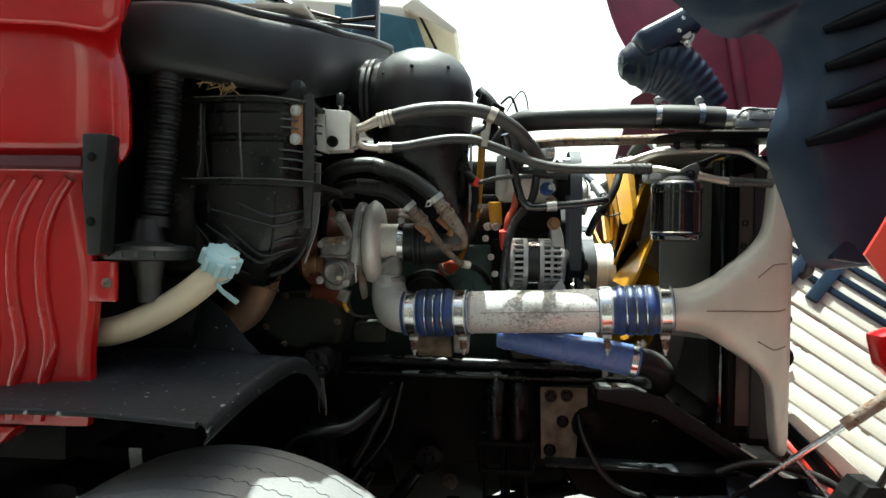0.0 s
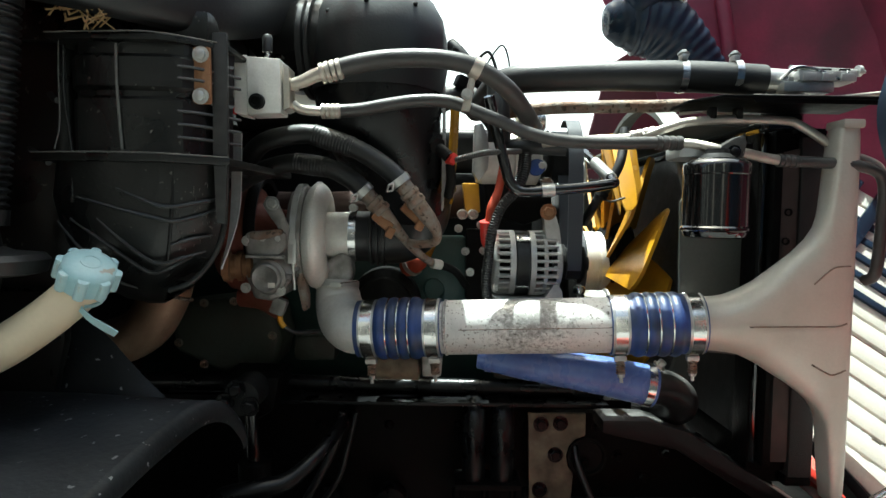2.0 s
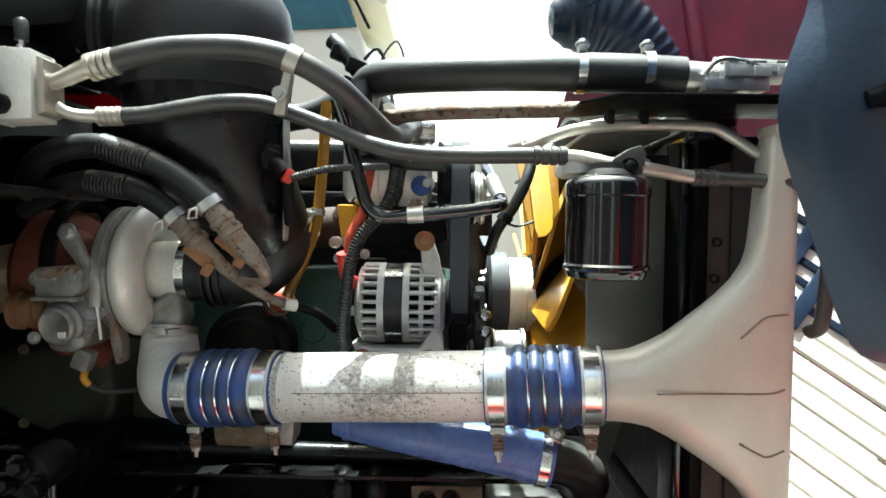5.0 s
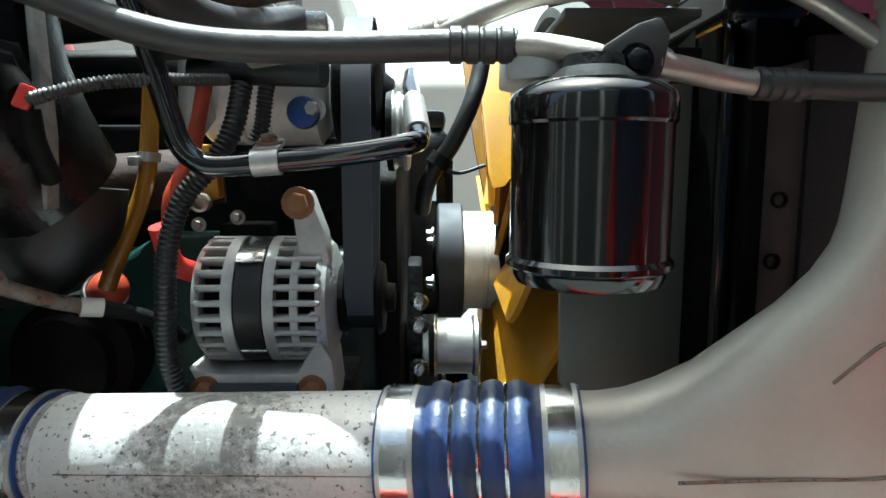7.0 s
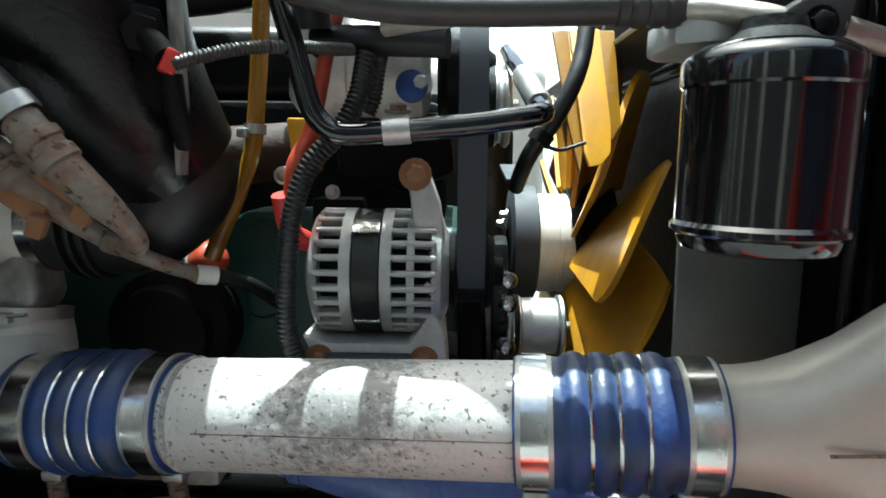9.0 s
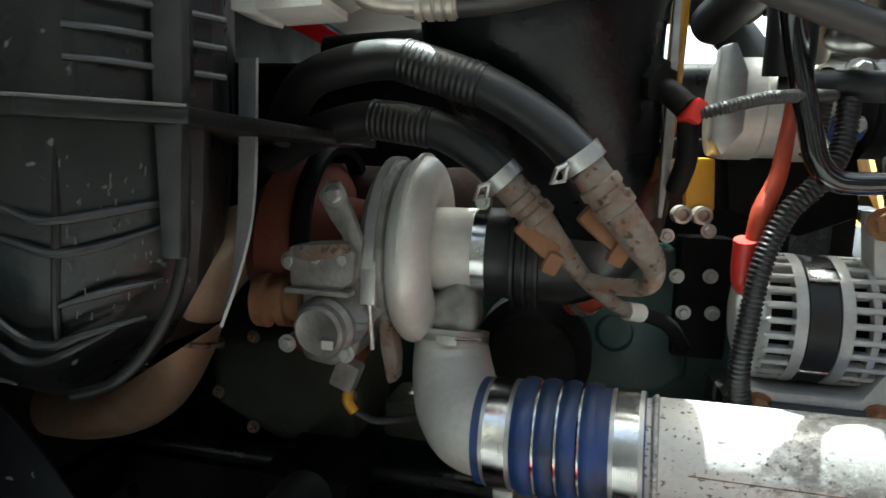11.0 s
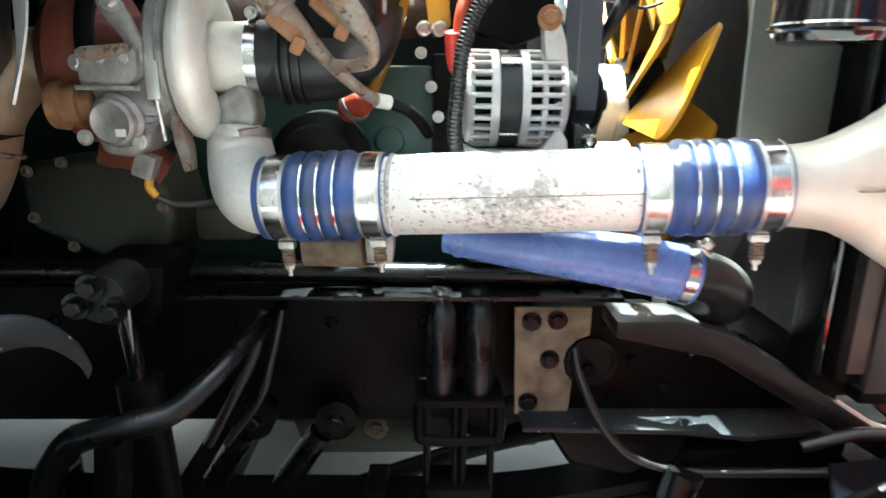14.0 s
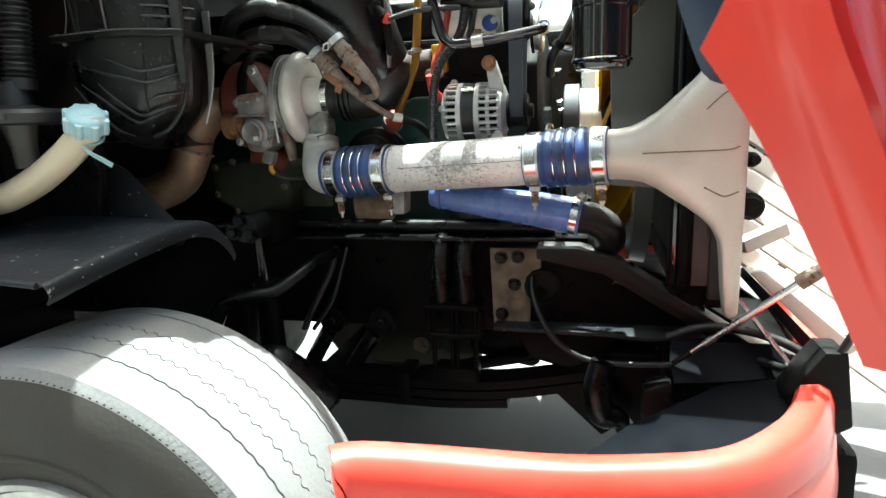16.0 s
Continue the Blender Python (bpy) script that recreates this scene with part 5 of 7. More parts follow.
    hs = thing("heat_shield_strip", (-0.18, 1.55, 1.43), "pale grey curved heat-shield strip beside the heater box", "heat shield")
    part("strip", sheet(smooth_rows([[(-0.226, 1.60, 1.66), (-0.226, 1.60, 1.56), (-0.228, 1.60, 1.51), (-0.232, 1.60, 1.47), (-0.244, 1.60, 1.42)], [(-0.206, 1.595, 1.66), (-0.207, 1.595, 1.56), (-0.212, 1.595, 1.51), (-0.224, 1.595, 1.465), (-0.242, 1.595, 1.415)]], 2, 4), 0.003), "alt", hs)
    # inlet boot and intake elbow
    b = thing("compressor_inlet_boot", (0.03, 1.84, 1.4), "black ribbed rubber inlet boot with bright band clamp", "rubber boot")
    part("boot", tube([(-0.042, cy, cz), (-0.01, cy, cz), (0.03, 1.843, 1.472), (0.07, 1.846, 1.482), (0.098, 1.85, 1.515), (0.102, 1.852, 1.55)], [0.055, 0.055, 0.060, 0.066, 0.072, 0.076], 32), "rubber", b)
    for x in (0.0, 0.014, 0.028):
        part("ridge", lathe((x, cy, cz), (1, 0, 0), [(0, 0.055), (0.002, 0.065), (0.006, 0.065), (0.008, 0.055)], 40), "rubber", b)
    bb = part("band", lathe((-0.036, cy, cz), (1, 0, 0), [(-0.008, 0.055), (-0.008, 0.0575), (0.008, 0.0575), (0.008, 0.055)], 44, hollow=True), "steel", b, "bright steel band clamp")
    part("band_screw", block((-0.036, cy - 0.015, cz + 0.062), (0.016, 0.026, 0.01), 0.003), "zinc", bb)
    part("band_bolt", bolt((-0.036, cy - 0.028, cz + 0.062), (0, -1, 0), 0.006, 0.006), "zinc", bb)
    d = thing("air_intake_elbow", (0.0, 1.95, 1.55), "large matt black air-intake elbow with domed top", "air intake")
    part("dome", lathe((0.02, 1.77, 1.766), (0, 0, 1), [(0.0, 0.135), (0.054, 0.142), (0.108, 0.141), (0.148, 0.133), (0.18, 0.115), (0.202, 0.09), (0.218, 0.056), (0.224, 0.0)], 48), "cowl", d, sharp=60)
    part("duct", tube([(0.02, 1.77, 1.79), (0.028, 1.775, 1.72), (0.05, 1.79, 1.65), (0.08, 1.82, 1.585), (0.10, 1.85, 1.54)], [0.135, 0.128, 0.108, 0.09, 0.08], 40), "satin", d)
    part("side_tube", tube([(-0.40, 1.86, 1.872), (-0.22, 1.805, 1.872), (-0.03, 1.775, 1.862)], [0.077, 0.082, 0.105], 32), "plastic", d)
    part("flange", lathe((-0.115, 1.787, 1.864), (1, -0.12, -0.02), [(-0.007, 0.09), (-0.007, 0.106), (0.003, 0.106), (0.006, 0.101), (0.011, 0.108), (0.018, 0.108), (0.018, 0.09)], 44, hollow=True), "cowl", d)
    for x, z in ((0.008, 1.915), (0.098, 1.918), (-0.068, 1.905)):
        part("rivet", lathe((x, 1.77 - math.sqrt(0.1335 ** 2 - (x - 0.02) ** 2), z), (0.4 * (x - 0.02) / 0.13, -1, 0.3), [(-0.004, 0.005), (0.002, 0.0045), (0.003, 0.001)], 10), "dark", d)
    part("edge_strap", prism([(0.153, 1.80), (0.158, 1.80), (0.163, 1.60), (0.158, 1.53), (0.154, 1.53)], "y", 1.745, 1.765, 0.001), "cast", d)
    s = thing("intake_sensor", (0.16, 1.72, 1.6), "black sensor with red locking clip and corrugated lead", "sensor")
    part("base", lathe((0.125, 1.745, 1.670), (0.55, -0.9, -0.35), [(-0.03, 0.026), (0.02, 0.026), (0.024, 0.018), (0.04, 0.018)], 6), "dark", s)
    part("boss", lathe((0.118, 1.752, 1.672), (0.55, -0.9, -0.2), [(-0.02, 0.036), (0.006, 0.036), (0.010, 0.030)], 26), "satin", s)
    part("body", tube([(0.140, 1.725, 1.660), (0.155, 1.716, 1.648), (0.168, 1.708, 1.635)], 0.012, 14), "dark", s)
    part("red_clip", block((0.172, 1.705, 1.632), (0.014, 0.02, 0.022), 0.003, (0, 25, 30)), "red_clip", s, "red locking clip")
    part("lead", tube([(0.178, 1.702, 1.630), (0.20, 1.702, 1.636), (0.235, 1.715, 1.646), (0.275, 1.74, 1.652), (0.32, 1.80, 1.66)], 0.0058, 12, 6, wave=(0.004, 0.0008)), "hose_grey", s)
    part("tail", tube([(0.17, 1.712, 1.622), (0.172, 1.715, 1.59), (0.168, 1.74, 1.56)], 0.010, 12), "dark", s)


build_turbo()


# ---- heater hoses ----
def build_heater_hoses():
    for k, (path, end, clampat) in enumerate((
        ([(-0.24, 1.70, 1.60), (-0.20, 1.67, 1.645), (-0.155, 1.655, 1.662), (-0.09, 1.65, 1.668), (-0.015, 1.645, 1.645), (0.045, 1.64, 1.61), (0.082, 1.635, 1.576)],
         [(0.076, 1.635, 1.582), (0.105, 1.64, 1.545), (0.13, 1.65, 1.513), (0.145, 1.665, 1.489), (0.142, 1.69, 1.468), (0.112, 1.715, 1.462), (0.09, 1.73, 1.463)], (0.076, 1.635, 1.582)),
        ([(-0.26, 1.73, 1.575), (-0.20, 1.705, 1.603), (-0.135, 1.695, 1.618), (-0.07, 1.69, 1.610), (-0.02, 1.688, 1.585), (0.008, 1.686, 1.558)],
         [(0.003, 1.686, 1.563), (0.03, 1.69, 1.535), (0.055, 1.70, 1.505), (0.085, 1.74, 1.465), (0.115, 1.79, 1.433), (0.137, 1.825, 1.416)], (0.003, 1.686, 1.563)))):
        h = thing("heater_hose", path[2], "thick black heater hose with rusty metal end and spring clamp", "hose", "heater hoses")
        part("hose", tube(path, 0.0185, 20), "rubber", h)
        part("sleeve", tube(path[3 - k:5 - k], 0.0200, 20, 6, wave=(0.006, 0.0005)), "rubber", h, "ribbed protective sleeve")
        rr = ([0.016, 0.0165, 0.0150, 0.0100, 0.0085, 0.0085, 0.0085] if k == 0 else [0.016, 0.0165, 0.0125, 0.0088, 0.0085, 0.0085])
        part("metal_end", tube(end, rr, 16), "rusty_grey", h, "rust-spotted metal pipe end")
        d = (V(end[1]) - V(end[0])).normalized()
        part("crimp", lathe(V(end[0]) + d * 0.022, d, [(0, 0.016), (0.002, 0.019), (0.010, 0.019), (0.012, 0.0165), (0.018, 0.0165), (0.02, 0.019), (0.03, 0.019), (0.032, 0.016)], 20), "rusty_grey", h)
        c = V(clampat)
        hc = part("clamp", lathe(c - d * 0.002, d, [(-0.007, 0.018), (-0.007, 0.0205), (0.007, 0.0205), (0.007, 0.018)], 24, hollow=True), "zinc", h, "bright spring clamp")
        m = V(((0.097, 1.662, 1.523), (0.038, 1.688, 1.507))[k])
        cl = block((m.x, m.y, m.z), (0.046, 0.016, 0.020), 0.004, (0, 40, 12))
        block((m.x + 0.016, m.y - 0.004, m.z - 0.022), (0.016, 0.014, 0.022), 0.004, (10, 25, 12), cl)
        part("rust_clip", cl, "rust", h, "rusty clip on the pipe end")
        u = c + V((-0.012, -0.018, -0.004))
        part("clamp_ear", tube([u, u + V((-0.008, -0.006, -0.004)), u + V((-0.012, -0.002, -0.016)), u + V((-0.002, 0.004, -0.014)), u], 0.0022, 8, 1), "zinc", hc)
    f = thing("coolant_fitting", (0.12, 1.86, 1.39), "orange-red coolant fitting with white collar on the block", "pipe fitting")
    part("body", lathe((0.088, 1.965, 1.402), (0.55, -0.5, 0.4), [(-0.03, 0.014), (-0.022, 0.022), (0.010, 0.025), (0.026, 0.024), (0.036, 0.016), (0.04, 0.0)], 20), "orange", f)
    part("hose_clip", lathe((0.088, 1.965, 1.402), (0.55, -0.5, 0.4), [(-0.006, 0.026), (-0.006, 0.0285), (0.006, 0.0285), (0.006, 0.026)], 24, hollow=True), "zinc", f)
    part("collar", tube([(0.137, 1.822, 1.416), (0.155, 1.835, 1.412)], 0.011, 16), "slat", f)
    part("nipple", tube([(0.155, 1.835, 1.412), (0.19, 1.86, 1.395), (0.215, 1.90, 1.36)], 0.009, 12), "dark", f)


build_heater_hoses()


# ---- engine ----
def build_engine():
    e = thing("engine_block", (-0.1, MID, 0.9), "dark green diesel engine block with oily castings", "engine")
    part("block", block((-0.10, MID, 1.19), (1.10, 0.48, 0.50), 0.03, seg=3), "green", e)
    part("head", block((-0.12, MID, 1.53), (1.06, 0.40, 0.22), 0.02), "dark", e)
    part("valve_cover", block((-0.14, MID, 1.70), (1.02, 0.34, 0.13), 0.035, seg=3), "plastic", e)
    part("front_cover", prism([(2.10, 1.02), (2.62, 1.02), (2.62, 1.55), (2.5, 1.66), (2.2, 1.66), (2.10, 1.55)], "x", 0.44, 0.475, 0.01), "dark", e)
    part("exhaust_manifold", tube([(0.22, 2.06, 1.56), (0.0, 2.0, 1.54), (-0.2, 1.97, 1.53), (-0.42, 2.02, 1.54)], 0.042, 18), "rusty_dark", e)
    part("oil_cooler", prism([(0.07, 1.44), (0.12, 1.47), (0.22, 1.47), (0.25, 1.42), (0.25, 1.27), (0.20, 1.23), (0.08, 1.23), (0.03, 1.30)], "y", 2.05, 2.13, 0.014, seg=3), "green_bright", e, "dark green painted cooler cover")
    part("green_cap", lathe((0.140, 2.070, 1.333), (0.05, -1, 0.05), [(-0.04, 0.052), (0.0, 0.050), (0.008, 0.045), (0.010, 0.031), (0.020, 0.030), (0.023, 0.026), (0.019, 0.023), (0.019, 0)], 40), "green_bright", e, "round dark green cap")
    part("bracket", block((0.258, 2.055, 1.40), (0.075, 0.05, 0.18), 0.008), "dark", e)
    for x, z in ((0.218, 1.433), (0.263, 1.436), (0.231, 1.381), (0.270, 1.383), (0.20, 1.49), (0.255, 1.50)):
        part("bolt", bolt((x, 2.015, z), (0, -1, 0), 0.007, 0.009), "zinc", e)
    part("starter_casting", prism([(-0.48, 1.30), (-0.36, 1.315), (-0.24, 1.30), (-0.22, 1.22), (-0.235, 1.15), (-0.36, 1.14), (-0.47, 1.19)], "y", 1.93, 2.10, 0.02, seg=3), "olive", e, "oily olive-green casting")
    for x, z in ((-0.46, 1.29), (-0.40, 1.305), (-0.33, 1.31), (-0.26, 1.295), (-0.24, 1.23), (-0.46, 1.21), (-0.40, 1.16), (-0.31, 1.155)):
        part("bolt", bolt((x, 1.93, z), (0, -1, 0), 0.007, 0.008), "rusty_grey", e)
    part("red_elbow", tube([(-0.30, 1.90, 1.33), (-0.25, 1.89, 1.325), (-0.21, 1.90, 1.30)], 0.028, 16), "brown", e)
    part("drain_casting", block((-0.14, 1.98, 1.20), (0.10, 0.1, 0.06), 0.015), "olive", e)
    part("ribbed_housing", lathe((0.02, 2.02, 1.30), (0, -1, 0), [(-0.05, 0.09), (0.03, 0.088), (0.04, 0.07), (0.06, 0.066), (0.07, 0.04)], 30), "dark", e)
    part("low_filter", lathe((0.06, 1.86, 1.19), (1, 0, 0), [(-0.05, 0.02), (-0.045, 0.04), (0.05, 0.042), (0.055, 0.03)], 26), "tan", e, "pale round housing under the charge pipe")
    part("low_bracket", prism([(0.115, 1.25), (0.165, 1.25), (0.160, 1.17), (0.12, 1.17)], "y", 1.80, 1.86, 0.005), "cast", e)
    part("side_cover", block((0.34, 1.95, 1.20), (0.12, 0.12, 0.12), 0.02), "olive", e)
    # coil of small lines on top
    w = thing("rocker_cover_wiring", (0.18, 2.2, 1.76), "black wiring loom and connectors on the engine top", "wiring")
    part("loom", tube([(-0.4, 2.2, 1.78), (0.05, 2.15, 1.80), (0.2, 2.13, 1.84), (0.27, 2.11, 1.80), (0.33, 2.1, 1.72)], 0.03, 14), "rubber", w)
    for x, y, z in ((0.19, 2.08, 1.93), (0.225, 2.07, 1.90), (0.25, 2.07, 1.865), (0.21, 2.09, 1.865)):
        part("connector", block((x, y, z), (0.045, 0.05, 0.03), 0.006, (10, 20, 15)), "dark", w)
    part("wire", tube([(0.24, 2.08, 1.92), (0.27, 2.07, 1.94), (0.29, 2.07, 1.90), (0.30, 2.06, 1.85), (0.31, 2.05, 1.80)], 0.004, 8), "rubber", w)
    part("wire", tube([(0.26, 2.10, 1.90), (0.29, 2.10, 1.95), (0.31, 2.10, 1.965), (0.325, 2.10, 1.93), (0.33, 2.08, 1.86)], 0.0025, 8), "rubber", w)
    part("loom_tail", tube([(0.17, 2.08, 1.96), (0.20, 2.07, 1.93), (0.26, 2.06, 1.85), (0.30, 2.05, 1.80)], 0.018, 12), "rubber", w)


build_engine()


# ---- alternator, compressor, belt drive ----
def build_front_drive():
    cx, cy, cz, R = 0.335, 1.858, 1.418, 0.073
    a = thing("alternator", (cx, cy, 1.32), "cast aluminium alternator with slotted ends and black band", "alternator")
    sbd = part("stator_band", lathe((cx - 0.016, cy, cz), (1, 0, 0), [(0, R - 0.01), (0, R - 0.001), (0.028, R - 0.001), (0.028, R - 0.01)], 48, hollow=True), "rubber", a, "black stator band")
    for x, z in ((cx - 0.002, cz + R - 0.006), (cx - 0.002, cz - R + 0.012)):
        part("band_clip", block((x, cy - 0.048 if z > cz else cy - 0.045, z - (0.010 if z > cz else -0.010)), (0.03, 0.02, 0.006), 0.002, (30 if z > cz else -30, 0, 0)), "steel", sbd)
    part("core", lathe((cx - 0.062, cy, cz), (1, 0, 0), [(0, 0.05), (0.005, R - 0.02), (0.12, R - 0.02), (0.125, 0.05)], 40), "dark", a)
    for x0, x1, tap in ((cx - 0.066, cx - 0.018, -1), (cx + 0.014, cx + 0.082, 1)):
        inner, outer = (x1, x0) if tap < 0 else (x0, x1)
        part("end_ring", lathe((inner, cy, cz), (tap, 0, 0), [(0, R - 0.014), (0, R), (0.012, R), (0.012, R - 0.014)], 48, hollow=True), "alt", a)
        L = abs(outer - inner)
        part("end_cap", lathe((inner + tap * (L - 0.012), cy, cz), (tap, 0, 0), [(0, R - 0.022), (0.0, R - 0.002), (0.010, R - 0.008), (0.018, R - 0.03), (0.020, 0.0)], 48), "alt", a)
        for k in range(26):
            an = 2 * math.pi * k / 26
            b = bmesh.new()
            s = block((0, 0, R - 0.006), (L - 0.014, 0.0068, 0.012), 0.002, bm=b, seg=1)
            bmesh.ops.transform(b, matrix=Matrix.Translation(((inner + outer) / 2, cy, cz)) @ pose(0, 0, 0, math.degrees(an), 0, 0), verts=b.verts)
            part("rib", b, "alt", a)
    part("ear", prism([(cx + 0.040, 1.545), (cx + 0.062, 1.545), (cx + 0.078, 1.50), (cx + 0.084, 1.46), (cx + 0.05, 1.46)], "y", 1.815, 1.85, 0.006), "alt", a)
    part("ear_bolt", bolt((0.386, 1.812, 1.532), (0, -1, 0), 0.012, 0.012), "rust", a, "rusty adjuster bolt")
    part("foot", prism([(cx - 0.075, 1.352), (cx - 0.06, 1.325), (cx - 0.065, 1.31), (cx + 0.09, 1.31), (cx + 0.085, 1.36), (cx + 0.07, 1.385), (cx + 0.045, 1.345), (cx - 0.04, 1.345)], "y", 1.80, 1.87, 0.006), "alt", a)
    for x in (cx - 0.055, cx + 0.062):
        part("foot_bolt", bolt((x, 1.80, 1.327), (0, -1, 0), 0.011, 0.012), "rust", a)
    for an in (30, 95, 150, 215):
        q = radians(an)
        part("through_bolt", bolt((cx + 0.066, cy - 0.062 * math.sin(q), cz + 0.07 * math.cos(q)), (0.3, -math.sin(q), math.cos(q)), 0.006, 0.006, washer=False), "zinc", a)
    part("window_ring", lathe((cx + 0.043, cy, cz), (1, 0, 0), [(0, R - 0.012), (0, R - 0.001), (0.008, R - 0.003), (0.008, R - 0.012)], 48, hollow=True), "alt", a)
    part("mount_plate", prism([(cx - 0.045, 1.336), (cx + 0.048, 1.336), (cx + 0.052, 1.300), (cx - 0.055, 1.300)], "y", 1.788, 1.799, 0.003), "belt", a, "slate-grey mounting plate")
    part("mount", block((cx + 0.01, 1.90, 1.295), (0.18, 0.10, 0.05), 0.008), "dark", a)
    part("pulley", lathe((0.424, cy, cz), (1, 0, 0), [(0, 0.02), (0, 0.040), (0.006, 0.044), (0.010, 0.036), (0.040, 0.036), (0.044, 0.044), (0.05, 0.040), (0.052, 0.018), (0.062, 0.016), (0.064, 0)], 36), "dark", a)
    # compressor above it
    k = thing("air_conditioning_compressor", (0.32, 1.98, 1.6), "pale cast air-conditioning compressor with belt clutch", "compressor")
    part("body", lathe((0.235, 1.985, 1.665), (1, 0, 0), [(0, 0.04), (0.004, 0.062), (0.02, 0.066), (0.055, 0.066), (0.058, 0.063), (0.09, 0.063), (0.093, 0.067), (0.15, 0.066), (0.158, 0.05)], 40), "turbo", k)
    part("strap_bolt", bolt((0.385, 1.925, 1.705), (0, -1, 0), 0.010, 0.02), "zinc", k)
    part("strap_bolt", bolt((0.385, 1.922, 1.64), (0, -1, 0), 0.010, 0.02), "zinc", k)
    part("blue_seal", lathe((0.374, 1.915, 1.636), (0, -1, 0), [(0, 0.02), (0.012, 0.019), (0.014, 0.008)], 18), "blue", k)
    part("manifold", block((0.375, 1.97, 1.745), (0.05, 0.06, 0.035), 0.006), "steel", k)
    part("manifold_bolt", bolt((0.36, 1.95, 1.76), (0, 0, 1), 0.009, 0.02), "zinc", k)
    part("port", tube([(0.34, 1.93, 1.722), (0.335, 1.90, 1.75), (0.31, 1.86, 1.77)], 0.015, 14), "bare", k)
    part("clutch", lathe((0.405, 1.985, 1.665), (1, 0, 0), [(0, 0.03), (0, 0.062), (0.004, 0.068), (0.012, 0.06), (0.05, 0.06), (0.056, 0.068), (0.06, 0.06), (0.062, 0.03), (0.075, 0.02)], 36), "dark", k)
    part("rear_bracket", prism([(0.228, 1.73), (0.246, 1.735), (0.262, 1.70), (0.262, 1.63), (0.24, 1.60), (0.226, 1.62)], "y", 1.90, 1.93, 0.004), "zinc", k)
    part("mount_leg", prism([(0.26, 1.61), (0.42, 1.61), (0.43, 1.53), (0.36, 1.50), (0.27, 1.53)], "y", 1.98, 2.05, 0.01), "dark", k)
    # belts: a loop seen edge-on at the front
    b = thing("drive_belt", (0.44, 1.85, 1.38), "slate-grey ribbed serpentine drive belt", "belt")
    bm = bmesh.new()
    loop = [(1.935, 1.735), (1.905, 1.745), (1.875, 1.74), (1.845, 1.71), (1.828, 1.66), (1.820, 1.55), (1.8195, 1.425), (1.824, 1.405), (1.84, 1.390), (1.858, 1.3855), (1.878, 1.392), (1.893, 1.41), (1.90, 1.43), (1.935, 1.60)]
    sheet([[(x, y, z) for y, z in loop] for x in (0.432, 0.464)], 0.004, bm)
    part("belt", bm, "belt", b, sharp=60)
    part("back_run", sheet([[(x, y, z) for y, z in ((1.90, 1.43), (1.935, 1.60), (1.99, 1.73), (2.05, 1.74))] for x in (0.432, 0.464)], 0.004), "belt", b)
    # pulleys of the fan drive
    for nm, x0, y, z, r, L, mat, lab in (
        ("idler_pulley", 0.470, 1.99, 1.62, 0.055, 0.03, "zinc", "bright steel idler pulley beside the belt"),
        ("tensioner_pulley", 0.522, 2.10, 1.287, 0.049, 0.08, "zinc", "bright tensioner pulley under the fan drive"),
        ("crank_damper", 0.49, MID, 1.13, 0.13, 0.05, "dark", "dark crankshaft damper behind the fan")):
        p = thing(nm, (x0, y, z - r), lab, "pulley", "belt pulleys")
        part("wheel", lathe((x0, y, z), (1, 0, 0), [(0, 0.01), (0.0, r * 0.93), (0.004, r), (0.010, r), (0.014, r * 0.9), (L - 0.012, r * 0.9), (L - 0.008, r), (L - 0.003, r), (L, r * 0.92), (L, r * 0.5), (L - 0.01, r * 0.45), (L + 0.004, r * 0.25), (L + 0.006, 0)], 40), mat, p)
        part("rim", lathe((x0 + 0.003, y, z), (1, 0, 0), [(-0.002, r * 0.9), (-0.002, r * 1.01), (0.006, r * 1.01), (0.006, r * 0.9)], 40, hollow=True), "dark", p)
        part("hub_bolt", bolt((x0 + L, y, z), (1, 0, 0), r * 0.16, 0.012), "zinc", p)
    fd = thing("fan_drive_pulley", (0.60, MID, 1.27), "pale fan drive drum between dark slate pulley and ribbed disc", "pulley", "belt pulleys")
    fy, fz = MID, 1.385
    part("belt_wheel", lathe((0.536, fy, fz), (1, 0, 0), [(0, 0.03), (0.0, 0.105), (0.004, 0.113), (0.046, 0.113), (0.050, 0.105), (0.050, 0.03)], 48), "belt", fd, "slate-grey belt wheel")
    part("wheel_face", lathe((0.526, fy, fz), (1, 0, 0), [(0, 0.012), (0.001, 0.035), (0.006, 0.04), (0.011, 0.08), (0.011, 0.095)], 36), "dark", fd)
    part("drum", lathe((0.584, fy, fz), (1, 0, 0), [(0, 0.080), (0.0, 0.097), (0.038, 0.097), (0.040, 0.0945), (0.046, 0.0945), (0.048, 0.097), (0.076, 0.097), (0.078, 0.08)], 48), "valve_metal", fd, "pale machined drum")
    part("ribbed_disc", lathe((0.660, fy, fz), (1, 0, 0), [(0, 0.05), (0.0, 0.108), (0.006, 0.116), (0.012, 0.112), (0.018, 0.116), (0.024, 0.112), (0.030, 0.116), (0.034, 0.09)], 48), "dark", fd, "dark ribbed disc")
    for k in range(4):
        a = 2 * math.pi * k / 4 + 0.5
        part("stud", bolt((0.530, fy + 0.065 * math.cos(a), fz + 0.065 * math.sin(a)), (-1, 0, 0), 0.008, 0.014), "zinc", fd)
    bh = thing("fan_side_hose", (0.55, 1.97, 1.5), "thin black hose with clips behind the oil pipe", "hose")
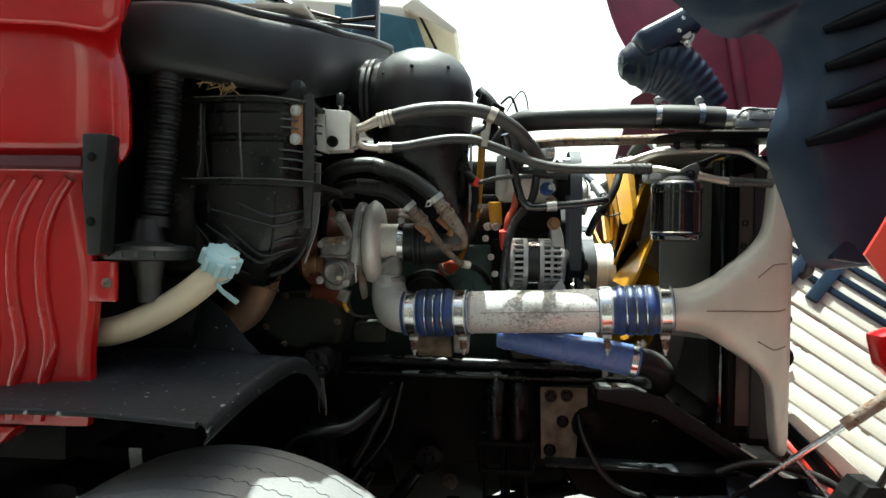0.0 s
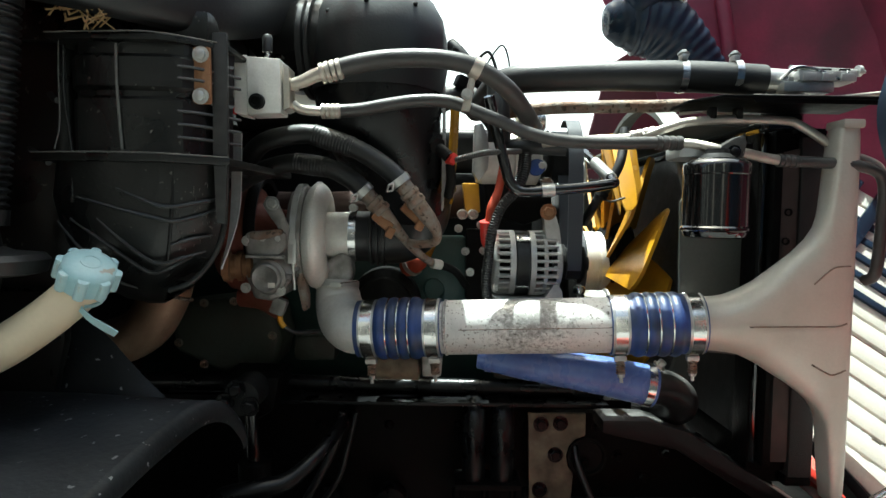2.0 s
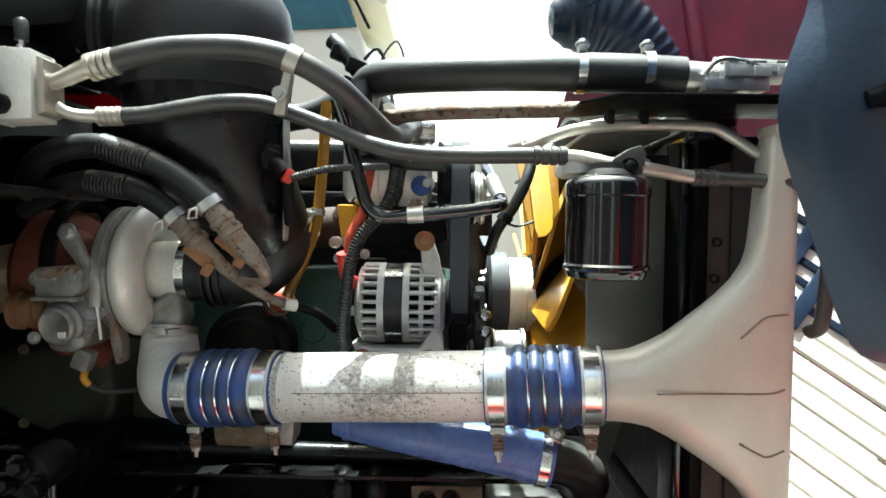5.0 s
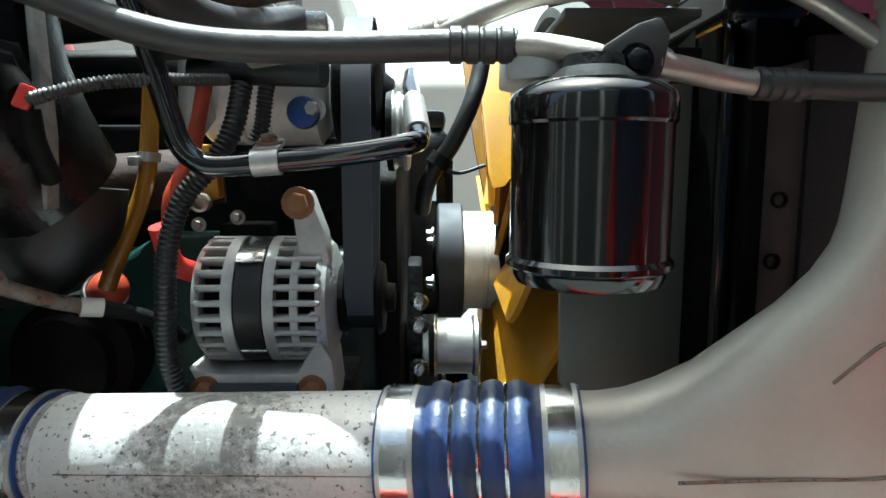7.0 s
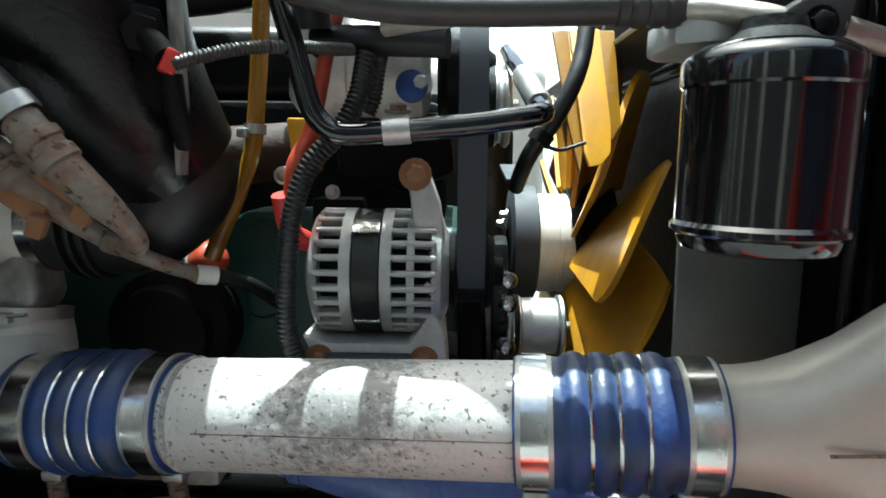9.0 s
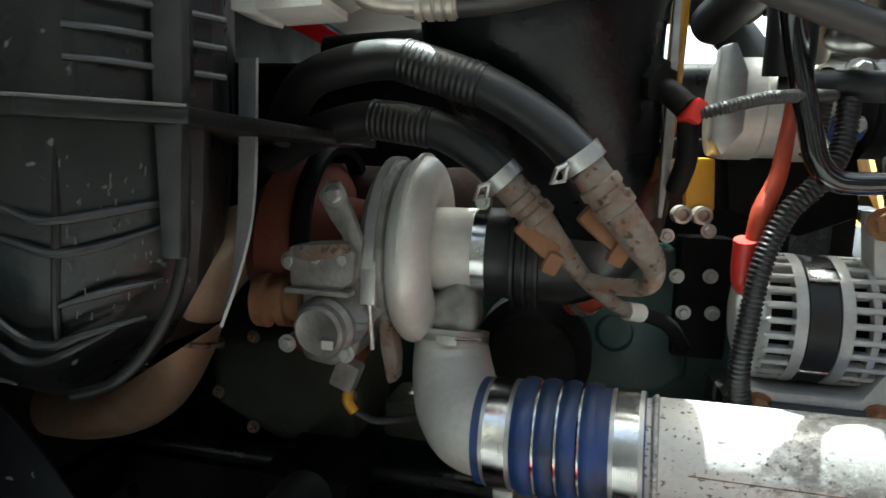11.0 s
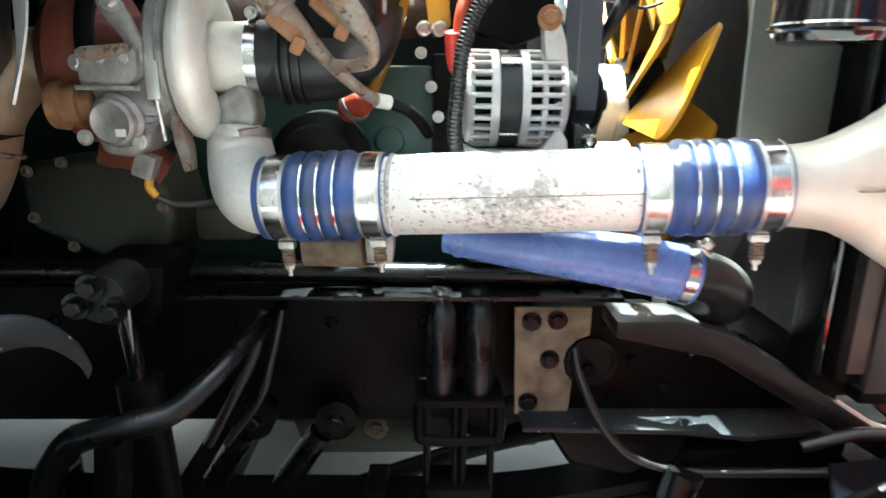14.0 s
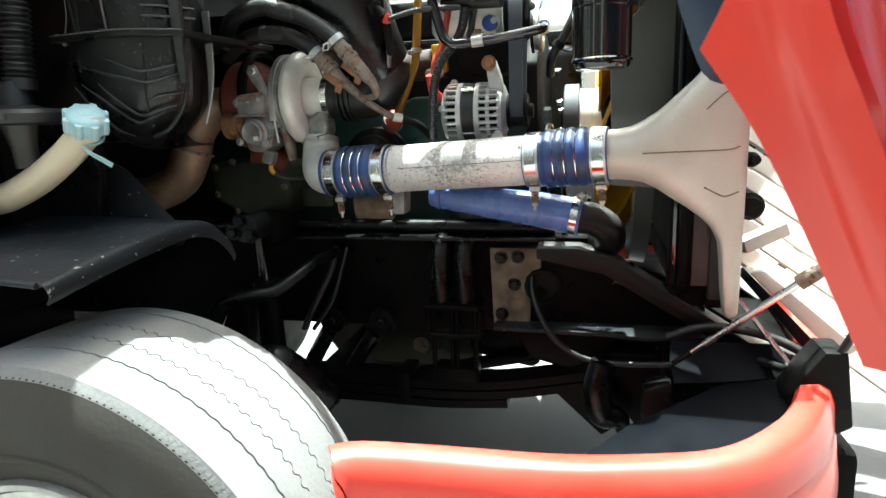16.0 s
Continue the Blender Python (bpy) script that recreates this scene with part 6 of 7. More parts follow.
    part("hose", tube([(0.60, 1.99, 1.74), (0.592, 1.97, 1.69), (0.579, 1.955, 1.648), (0.556, 1.955, 1.60), (0.536, 1.96, 1.572), (0.522, 1.97, 1.545), (0.515, 2.02, 1.51)], 0.0115, 14), "rubber", bh)
    part("clip", lathe((0.540, 1.958, 1.578), (0.55, 0, 0.8), [(-0.008, 0.012), (-0.008, 0.0155), (0.008, 0.0155), (0.008, 0.012)], 18, hollow=True), "dark", bh)
    part("thin_wire", tube([(0.54, 1.955, 1.57), (0.565, 1.96, 1.562), (0.60, 1.97, 1.572)], 0.0025, 8), "rubber", bh)
    tb = thing("belt_tensioner", (0.48, 1.95, 1.3), "dark cast tensioner arm with bright bolts", "tensioner")
    part("arm", prism([(2.08, 1.25), (2.12, 1.25), (2.14, 1.37), (2.12, 1.43), (2.08, 1.42), (2.05, 1.30)], "x", 0.490, 0.512, 0.006), "dark", tb)
    for y, z in ((2.06, 1.372), (2.045, 1.34), (2.06, 1.27)):
        part("bolt", lathe((0.505, y - 0.01, z), (0.4, -1, 0), [(0, 0.012), (0.02, 0.012), (0.022, 0.008)], 12), "steel", tb)
    for y0, z0, y1, z1 in ((2.06, 1.27, 2.24, 1.16), (2.06, 1.52, 2.22, 1.54)):
        sb = thing("fan_belt", (0.53, (y0 + y1) / 2, min(z0, z1)), "dark rubber belt run by the fan", "belt", "fan belts")
        part("run", sheet([[(x, y0, z0), (x, (y0 + y1) / 2, (z0 + z1) / 2), (x, y1, z1)] for x in (0.505, 0.535)], 0.005), "belt", sb)
    # fan
    f = thing("cooling_fan", (0.62, MID, 1.0), "yellow plastic radiator fan with curved blades", "fan")
    part("hub", lathe((0.645, MID, 1.40), (1, 0, 0), [(0, 0.05), (0.0, 0.09), (0.02, 0.112), (0.08, 0.112), (0.095, 0.06), (0.10, 0)], 40), "dark", f)
    for kk in range(11):
        an = 2 * math.pi * kk / 11 + radians(5)
        rows = []
        for r in (0.10, 0.17, 0.24, 0.31, 0.375):
            half, lean = 0.065 + 0.06 * (r - 0.10) / 0.27, 0.052
            row = []
            for s in (-1, -0.8, -0.5, -0.2, 0.2, 0.5, 0.8, 1):
                rr = r - 0.05 * (r / 0.375) ** 4 * abs(s) ** 3  # rounded tip corners
                ra = an + (s * half + 0.02 * (r / 0.4) ** 2) / r
                row.append((0.692 - s * lean - 0.014 * (1 - s * s), MID + rr * math.cos(ra), 1.40 + rr * math.sin(ra)))
            rows.append(row)
        part("blade", sheet(smooth_rows(rows, 2, 2), 0.009), "yellow", f, sharp=60)
    ys = thing("yellow_support_strip", (0.60, 2.1, 1.5), "flat yellow vertical strip behind the fan shroud", "strip")
    for nm, mat, poly, y0 in (("strip", "yellow", [(0.598, 1.745), (0.643, 1.745), (0.648, 1.60), (0.645, 1.56), (0.630, 1.543), (0.614, 1.54), (0.608, 1.56)], 1.99), ("side_return", "amber", [(0.574, 1.745), (0.5975, 1.745), (0.6075, 1.56), (0.602, 1.53), (0.590, 1.60)], 2.0), ("far_return", "amber", [(0.6435, 1.745), (0.668, 1.745), (0.665, 1.60), (0.6485, 1.575)], 2.0)):
        sb = prism(poly, "y", y0, y0 + 0.014, 0.002)
        for v in sb.verts:
            v.co.y += 0.55 * (v.co.z - 1.52)  # leans back at the top
        part(nm, sb, mat, ys)


build_front_drive()


# ---- lines and hoses over the engine ----
def crimp(at, axis, r, L, mat, parent):
    p = [(0, r * 0.9)]
    for k in range(4):
        a = k * L / 4
        p += [(a + L * 0.02, r), (a + L * 0.17, r), (a + L * 0.2, r * 0.86), (a + L * 0.23, r * 0.86)]
    part("crimp", lathe(at, axis, p + [(L, r * 0.8)], 18), mat, parent, "crimped metal ferrule")


def build_lines():
    u = thing("upper_refrigerant_hose", (0.1, 1.57, 1.7), "thick grey refrigerant hose arching over the engine", "hose")
    pts = [(-0.045, 1.568, 1.768), (0.02, 1.568, 1.785), (0.08, 1.568, 1.792), (0.15, 1.57, 1.792), (0.21, 1.578, 1.780), (0.265, 1.60, 1.752), (0.305, 1.64, 1.718), (0.33, 1.70, 1.70), (0.345, 1.78, 1.71), (0.35, 1.88, 1.735), (0.36, 1.95, 1.755)]
    part("hose", tube(pts, 0.0165, 20), "hose_grey", u)
    part("pipe_end", tube([(-0.116, 1.57, 1.742), (-0.095, 1.568, 1.748), (-0.07, 1.568, 1.760), (-0.045, 1.568, 1.768)], [0.010, 0.011, 0.0125, 0.013], 14), "bare", u)
    crimp((-0.062, 1.568, 1.7625), (0.95, 0, 0.26), 0.0185, 0.04, "bare", u)
    l = thing("lower_refrigerant_line", (0.3, 1.6, 1.65), "slim grey refrigerant line running to the filter bracket", "refrigerant line")
    pts = [(-0.05, 1.598, 1.703), (0.0, 1.60, 1.707), (0.055, 1.602, 1.718), (0.11, 1.602, 1.726), (0.165, 1.604, 1.725), (0.21, 1.606, 1.71), (0.26, 1.61, 1.692), (0.31, 1.613, 1.673), (0.37, 1.615, 1.661), (0.45, 1.615, 1.658), (0.545, 1.615, 1.660)]
    part("hose", tube(pts, 0.0118, 18), "hose_grey", l)
    part("pipe_end", tube([(-0.114, 1.58, 1.712), (-0.10, 1.585, 1.704), (-0.08, 1.592, 1.702), (-0.05, 1.598, 1.703)], 0.0085, 14), "bare", l)
    crimp((-0.065, 1.596, 1.7025), (1, 0, 0.02), 0.0135, 0.035, "bare", l)
    crimp((0.545, 1.615, 1.660), (1, 0, 0), 0.0138, 0.05, "hose_grey", l)
    part("front_pipe", tube([(0.59, 1.615, 1.660), (0.612, 1.602, 1.657), (0.64, 1.584, 1.648), (0.658, 1.585, 1.643)], 0.009, 14), "bare", l)
    r = thing("front_refrigerant_line", (0.8, 1.62, 1.4), "dark refrigerant line from the filter bracket to the condenser", "refrigerant line")
    part("pipe", tube([(0.684, 1.582, 1.642), (0.715, 1.60, 1.640), (0.75, 1.615, 1.636), (0.785, 1.62, 1.632)], 0.0095, 14), "bare", r)
    crimp((0.775, 1.62, 1.633), (1, 0, -0.05), 0.0125, 0.04, "hose_grey", r)
    part("hose", tube([(0.80, 1.62, 1.632), (0.85, 1.618, 1.630), (0.90, 1.605, 1.626), (0.945, 1.60, 1.615), (0.962, 1.60, 1.59), (0.966, 1.605, 1.53), (0.962, 1.61, 1.43), (0.955, 1.63, 1.41)], 0.0105, 14), "hose_grey", r)
    s = thing("high_pressure_line", (0.7, 1.66, 1.65), "thin metal air-conditioning line above the filter", "refrigerant line")
    part("line", tube([(0.36, 1.75, 1.672), (0.45, 1.70, 1.675), (0.53, 1.665, 1.677), (0.575, 1.655, 1.692), (0.62, 1.65, 1.705), (0.70, 1.65, 1.711), (0.80, 1.65, 1.711), (0.835, 1.648, 1.70), (0.90, 1.635, 1.655), (0.96, 1.625, 1.63), (0.985, 1.63, 1.60)], 0.0085, 12), "bare", s)
    crimp((0.515, 1.67, 1.677), (0.9, -0.15, 0.2), 0.0115, 0.05, "bare", s)
    for x in (0.662, 0.712):
        part("clip", block((x, 1.65, 1.722), (0.012, 0.022, 0.022), 0.003), "dark", s)
    # clip that ties both hoses
    c = thing("hose_tie_clip", (0.195, 1.58, 1.7), "metal P-clip tying two refrigerant lines together", "clip")
    part("loop", lathe((0.21, 1.579, 1.780), (0.9, 0.15, -0.4), [(-0.009, 0.0175), (-0.009, 0.0195), (0.009, 0.0195), (0.009, 0.0175)], 24, hollow=True), "bare", c)
    part("stem", prism([(0.198, 1.765), (0.210, 1.765), (0.200, 1.705), (0.184, 1.705)], "y", 1.575, 1.590, 0.003), "bare", c)
    part("bolt", lathe((0.194, 1.575, 1.733), (0, -1, 0), [(0, 0.010), (0.006, 0.010), (0.006, 0.006), (0.012, 0.006)], 14), "zinc", c)
    # U-shaped oil line
    o = thing("u_shaped_oil_pipe", (0.4, 1.75, 1.57), "gloss black U-shaped metal pipe with clip and bolt", "pipe")
    part("pipe", tube([(0.245, 1.72, 1.76), (0.258, 1.735, 1.715), (0.270, 1.74, 1.67), (0.284, 1.74, 1.618), (0.292, 1.74, 1.593), (0.306, 1.741, 1.577), (0.328, 1.742, 1.572), (0.39, 1.745, 1.577), (0.45, 1.75, 1.583), (0.495, 1.755, 1.590), (0.512, 1.762, 1.594), (0.517, 1.785, 1.600), (0.512, 1.85, 1.628), (0.503, 1.95, 1.668), (0.50, 2.05, 1.70)], 0.0112, 16), "gloss", o)
    part("union", tube([(0.5165, 1.80, 1.606), (0.508, 1.90, 1.648)], 0.0135, 14), "zinc", o)
    part("clip", lathe((0.372, 1.744, 1.5755), (1, 0.02, 0.08), [(-0.013, 0.011), (-0.013, 0.0135), (0.013, 0.0135), (0.013, 0.011)], 20, hollow=True), "zinc", o)
    part("clip_tab", block((0.372, 1.757, 1.592), (0.026, 0.03, 0.006), 0.002, (20, 0, 0)), "zinc", o)
    part("clip_bolt", bolt((0.372, 1.757, 1.594), (0, -0.2, 1), 0.009, 0.008), "rusty_grey", o)
    # upper radiator hose
    h = thing("upper_radiator_hose", (0.55, 1.76, 1.77), "thick black radiator hose with two worm clamps", "hose")
    part("hose", tube([(0.24, 2.05, 1.79), (0.26, 1.95, 1.803), (0.275, 1.86, 1.81), (0.31, 1.80, 1.811), (0.38, 1.77, 1.811), (0.50, 1.755, 1.812), (0.62, 1.745, 1.812), (0.72, 1.735, 1.808), (0.80, 1.73, 1.803)], [0.030] * 6 + [0.0315, 0.0315, 0.0315], 24), "rubber", h)
    for x in (0.638, 0.742):
        wc = part("worm_clamp", lathe((x, 1.743 - 0.1 * (x - 0.638), 1.811), (1, -0.05, -0.04), [(-0.007, 0.031), (-0.007, 0.0335), (0.007, 0.0335), (0.007, 0.031)], 30, hollow=True), "steel", h, "steel worm clamp")
        part("clamp_screw", block((x, 1.735, 1.848), (0.014, 0.022, 0.012), 0.004), "zinc", wc)
        part("screw_head", bolt((x, 1.735, 1.853), (0.1, 0.2, 1), 0.008, 0.008), "zinc", wc)
    tp = thing("radiator_tie_plate", (0.86, 1.67, 1.74), "black radiator tie plate above the cooler tank", "bracket")
    part("plate", prism([(0.62, 1.66), (0.66, 1.60), (0.955, 1.59), (0.97, 1.75), (0.62, 1.75)], "z", 1.742, 1.748, 0.002), "frame", tp)
    part("edge", prism([(0.71, 1.748), (0.955, 1.748), (0.95, 1.734), (0.72, 1.734)], "y", 1.598, 1.602, 0.001), "frame", tp)
    n = thing("radiator_neck", (0.86, 1.73, 1.77), "bright metal radiator neck and latch above the core", "radiator neck")
    part("neck", tube([(0.79, 1.73, 1.803), (0.85, 1.73, 1.80)], 0.026, 20), "zinc", n)
    part("bracket", block((0.87, 1.72, 1.785), (0.10, 0.06, 0.02), 0.004), "zinc", n)
    part("latch_body", block((0.905, 1.715, 1.806), (0.115, 0.055, 0.022), 0.004), "alt", n)
    for k in range(3):
        part("latch_slot", block((0.868 + 0.037 * k, 1.712, 1.819), (0.022, 0.036, 0.006), 0.002), "dark", n)
        part("latch_tooth", block((0.868 + 0.037 * k, 1.687, 1.803), (0.026, 0.008, 0.016), 0.002), "alt", n)
    part("cross_pin", tube([(0.835, 1.70, 1.824), (0.985, 1.70, 1.818)], 0.004, 8), "zinc", n)
    part("pin_head", lathe((0.972, 1.70, 1.819), (1, 0, 0), [(-0.003, 0.004), (-0.003, 0.011), (0.004, 0.011), (0.005, 0.004)], 12), "zinc", n)
    for k in range(4):
        part("stud", lathe((0.835 + k * 0.025, 1.71, 1.795), (0, 0, 1), [(0, 0.007), (0.012, 0.007), (0.014, 0.004)], 8), "steel", n)
    part("loop", tube([(0.82, 1.70, 1.80), (0.84, 1.69, 1.82), (0.88, 1.69, 1.818), (0.93, 1.69, 1.80), (0.945, 1.69, 1.815)], 0.004, 8), "steel", n)
    part("flat_bar", block((0.86, 1.70, 1.765), (0.2, 0.03, 0.006), 0.002), "bare", n)
    p = thing("rusty_coolant_tube", (0.55, 1.8, 1.74), "long rust-stained metal coolant tube across the engine", "pipe")
    part("tube", tube([(0.30, 1.86, 1.752), (0.38, 1.81, 1.754), (0.48, 1.80, 1.757), (0.60, 1.80, 1.761), (0.69, 1.795, 1.763), (0.74, 1.79, 1.752), (0.78, 1.78, 1.74)], 0.0135, 16), "rusty_grey", p)
    part("upper_line", tube([(0.64, 1.75, 1.738), (0.72, 1.73, 1.748), (0.80, 1.715, 1.758), (0.92, 1.70, 1.765), (1.02, 1.69, 1.775)], 0.005, 10), "bare", p)
    t = thing("thermostat_riser", (0.27, 1.86, 1.7), "black riser hose behind the refrigerant lines", "hose")
    part("hose", tube([(0.27, 1.80, 1.80), (0.272, 1.79, 1.74), (0.275, 1.80, 1.68)], 0.024, 16), "rubber", t)
    part("cross_tube", tube([(0.275, 1.83, 1.672), (0.32, 1.82, 1.673), (0.42, 1.80, 1.668)], 0.016, 14), "rubber", t)
    # filter and its bracket
    FX, FY, FZ = 0.6435, 1.58, 1.486
    f = thing("coolant_filter", (FX, FY, FZ), "gloss black spin-on coolant filter canister", "filter")
    part("can", lathe((FX, FY, FZ), (0, 0, 1), [(0, 0.0), (0.001, 0.042), (0.004, 0.051), (0.009, 0.0535), (0.013, 0.0542), (0.016, 0.0585), (0.020, 0.0585), (0.023, 0.0556), (0.113, 0.0556), (0.115, 0.0575), (0.130, 0.0575), (0.134, 0.056), (0.141, 0.047), (0.143, 0.038)], 56), "gloss", f)
    part("head", lathe((FX, FY, FZ + 0.14), (0, 0, 1), [(0, 0.034), (0.006, 0.03), (0.012, 0.022), (0.02, 0.02)], 24), "dark", f)
    part("bracket", prism([(0.640, 1.643), (0.650, 1.653), (0.672, 1.667), (0.688, 1.672), (0.695, 1.660), (0.690, 1.632), (0.655, 1.628)], "y", 1.574, 1.60, 0.004), "hose_grey", f)
    part("bracket_bolt", bolt((0.671, 1.574, 1.642), (0, -1, 0), 0.008, 0.007), "satin", f)
    part("head_casting", prism([(0.588, 1.612), (0.612, 1.598), (0.70, 1.598), (0.715, 1.62), (0.712, 1.70), (0.60, 1.70), (0.588, 1.68)], "z", 1.634, 1.658, 0.005), "alt", f, "pale cast filter head")
    part("stay", block((0.70, 1.71, 1.66), (0.14, 0.02, 0.03), 0.004), "dark", f)
    # oil dipstick, cables
    d = thing("dipstick_tube", (0.15, 1.92, 1.45), "amber plastic dipstick tube with clamp", "tube")
    part("tube", tube([(0.185, 1.95, 1.80), (0.182, 1.94, 1.70), (0.176, 1.93, 1.60), (0.170, 1.925, 1.55), (0.150, 1.915, 1.49), (0.135, 1.91, 1.455), (0.12, 1.91, 1.42)], 0.011, 14), "amber", d)
    part("clamp", lathe((0.175, 1.929, 1.583), (0.05, 0.05, 1), [(-0.006, 0.011), (-0.006, 0.014), (0.006, 0.014), (0.006, 0.011)], 16, hollow=True), "zinc", d)
    part("clamp_ear", block((0.164, 1.914, 1.578), (0.014, 0.012, 0.012), 0.003), "zinc", d)
    g = thing("yellow_bracket", (0.21, 1.98, 1.52), "yellow bracket with small pipe stubs on the block", "bracket")
    part("plate", prism([(0.205, 1.60), (0.245, 1.60), (0.25, 1.53), (0.215, 1.52)], "y", 1.96, 1.985, 0.005), "yellow", g)
    for x in (0.205, 0.23):
        part("stub", lathe((x, 1.955, 1.525), (0.1, -1, 0), [(0, 0.012), (0.02, 0.012), (0.021, 0.008), (0.01, 0.007)], 16), "bare", g)
    w = thing("orange_power_cable", (0.26, 1.78, 1.46), "orange battery cable with red boot beside the alternator", "cable")
    part("cable", tube([(0.300, 1.85, 1.72), (0.290, 1.82, 1.66), (0.284, 1.81, 1.62), (0.276, 1.80, 1.575), (0.262, 1.79, 1.54), (0.256, 1.79, 1.50)], [0.008, 0.008, 0.008, 0.009, 0.0105, 0.009], 14), "orange", w)
    part("boot", tube([(0.248, 1.785, 1.51), (0.252, 1.80, 1.47), (0.262, 1.825, 1.455)], 0.012, 12), "red_clip", w)
    v = thing("conduit_loom", (0.25, 1.78, 1.32), "black corrugated wiring conduit beside the alternator", "conduit")
    part("conduit", tube([(0.335, 1.80, 1.655), (0.328, 1.785, 1.61), (0.310, 1.775, 1.575), (0.280, 1.77, 1.54), (0.262, 1.768, 1.49), (0.255, 1.77, 1.43), (0.252, 1.775, 1.37), (0.262, 1.785, 1.32)], 0.0105, 14, 6, wave=(0.0055, 0.001)), "rubber", v, sharp=70)
    part("branch", tube([(0.345, 1.90, 1.70), (0.338, 1.88, 1.66), (0.333, 1.875, 1.62), (0.325, 1.875, 1.60)], 0.009, 12, 6, wave=(0.005, 0.001)), "rubber", v, sharp=70)
    # lower radiator hose and the tube on the frame
    b = thing("lower_radiator_hose", (0.45, 1.7, 1.15), "lilac-blue silicone coolant hose with worm clamp and black elbow", "hose")
    part("sleeve", tube([(0.243, 1.795, 1.222), (0.323, 1.775, 1.211), (0.424, 1.76, 1.200), (0.505, 1.75, 1.190), (0.604, 1.742, 1.172)], [0.030, 0.033, 0.038, 0.041, 0.0425], 24), "blue_hose", b)
    lc = part("clamp", lathe((0.590, 1.743, 1.175), (0.97, -0.08, -0.17), [(-0.008, 0.0425), (-0.008, 0.0452), (0.008, 0.0452), (0.008, 0.0425)], 30, hollow=True), "steel", b)
    part("clamp_screw", bolt((0.605, 1.722, 1.219), (0.5, -0.3, 0.8), 0.009, 0.014), "zinc", lc)
    part("rear_clamp", lathe((0.265, 1.789, 1.219), (0.95, -0.2, -0.1), [(-0.007, 0.030), (-0.007, 0.0335), (0.007, 0.0335), (0.007, 0.030)], 26, hollow=True), "blue_hose", b)
    part("elbow", tube([(0.60, 1.742, 1.173), (0.63, 1.742, 1.168), (0.655, 1.748, 1.152), (0.669, 1.768, 1.128), (0.668, 1.81, 1.105), (0.655, 1.87, 1.09)], 0.0375, 22), "dusty_sunlit_black", b)
    t = thing("frame_air_tube", (0.25, 1.9, 1.09), "gloss black tube with pale ring lying on the frame rail", "tube")
    part("tube", tube([(-0.6, 1.93, 1.122), (0.0, 1.915, 1.121), (0.45, 1.895, 1.121), (0.57, 1.89, 1.120)], 0.019, 16), "satin", t)
    part("ring", lathe((0.545, 1.891, 1.120), (1, 0, 0), [(-0.008, 0.019), (-0.008, 0.0215), (0.008, 0.0215), (0.008, 0.019)], 22, hollow=True), "slat", t)
    part("rail_strip", block((0.14, 1.875, 1.098), (0.80, 0.07, 0.008), 0.002), "satin", t)
    k = thing("frame_cable", (0.6, 1.88, 0.85), "thin black cable looping along the spring hanger", "cable")
    part("cable", tube([(0.475, 1.89, 0.99), (0.482, 1.86, 0.945), (0.514, 1.83, 0.876), (0.57, 1.82, 0.817), (0.662, 1.81, 0.792), (0.83, 1.78, 0.81), (0.955, 1.70, 0.865), (1.03, 1.60, 0.885), (1.08, 1.55, 0.93), (1.11, 1.52, 1.02), (1.13, 1.48, 1.10), (1.22, 1.42, 1.16)], 0.008, 12), "rubber", k)
    g = thing("air_hoses", (-0.05, 1.86, 0.9), "pair of thin black air hoses beside the shock absorber", "hose")
    for dx in (0, 0.03):
        part("hose", tube([(-0.06 + dx, 1.86, 1.07), (-0.075 + dx, 1.84, 1.0), (-0.11 + dx * 1.5, 1.82, 0.93), (-0.16 + dx, 1.82, 0.84)], 0.009 - dx * 0.1, 10), "rubber", g)


build_lines()


# ---- bumper and hood ----
def build_front():
    b = thing("front_bumper", (0.9, MID, 0.3), "red painted wrap-around front bumper in sun", "bumper")
    half = [(0.232, 1.128), (0.27, 1.145), (0.41, 1.153), (0.57, 1.158), (0.70, 1.178), (0.85, 1.225), (0.957, 1.325), (1.035, 1.45), (1.10, 1.64), (1.15, 1.86), (1.18, 2.1)]
    line = [V((*p, 0)) for p in half] + [V((1.19, MID, 0))] + [V((p[0], 2 * MID - p[1], 0)) for p in half[::-1]]
    line = curve_points(line, 4)[0]
    sec = [(-0.045, 0.815), (-0.050, 0.835), (-0.042, 0.848), (-0.012, 0.852), (0.006, 0.842), (0.016, 0.815), (0.020, 0.77), (0.012, 0.765), (0.022, 0.755), (0.034, 0.66), (0.030, 0.52), (0.010, 0.40), (-0.03, 0.36)]
    rows = []
    for i, p in enumerate(line):
        d = (line[min(i + 1, len(line) - 1)] - line[max(i - 1, 0)]).normalized()
        o = V((d.y, -d.x, 0))
        f = min(1.0, 0.35 + i * 0.22, 0.35 + (len(line) - 1 - i) * 0.22)
        rows.append([p + o * s + V((0, 0, 0.885 + (z - 0.85) * (f if z < 0.84 else 1))) for s, z in sec])
    part("shell", sheet(rows, 0.006), "hood_red", b, sharp=50)
    part("valance", prism([(0.95, 1.80), (1.12, 1.74), (1.15, MID), (1.12, 2 * MID - 1.74), (0.95, 2 * MID - 1.80)], "z", 0.795, 0.81, 0.004), "frame", b, "black panel between bumper and cooler")
    part("inner_step", prism([(0.57, 1.20), (0.70, 1.222), (0.84, 1.268), (0.94, 1.355), (1.01, 1.48), (1.06, 1.66), (0.96, 1.68), (0.84, 1.55), (0.70, 1.40)], "z", 0.825, 0.84, 0.004), "shelf", b, "black plastic shelf inside the bumper corner")
    for x, y in ((0.68, 1.25), (0.74, 1.27), (0.92, 1.38)):
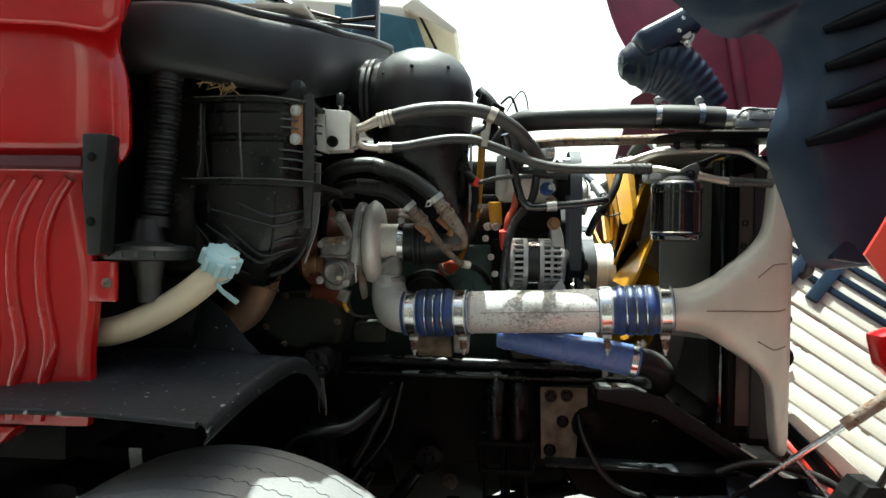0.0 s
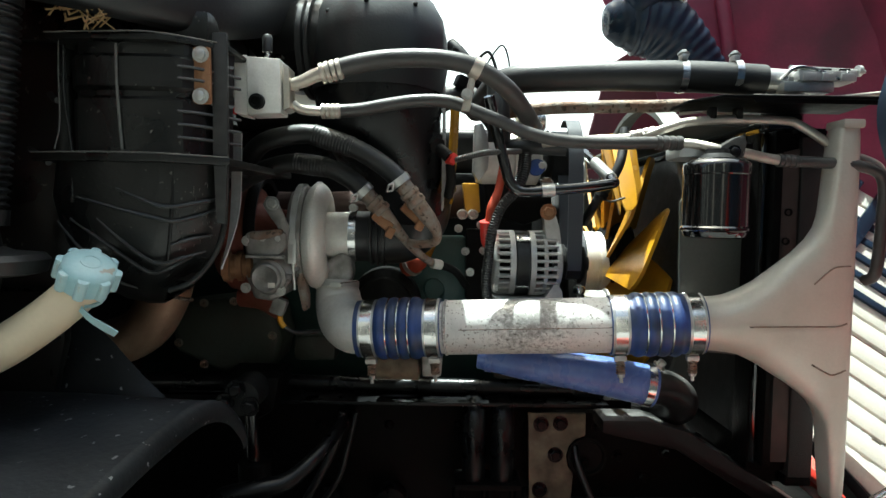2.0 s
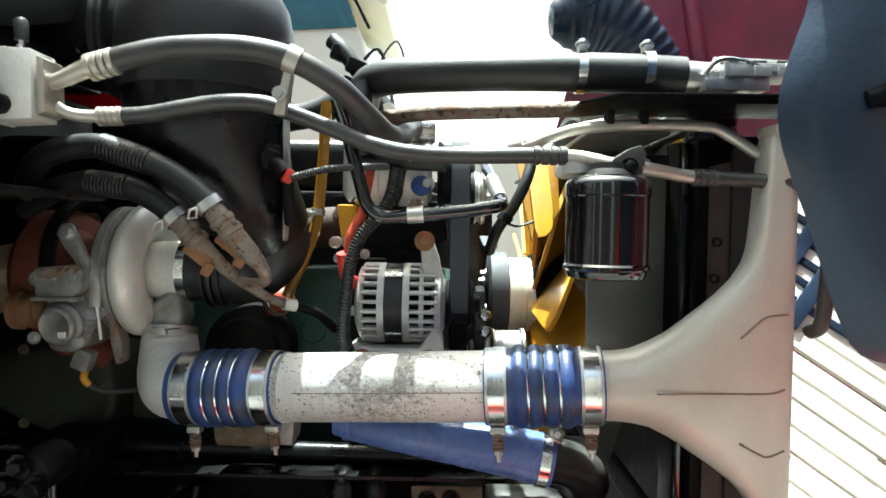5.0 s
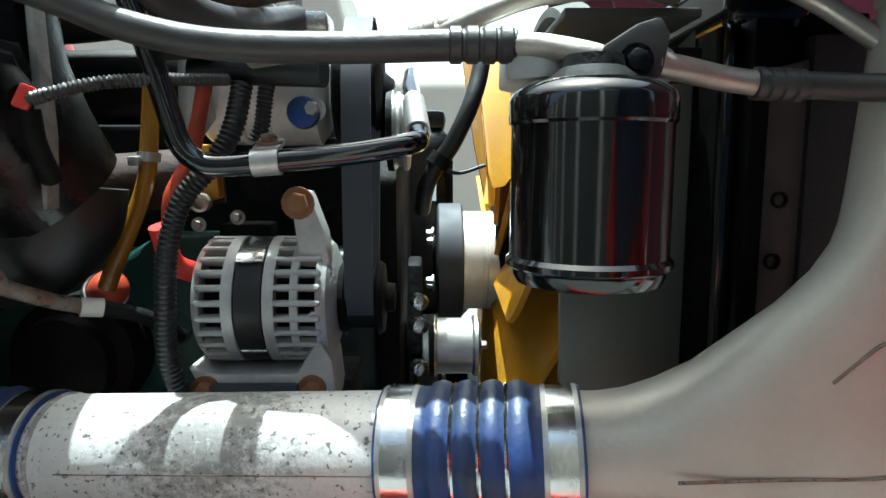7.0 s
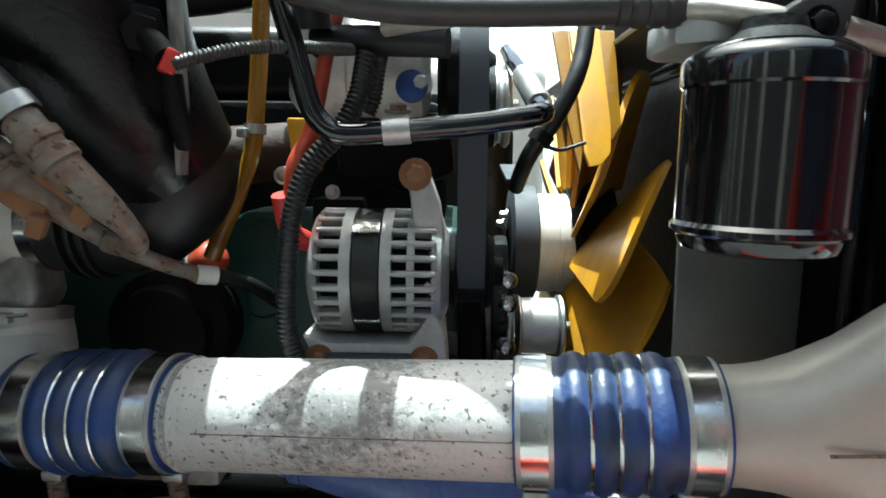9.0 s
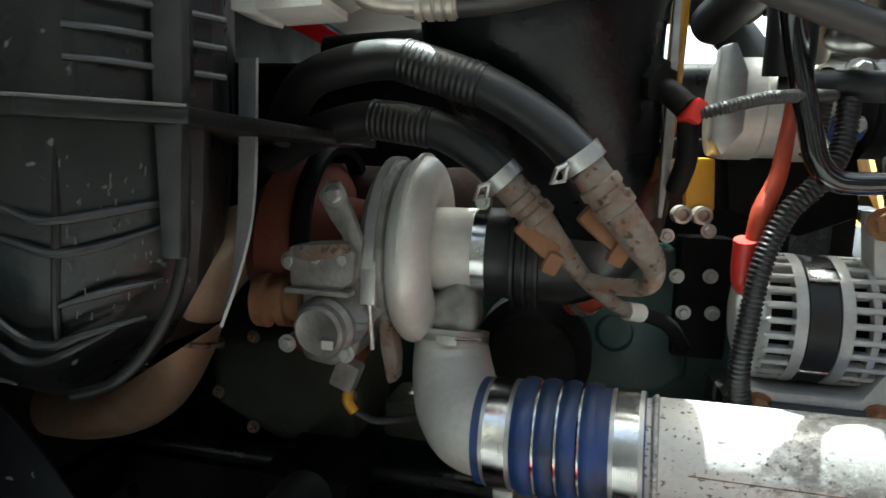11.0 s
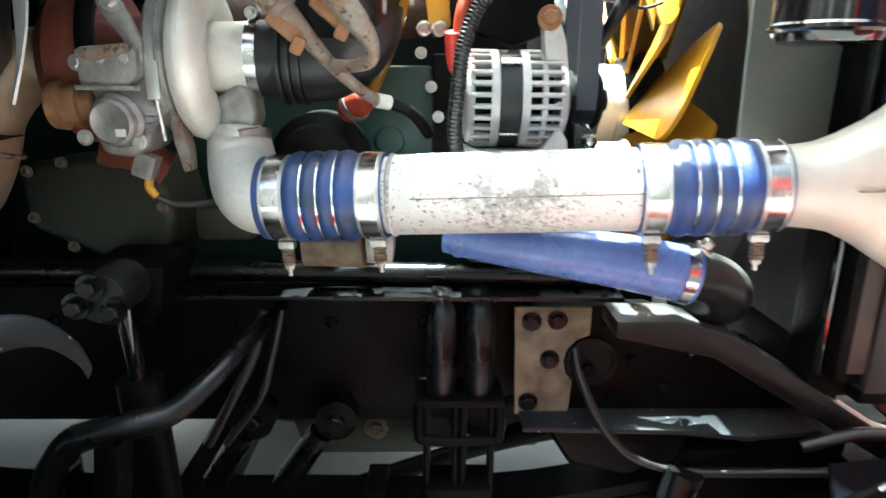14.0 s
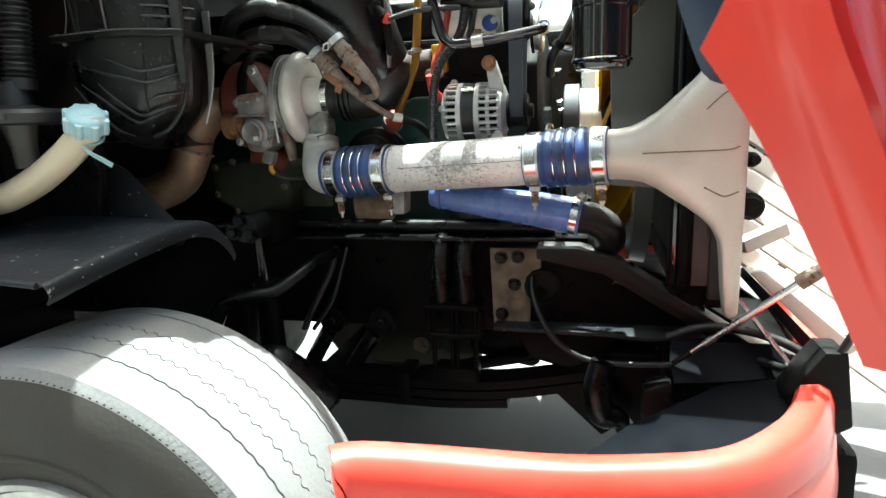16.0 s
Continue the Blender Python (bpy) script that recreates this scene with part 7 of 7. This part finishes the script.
        part("shelf_clip", block((x, y, 0.843), (0.03, 0.015, 0.006), 0.002, (0, 0, 25)), "slat", b)
    part("beam", block((1.10, MID, 0.62), (0.10, 1.6, 0.22), 0.02), "frame", b)
    part("stay", block((0.98, 1.80, 0.60), (0.26, 0.03, 0.30), 0.01), "frame", b)
    part("lamp_box", block((0.93, 1.62, 0.64), (0.24, 0.20, 0.26), 0.03, (0, 0, 25)), "shelf", b)
    part("duct_panel", sheet(smooth_rows([[(0.80, 1.66, 0.91), (0.90, 1.68, 0.905), (1.02, 1.70, 0.90)], [(0.795, 1.63, 0.875), (0.90, 1.65, 0.87), (1.03, 1.68, 0.868)], [(0.80, 1.58, 0.845), (0.90, 1.61, 0.842), (1.02, 1.65, 0.842)]], 3, 3), 0.006), "shelf", b, "scratched black air duct panel")
    part("shelf_hose", tube([(0.80, 1.72, 0.90), (0.88, 1.70, 0.935), (0.98, 1.68, 0.93), (1.06, 1.66, 0.90), (1.09, 1.62, 0.87)], 0.010, 10), "rubber", b)
    part("mount_pillar", prism([(0.74, 0.82), (0.80, 0.84), (0.81, 0.60), (0.79, 0.36), (0.75, 0.36), (0.74, 0.60)], "y", 1.60, 1.66, 0.010), "satin", b)
    part("hook", tube([(0.66, 1.80, 0.80), (0.645, 1.80, 0.72), (0.66, 1.80, 0.66), (0.70, 1.80, 0.645), (0.715, 1.80, 0.60)], [0.03, 0.036, 0.036, 0.028, 0.012], 14), "satin", b)
    part("foot_bracket", prism([(1.00, 0.86), (1.06, 0.95), (1.10, 0.95), (1.12, 0.80), (1.02, 0.74)], "y", 1.53, 1.62, 0.008), "dark", b)
    # gas strut that holds the hood
    s = thing("hood_gas_strut", (0.95, 1.57, 0.9), "silver-rodded gas strut supporting the open hood", "gas strut")
    part("rod", tube([(0.835, 1.60, 0.912), (1.012, 1.53, 1.09)], 0.0075, 12), "steel", s)
    part("cylinder", tube([(1.005, 1.533, 1.083), (1.12, 1.487, 1.198), (1.20, 1.455, 1.275)], 0.0145, 16), "rusty_grey", s)
    part("end_eye", tube([(0.80, 1.615, 0.878), (0.838, 1.60, 0.914)], 0.006, 10), "dark", s)
    k = thing("tilted_hood", (1.2, MID, 0.9), "red tilted truck hood showing its liner and grille", "hood")
    # near fender, outer skin
    rows = [[(0.742, 1.03, 1.468), (0.80, 1.02, 1.38), (0.86, 1.015, 1.26), (0.918, 1.015, 1.135)],
            [(0.765, 1.02, 1.52), (0.825, 1.005, 1.42), (0.885, 1.0, 1.28), (0.945, 1.005, 1.132)],
            [(0.795, 1.01, 1.60), (0.825, 0.992, 1.47), (0.878, 0.985, 1.33), (0.965, 0.995, 1.13)],
            [(0.82, 1.0, 1.72), (0.840, 0.984, 1.52), (0.895, 0.980, 1.37), (0.995, 0.99, 1.128)]]
    part("fender_skin", sheet(smooth_rows(rows, 4, 4), 0.012), "hood_red", k, sharp=60)
    rows = [[(0.82, 1.0, 1.72), (0.840, 0.984, 1.52), (0.895, 0.980, 1.37), (0.995, 0.99, 1.128)],
            [(0.88, 1.07, 1.80), (0.89, 1.06, 1.58), (0.925, 1.055, 1.40), (1.02, 1.06, 1.13)],
            [(1.15, 1.08, 1.92), (1.15, 1.06, 1.6), (1.17, 1.06, 1.4), (1.20, 1.07, 1.13)],
            [(1.9, 1.12, 1.95), (1.9, 1.10, 1.7), (1.9, 1.10, 1.4), (1.85, 1.12, 1.13)]]
    part("fender_return", sheet(smooth_rows(rows, 3, 3), 0.012), "red", k, sharp=60)
    # wheel-arch liner on the inside of the near fender
    edge = [(0.50, 1.99), (0.575, 1.925), (0.62, 1.885), (0.66, 1.872), (0.70, 1.878), (0.735, 1.855), (0.752, 1.815), (0.750, 1.76), (0.735, 1.71), (0.727, 1.668), (0.733, 1.629), (0.754, 1.573), (0.770, 1.526), (0.785, 1.484), (0.802, 1.455), (0.836, 1.445), (0.866, 1.452)]
    rows = []
    for i, (x, z) in enumerate(edge):
        far = V((1.55, 1.16, 2.6 - 1.05 * i / (len(edge) - 1)))
        a = V((x, 1.27, z))
        rows.append([a + V((0.004, 0.006, 0)), a, a.lerp(far, 0.08) + V((0, -0.022, 0)), a.lerp(far, 0.25) + V((0, -0.01, 0)), a.lerp(far, 0.55) + V((0, 0.03, 0)), far])
    part("arch_liner", sheet(smooth_rows(rows, 3, 3), 0.006), "liner", k, "glossy blue-black wheel-arch liner", sharp=60)
    part("liner_edge", tube([(x - 0.001, 1.273, z) for x, z in edge], 0.005, 10, 3), "scuff", k, "pale worn liner edge")
    for i in range(7):
        z = 1.662 + 0.066 * i
        x = (0.762, 0.795, 0.792, 0.788, 0.78, 0.77, 0.76)[i]
        part("louvre", tube([(x, 1.235, z), (x + 0.06, 1.215, z + 0.018), (x + 0.16, 1.205, z + 0.06), (x + 0.30, 1.20, z + 0.12)], [0.008, 0.017, 0.019, 0.012], 12, flat=0.9), "shelf", k, "raised liner louvre")
    part("liner_foot", prism([(0.81, 1.457), (0.86, 1.45), (0.95, 1.46), (0.95, 1.50), (0.83, 1.49)], "y", 1.235, 1.262, 0.008), "liner", k)
    # inner hood skin on the far side and nose
    rows = [[(0.72, 3.26, 2.92), (0.84, 3.27, 2.55), (1.02, 3.29, 2.30), (1.14, 3.3, 2.08), (1.22, 3.32, 1.76)],
            [(1.12, 3.36, 2.98), (1.18, 3.30, 2.60), (1.28, 3.3, 2.30), (1.37, 3.32, 2.02), (1.44, 3.35, 1.71)],
            [(1.52, 3.25, 3.0), (1.56, 3.23, 2.60), (1.60, 3.25, 2.30), (1.65, 3.25, 1.96), (1.70, 3.25, 1.64)],
            [(2.0, 3.1, 2.95), (2.02, 3.05, 2.5), (2.02, 3.05, 2.2), (2.02, 3.05, 1.85), (2.02, 3.05, 1.5)]]
    part("inner_skin", sheet(smooth_rows(rows, 4, 4), 0.012), "maroon", k, "dusty maroon inner skin", sharp=60)
    part("stiffener", tube([(1.36, 3.27, 2.72), (1.41, 3.25, 2.44), (1.47, 3.25, 2.14), (1.55, 3.25, 1.85)], 0.03, 14), "maroon", k)
    part("top_skin", sheet(smooth_rows([[(1.9, y, 0.95), (2.05, y, 1.6), (1.98, y, 2.3), (1.7, y, 2.85)] for y in (1.12, 1.7, MID, 3.0, 3.6)], 3, 3), 0.015), "maroon", k, sharp=60)
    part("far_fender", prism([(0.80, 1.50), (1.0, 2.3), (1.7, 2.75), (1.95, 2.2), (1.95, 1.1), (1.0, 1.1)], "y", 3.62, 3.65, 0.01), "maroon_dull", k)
    # breather duct on the far side
    part("duct", tube([(0.76, 2.80, 2.25), (0.80, 2.80, 2.255), (0.88, 2.80, 2.26), (0.97, 2.80, 2.235), (1.06, 2.81, 2.16), (1.14, 2.82, 2.06)], [0.05, 0.085, 0.125, 0.12, 0.105, 0.095], 26, 6, wave=(0.036, 0.0025)), "liner", k, "black corrugated hood breather duct")
    part("duct_cover", block((0.93, 2.74, 2.36), (0.26, 0.16, 0.12), 0.04, (0, -28, 0), seg=3), "liner", k)
    part("duct_bolt", bolt((1.0, 2.69, 2.335), (-0.2, -1, 0.1), 0.022, 0.02), "bare", k)
    for x, z in ((0.98, 2.40), (0.965, 2.35), (1.0, 2.30)):
        part("duct_screw", bolt((x, 2.67, z), (0, -1, 0), 0.010, 0.01), "steel", k)
    # grille, seen from behind
    A, B = V((0.78, -0.30, -0.55)).normalized(), V((0.66, 0.35, 0.62)).normalized()
    N = A.cross(B).normalized()
    O = V((1.555, 2.64, 1.277))
    turn = Matrix((A, B, N)).transposed().to_4x4()
    for i in range(-9, 7):
        b2 = block((0, 0, 0), (1.3, 0.060, 0.02), 0.004)
        bmesh.ops.transform(b2, matrix=Matrix.Translation(O + B * (i * 0.073) + N * (0.004 if i % 2 else 0)) @ turn, verts=b2.verts)
        part("grille_slat", b2, "slat", k)
    for i in (-5, -2.2, 0.4, 3):
        b2 = block((0, 0, 0), (0.03, 1.2, 0.014), 0.003)
        bmesh.ops.transform(b2, matrix=Matrix.Translation(O + A * (i * 0.12) - N * 0.02) @ turn, verts=b2.verts)
        part("grille_rib", b2, "slat", k)
    for i in (-1.45, -0.45):
        b2 = block((0, 0, 0), (0.05, 0.55, 0.02), 0.004)
        bmesh.ops.transform(b2, matrix=Matrix.Translation(O + A * (i * 0.11) + B * 0.22 + N * 0.02) @ turn, verts=b2.verts)
        part("grille_bar", b2, "liner", k, "dark grille reinforcement bar")
    for i in range(1, 6):
        b2 = block((0, 0, 0), (0.55, 0.026, 0.016), 0.004)
        bmesh.ops.transform(b2, matrix=Matrix.Translation(O - A * 0.05 + B * (i * 0.073 - 0.036) + N * 0.015) @ turn, verts=b2.verts)
        part("grille_bar", b2, "liner", k)
    h = thing("hood_hinge_bracket", (1.0, 1.4, 1.1), "red hinge bracket with pale lever below the hood", "bracket")
    part("bracket", prism([(0.985, 1.305), (1.06, 1.33), (1.16, 1.33), (1.16, 1.20), (1.05, 1.19), (1.0, 1.24)], "y", 1.38, 1.44, 0.012), "red", h)
    part("lever", tube([(1.02, 1.37, 1.20), (1.04, 1.37, 1.25), (1.08, 1.37, 1.275), (1.13, 1.38, 1.26)], 0.012, 12), "bare", h)
    part("stop_arm", block((1.04, 1.95, 1.09), (0.12, 0.04, 0.035), 0.005, (0, -20, 20)), "slat", h)
    g = thing("grille_support_bars", (1.2, 1.8, 0.85), "pale and black bars from hood hinge to bumper", "support bar")
    part("pale_bar", prism([(0.965, 1.05), (1.0, 1.055), (1.20, 0.88), (1.16, 0.86)], "y", 1.74, 1.80, 0.005), "slat", g)
    part("black_bar", prism([(0.95, 1.04), (0.965, 1.05), (1.15, 0.85), (1.12, 0.84)], "y", 1.72, 1.80, 0.005), "shelf", g)
    part("rod", tube([(0.94, 1.70, 1.0), (1.04, 1.62, 0.87)], 0.006, 10), "steel", g)
    p = thing("hood_pivot_bracket", (0.97, 1.75, 1.15), "dark pivot bracket beside the cooler tank", "bracket")
    part("pivot", lathe((0.955, 1.72, 1.20), (0, -1, 0), [(-0.06, 0.03), (0.0, 0.03), (0.005, 0.022), (0.02, 0.02), (0.022, 0)], 16), "dark", p)
    part("lug", lathe((0.95, 1.70, 1.30), (0.3, -1, 0), [(-0.04, 0.016), (0.0, 0.016), (0.015, 0.01)], 12), "dark", p)


build_front()


# ---- things beyond the truck ----
def build_beyond():
    c = thing("parked_truck", (-1.2, 7.5, 0.0), "beige parked truck with tinted windscreen beyond the engine", "truck")
    part("cab", prism([(-3.4, 0.6), (-0.2, 0.6), (-0.2, 2.6), (-0.42, 3.45), (-0.72, 4.1), (-3.4, 4.3)], "y", 6.8, 9.0, 0.08, seg=3), "cab_white", c)
    part("side_glass", prism([(-1.5, 3.45), (-0.46, 3.52), (-0.60, 3.90), (-1.5, 4.07)], "y", 6.77, 6.80, 0.01), "glass", c)
    part("pillar", tube([(-0.34, 6.76, 3.50), (-0.56, 6.76, 3.93)], 0.015, 8), "dark", c)
    part("visor", prism([(-0.75, 4.02), (-0.18, 3.70), (-0.14, 3.76), (-0.60, 4.12)], "y", 6.7, 9.0, 0.03), "cab_white", c)
    part("bonnet", block((0.6, 7.9, 1.6), (1.3, 2.0, 1.6), 0.15, seg=3), "cab_white", c)
    for x in (-2.4, 0.6):
        part("wheel", lathe((x, 6.9, 0.5), (0, 1, 0), [(-0.1, 0.3), (-0.1, 0.5), (0.15, 0.5), (0.15, 0.3)], 32), "sidewall", c)


build_beyond()


# ---- far side of the engine bay ----
def build_far_side():
    # added block, hardly in view, keeps sun off the ground below
    a = thing("air_cleaner", (0.1, 3.0, 1.2), "dark plastic housing added beyond the engine to shade the ground", "air cleaner")
    part("housing", block((0.08, 3.05, 1.42), (1.0, 0.62, 0.50), 0.06, seg=3), "plastic", a)
    part("lid", block((0.08, 3.05, 1.69), (0.96, 0.58, 0.05), 0.02), "plastic", a)
    # hidden sheets added to shade the ground; cut corners let small sun spots through
    u = thing("far_splash_panel", (0.3, 3.0, 0.9), "black hidden panel added below the far engine bay to shade the ground", "splash panel")
    for x0, x1, y0, y1 in ((-0.36, 0.30, 2.56, 3.50), (0.30, 0.66, 2.57, 3.62), (0.66, 1.02, 2.60, 3.64)):
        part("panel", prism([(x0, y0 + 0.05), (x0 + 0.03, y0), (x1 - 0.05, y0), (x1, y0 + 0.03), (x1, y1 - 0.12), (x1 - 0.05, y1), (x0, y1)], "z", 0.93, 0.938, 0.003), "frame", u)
    s = thing("far_wheel_arch_shield", (-0.7, 3.3, 1.1), "dusty dark splash shield over the far tyre", "splash shield")
    part("top", sheet(smooth_rows([[(x, y, 1.16 + dz) for y in (2.95, 3.2, 3.55)] for x, dz in ((-1.15, -0.28), (-0.9, -0.05), (-0.6, 0.01), (-0.3, 0))], 3, 2), 0.006), "shield", s)


build_far_side()
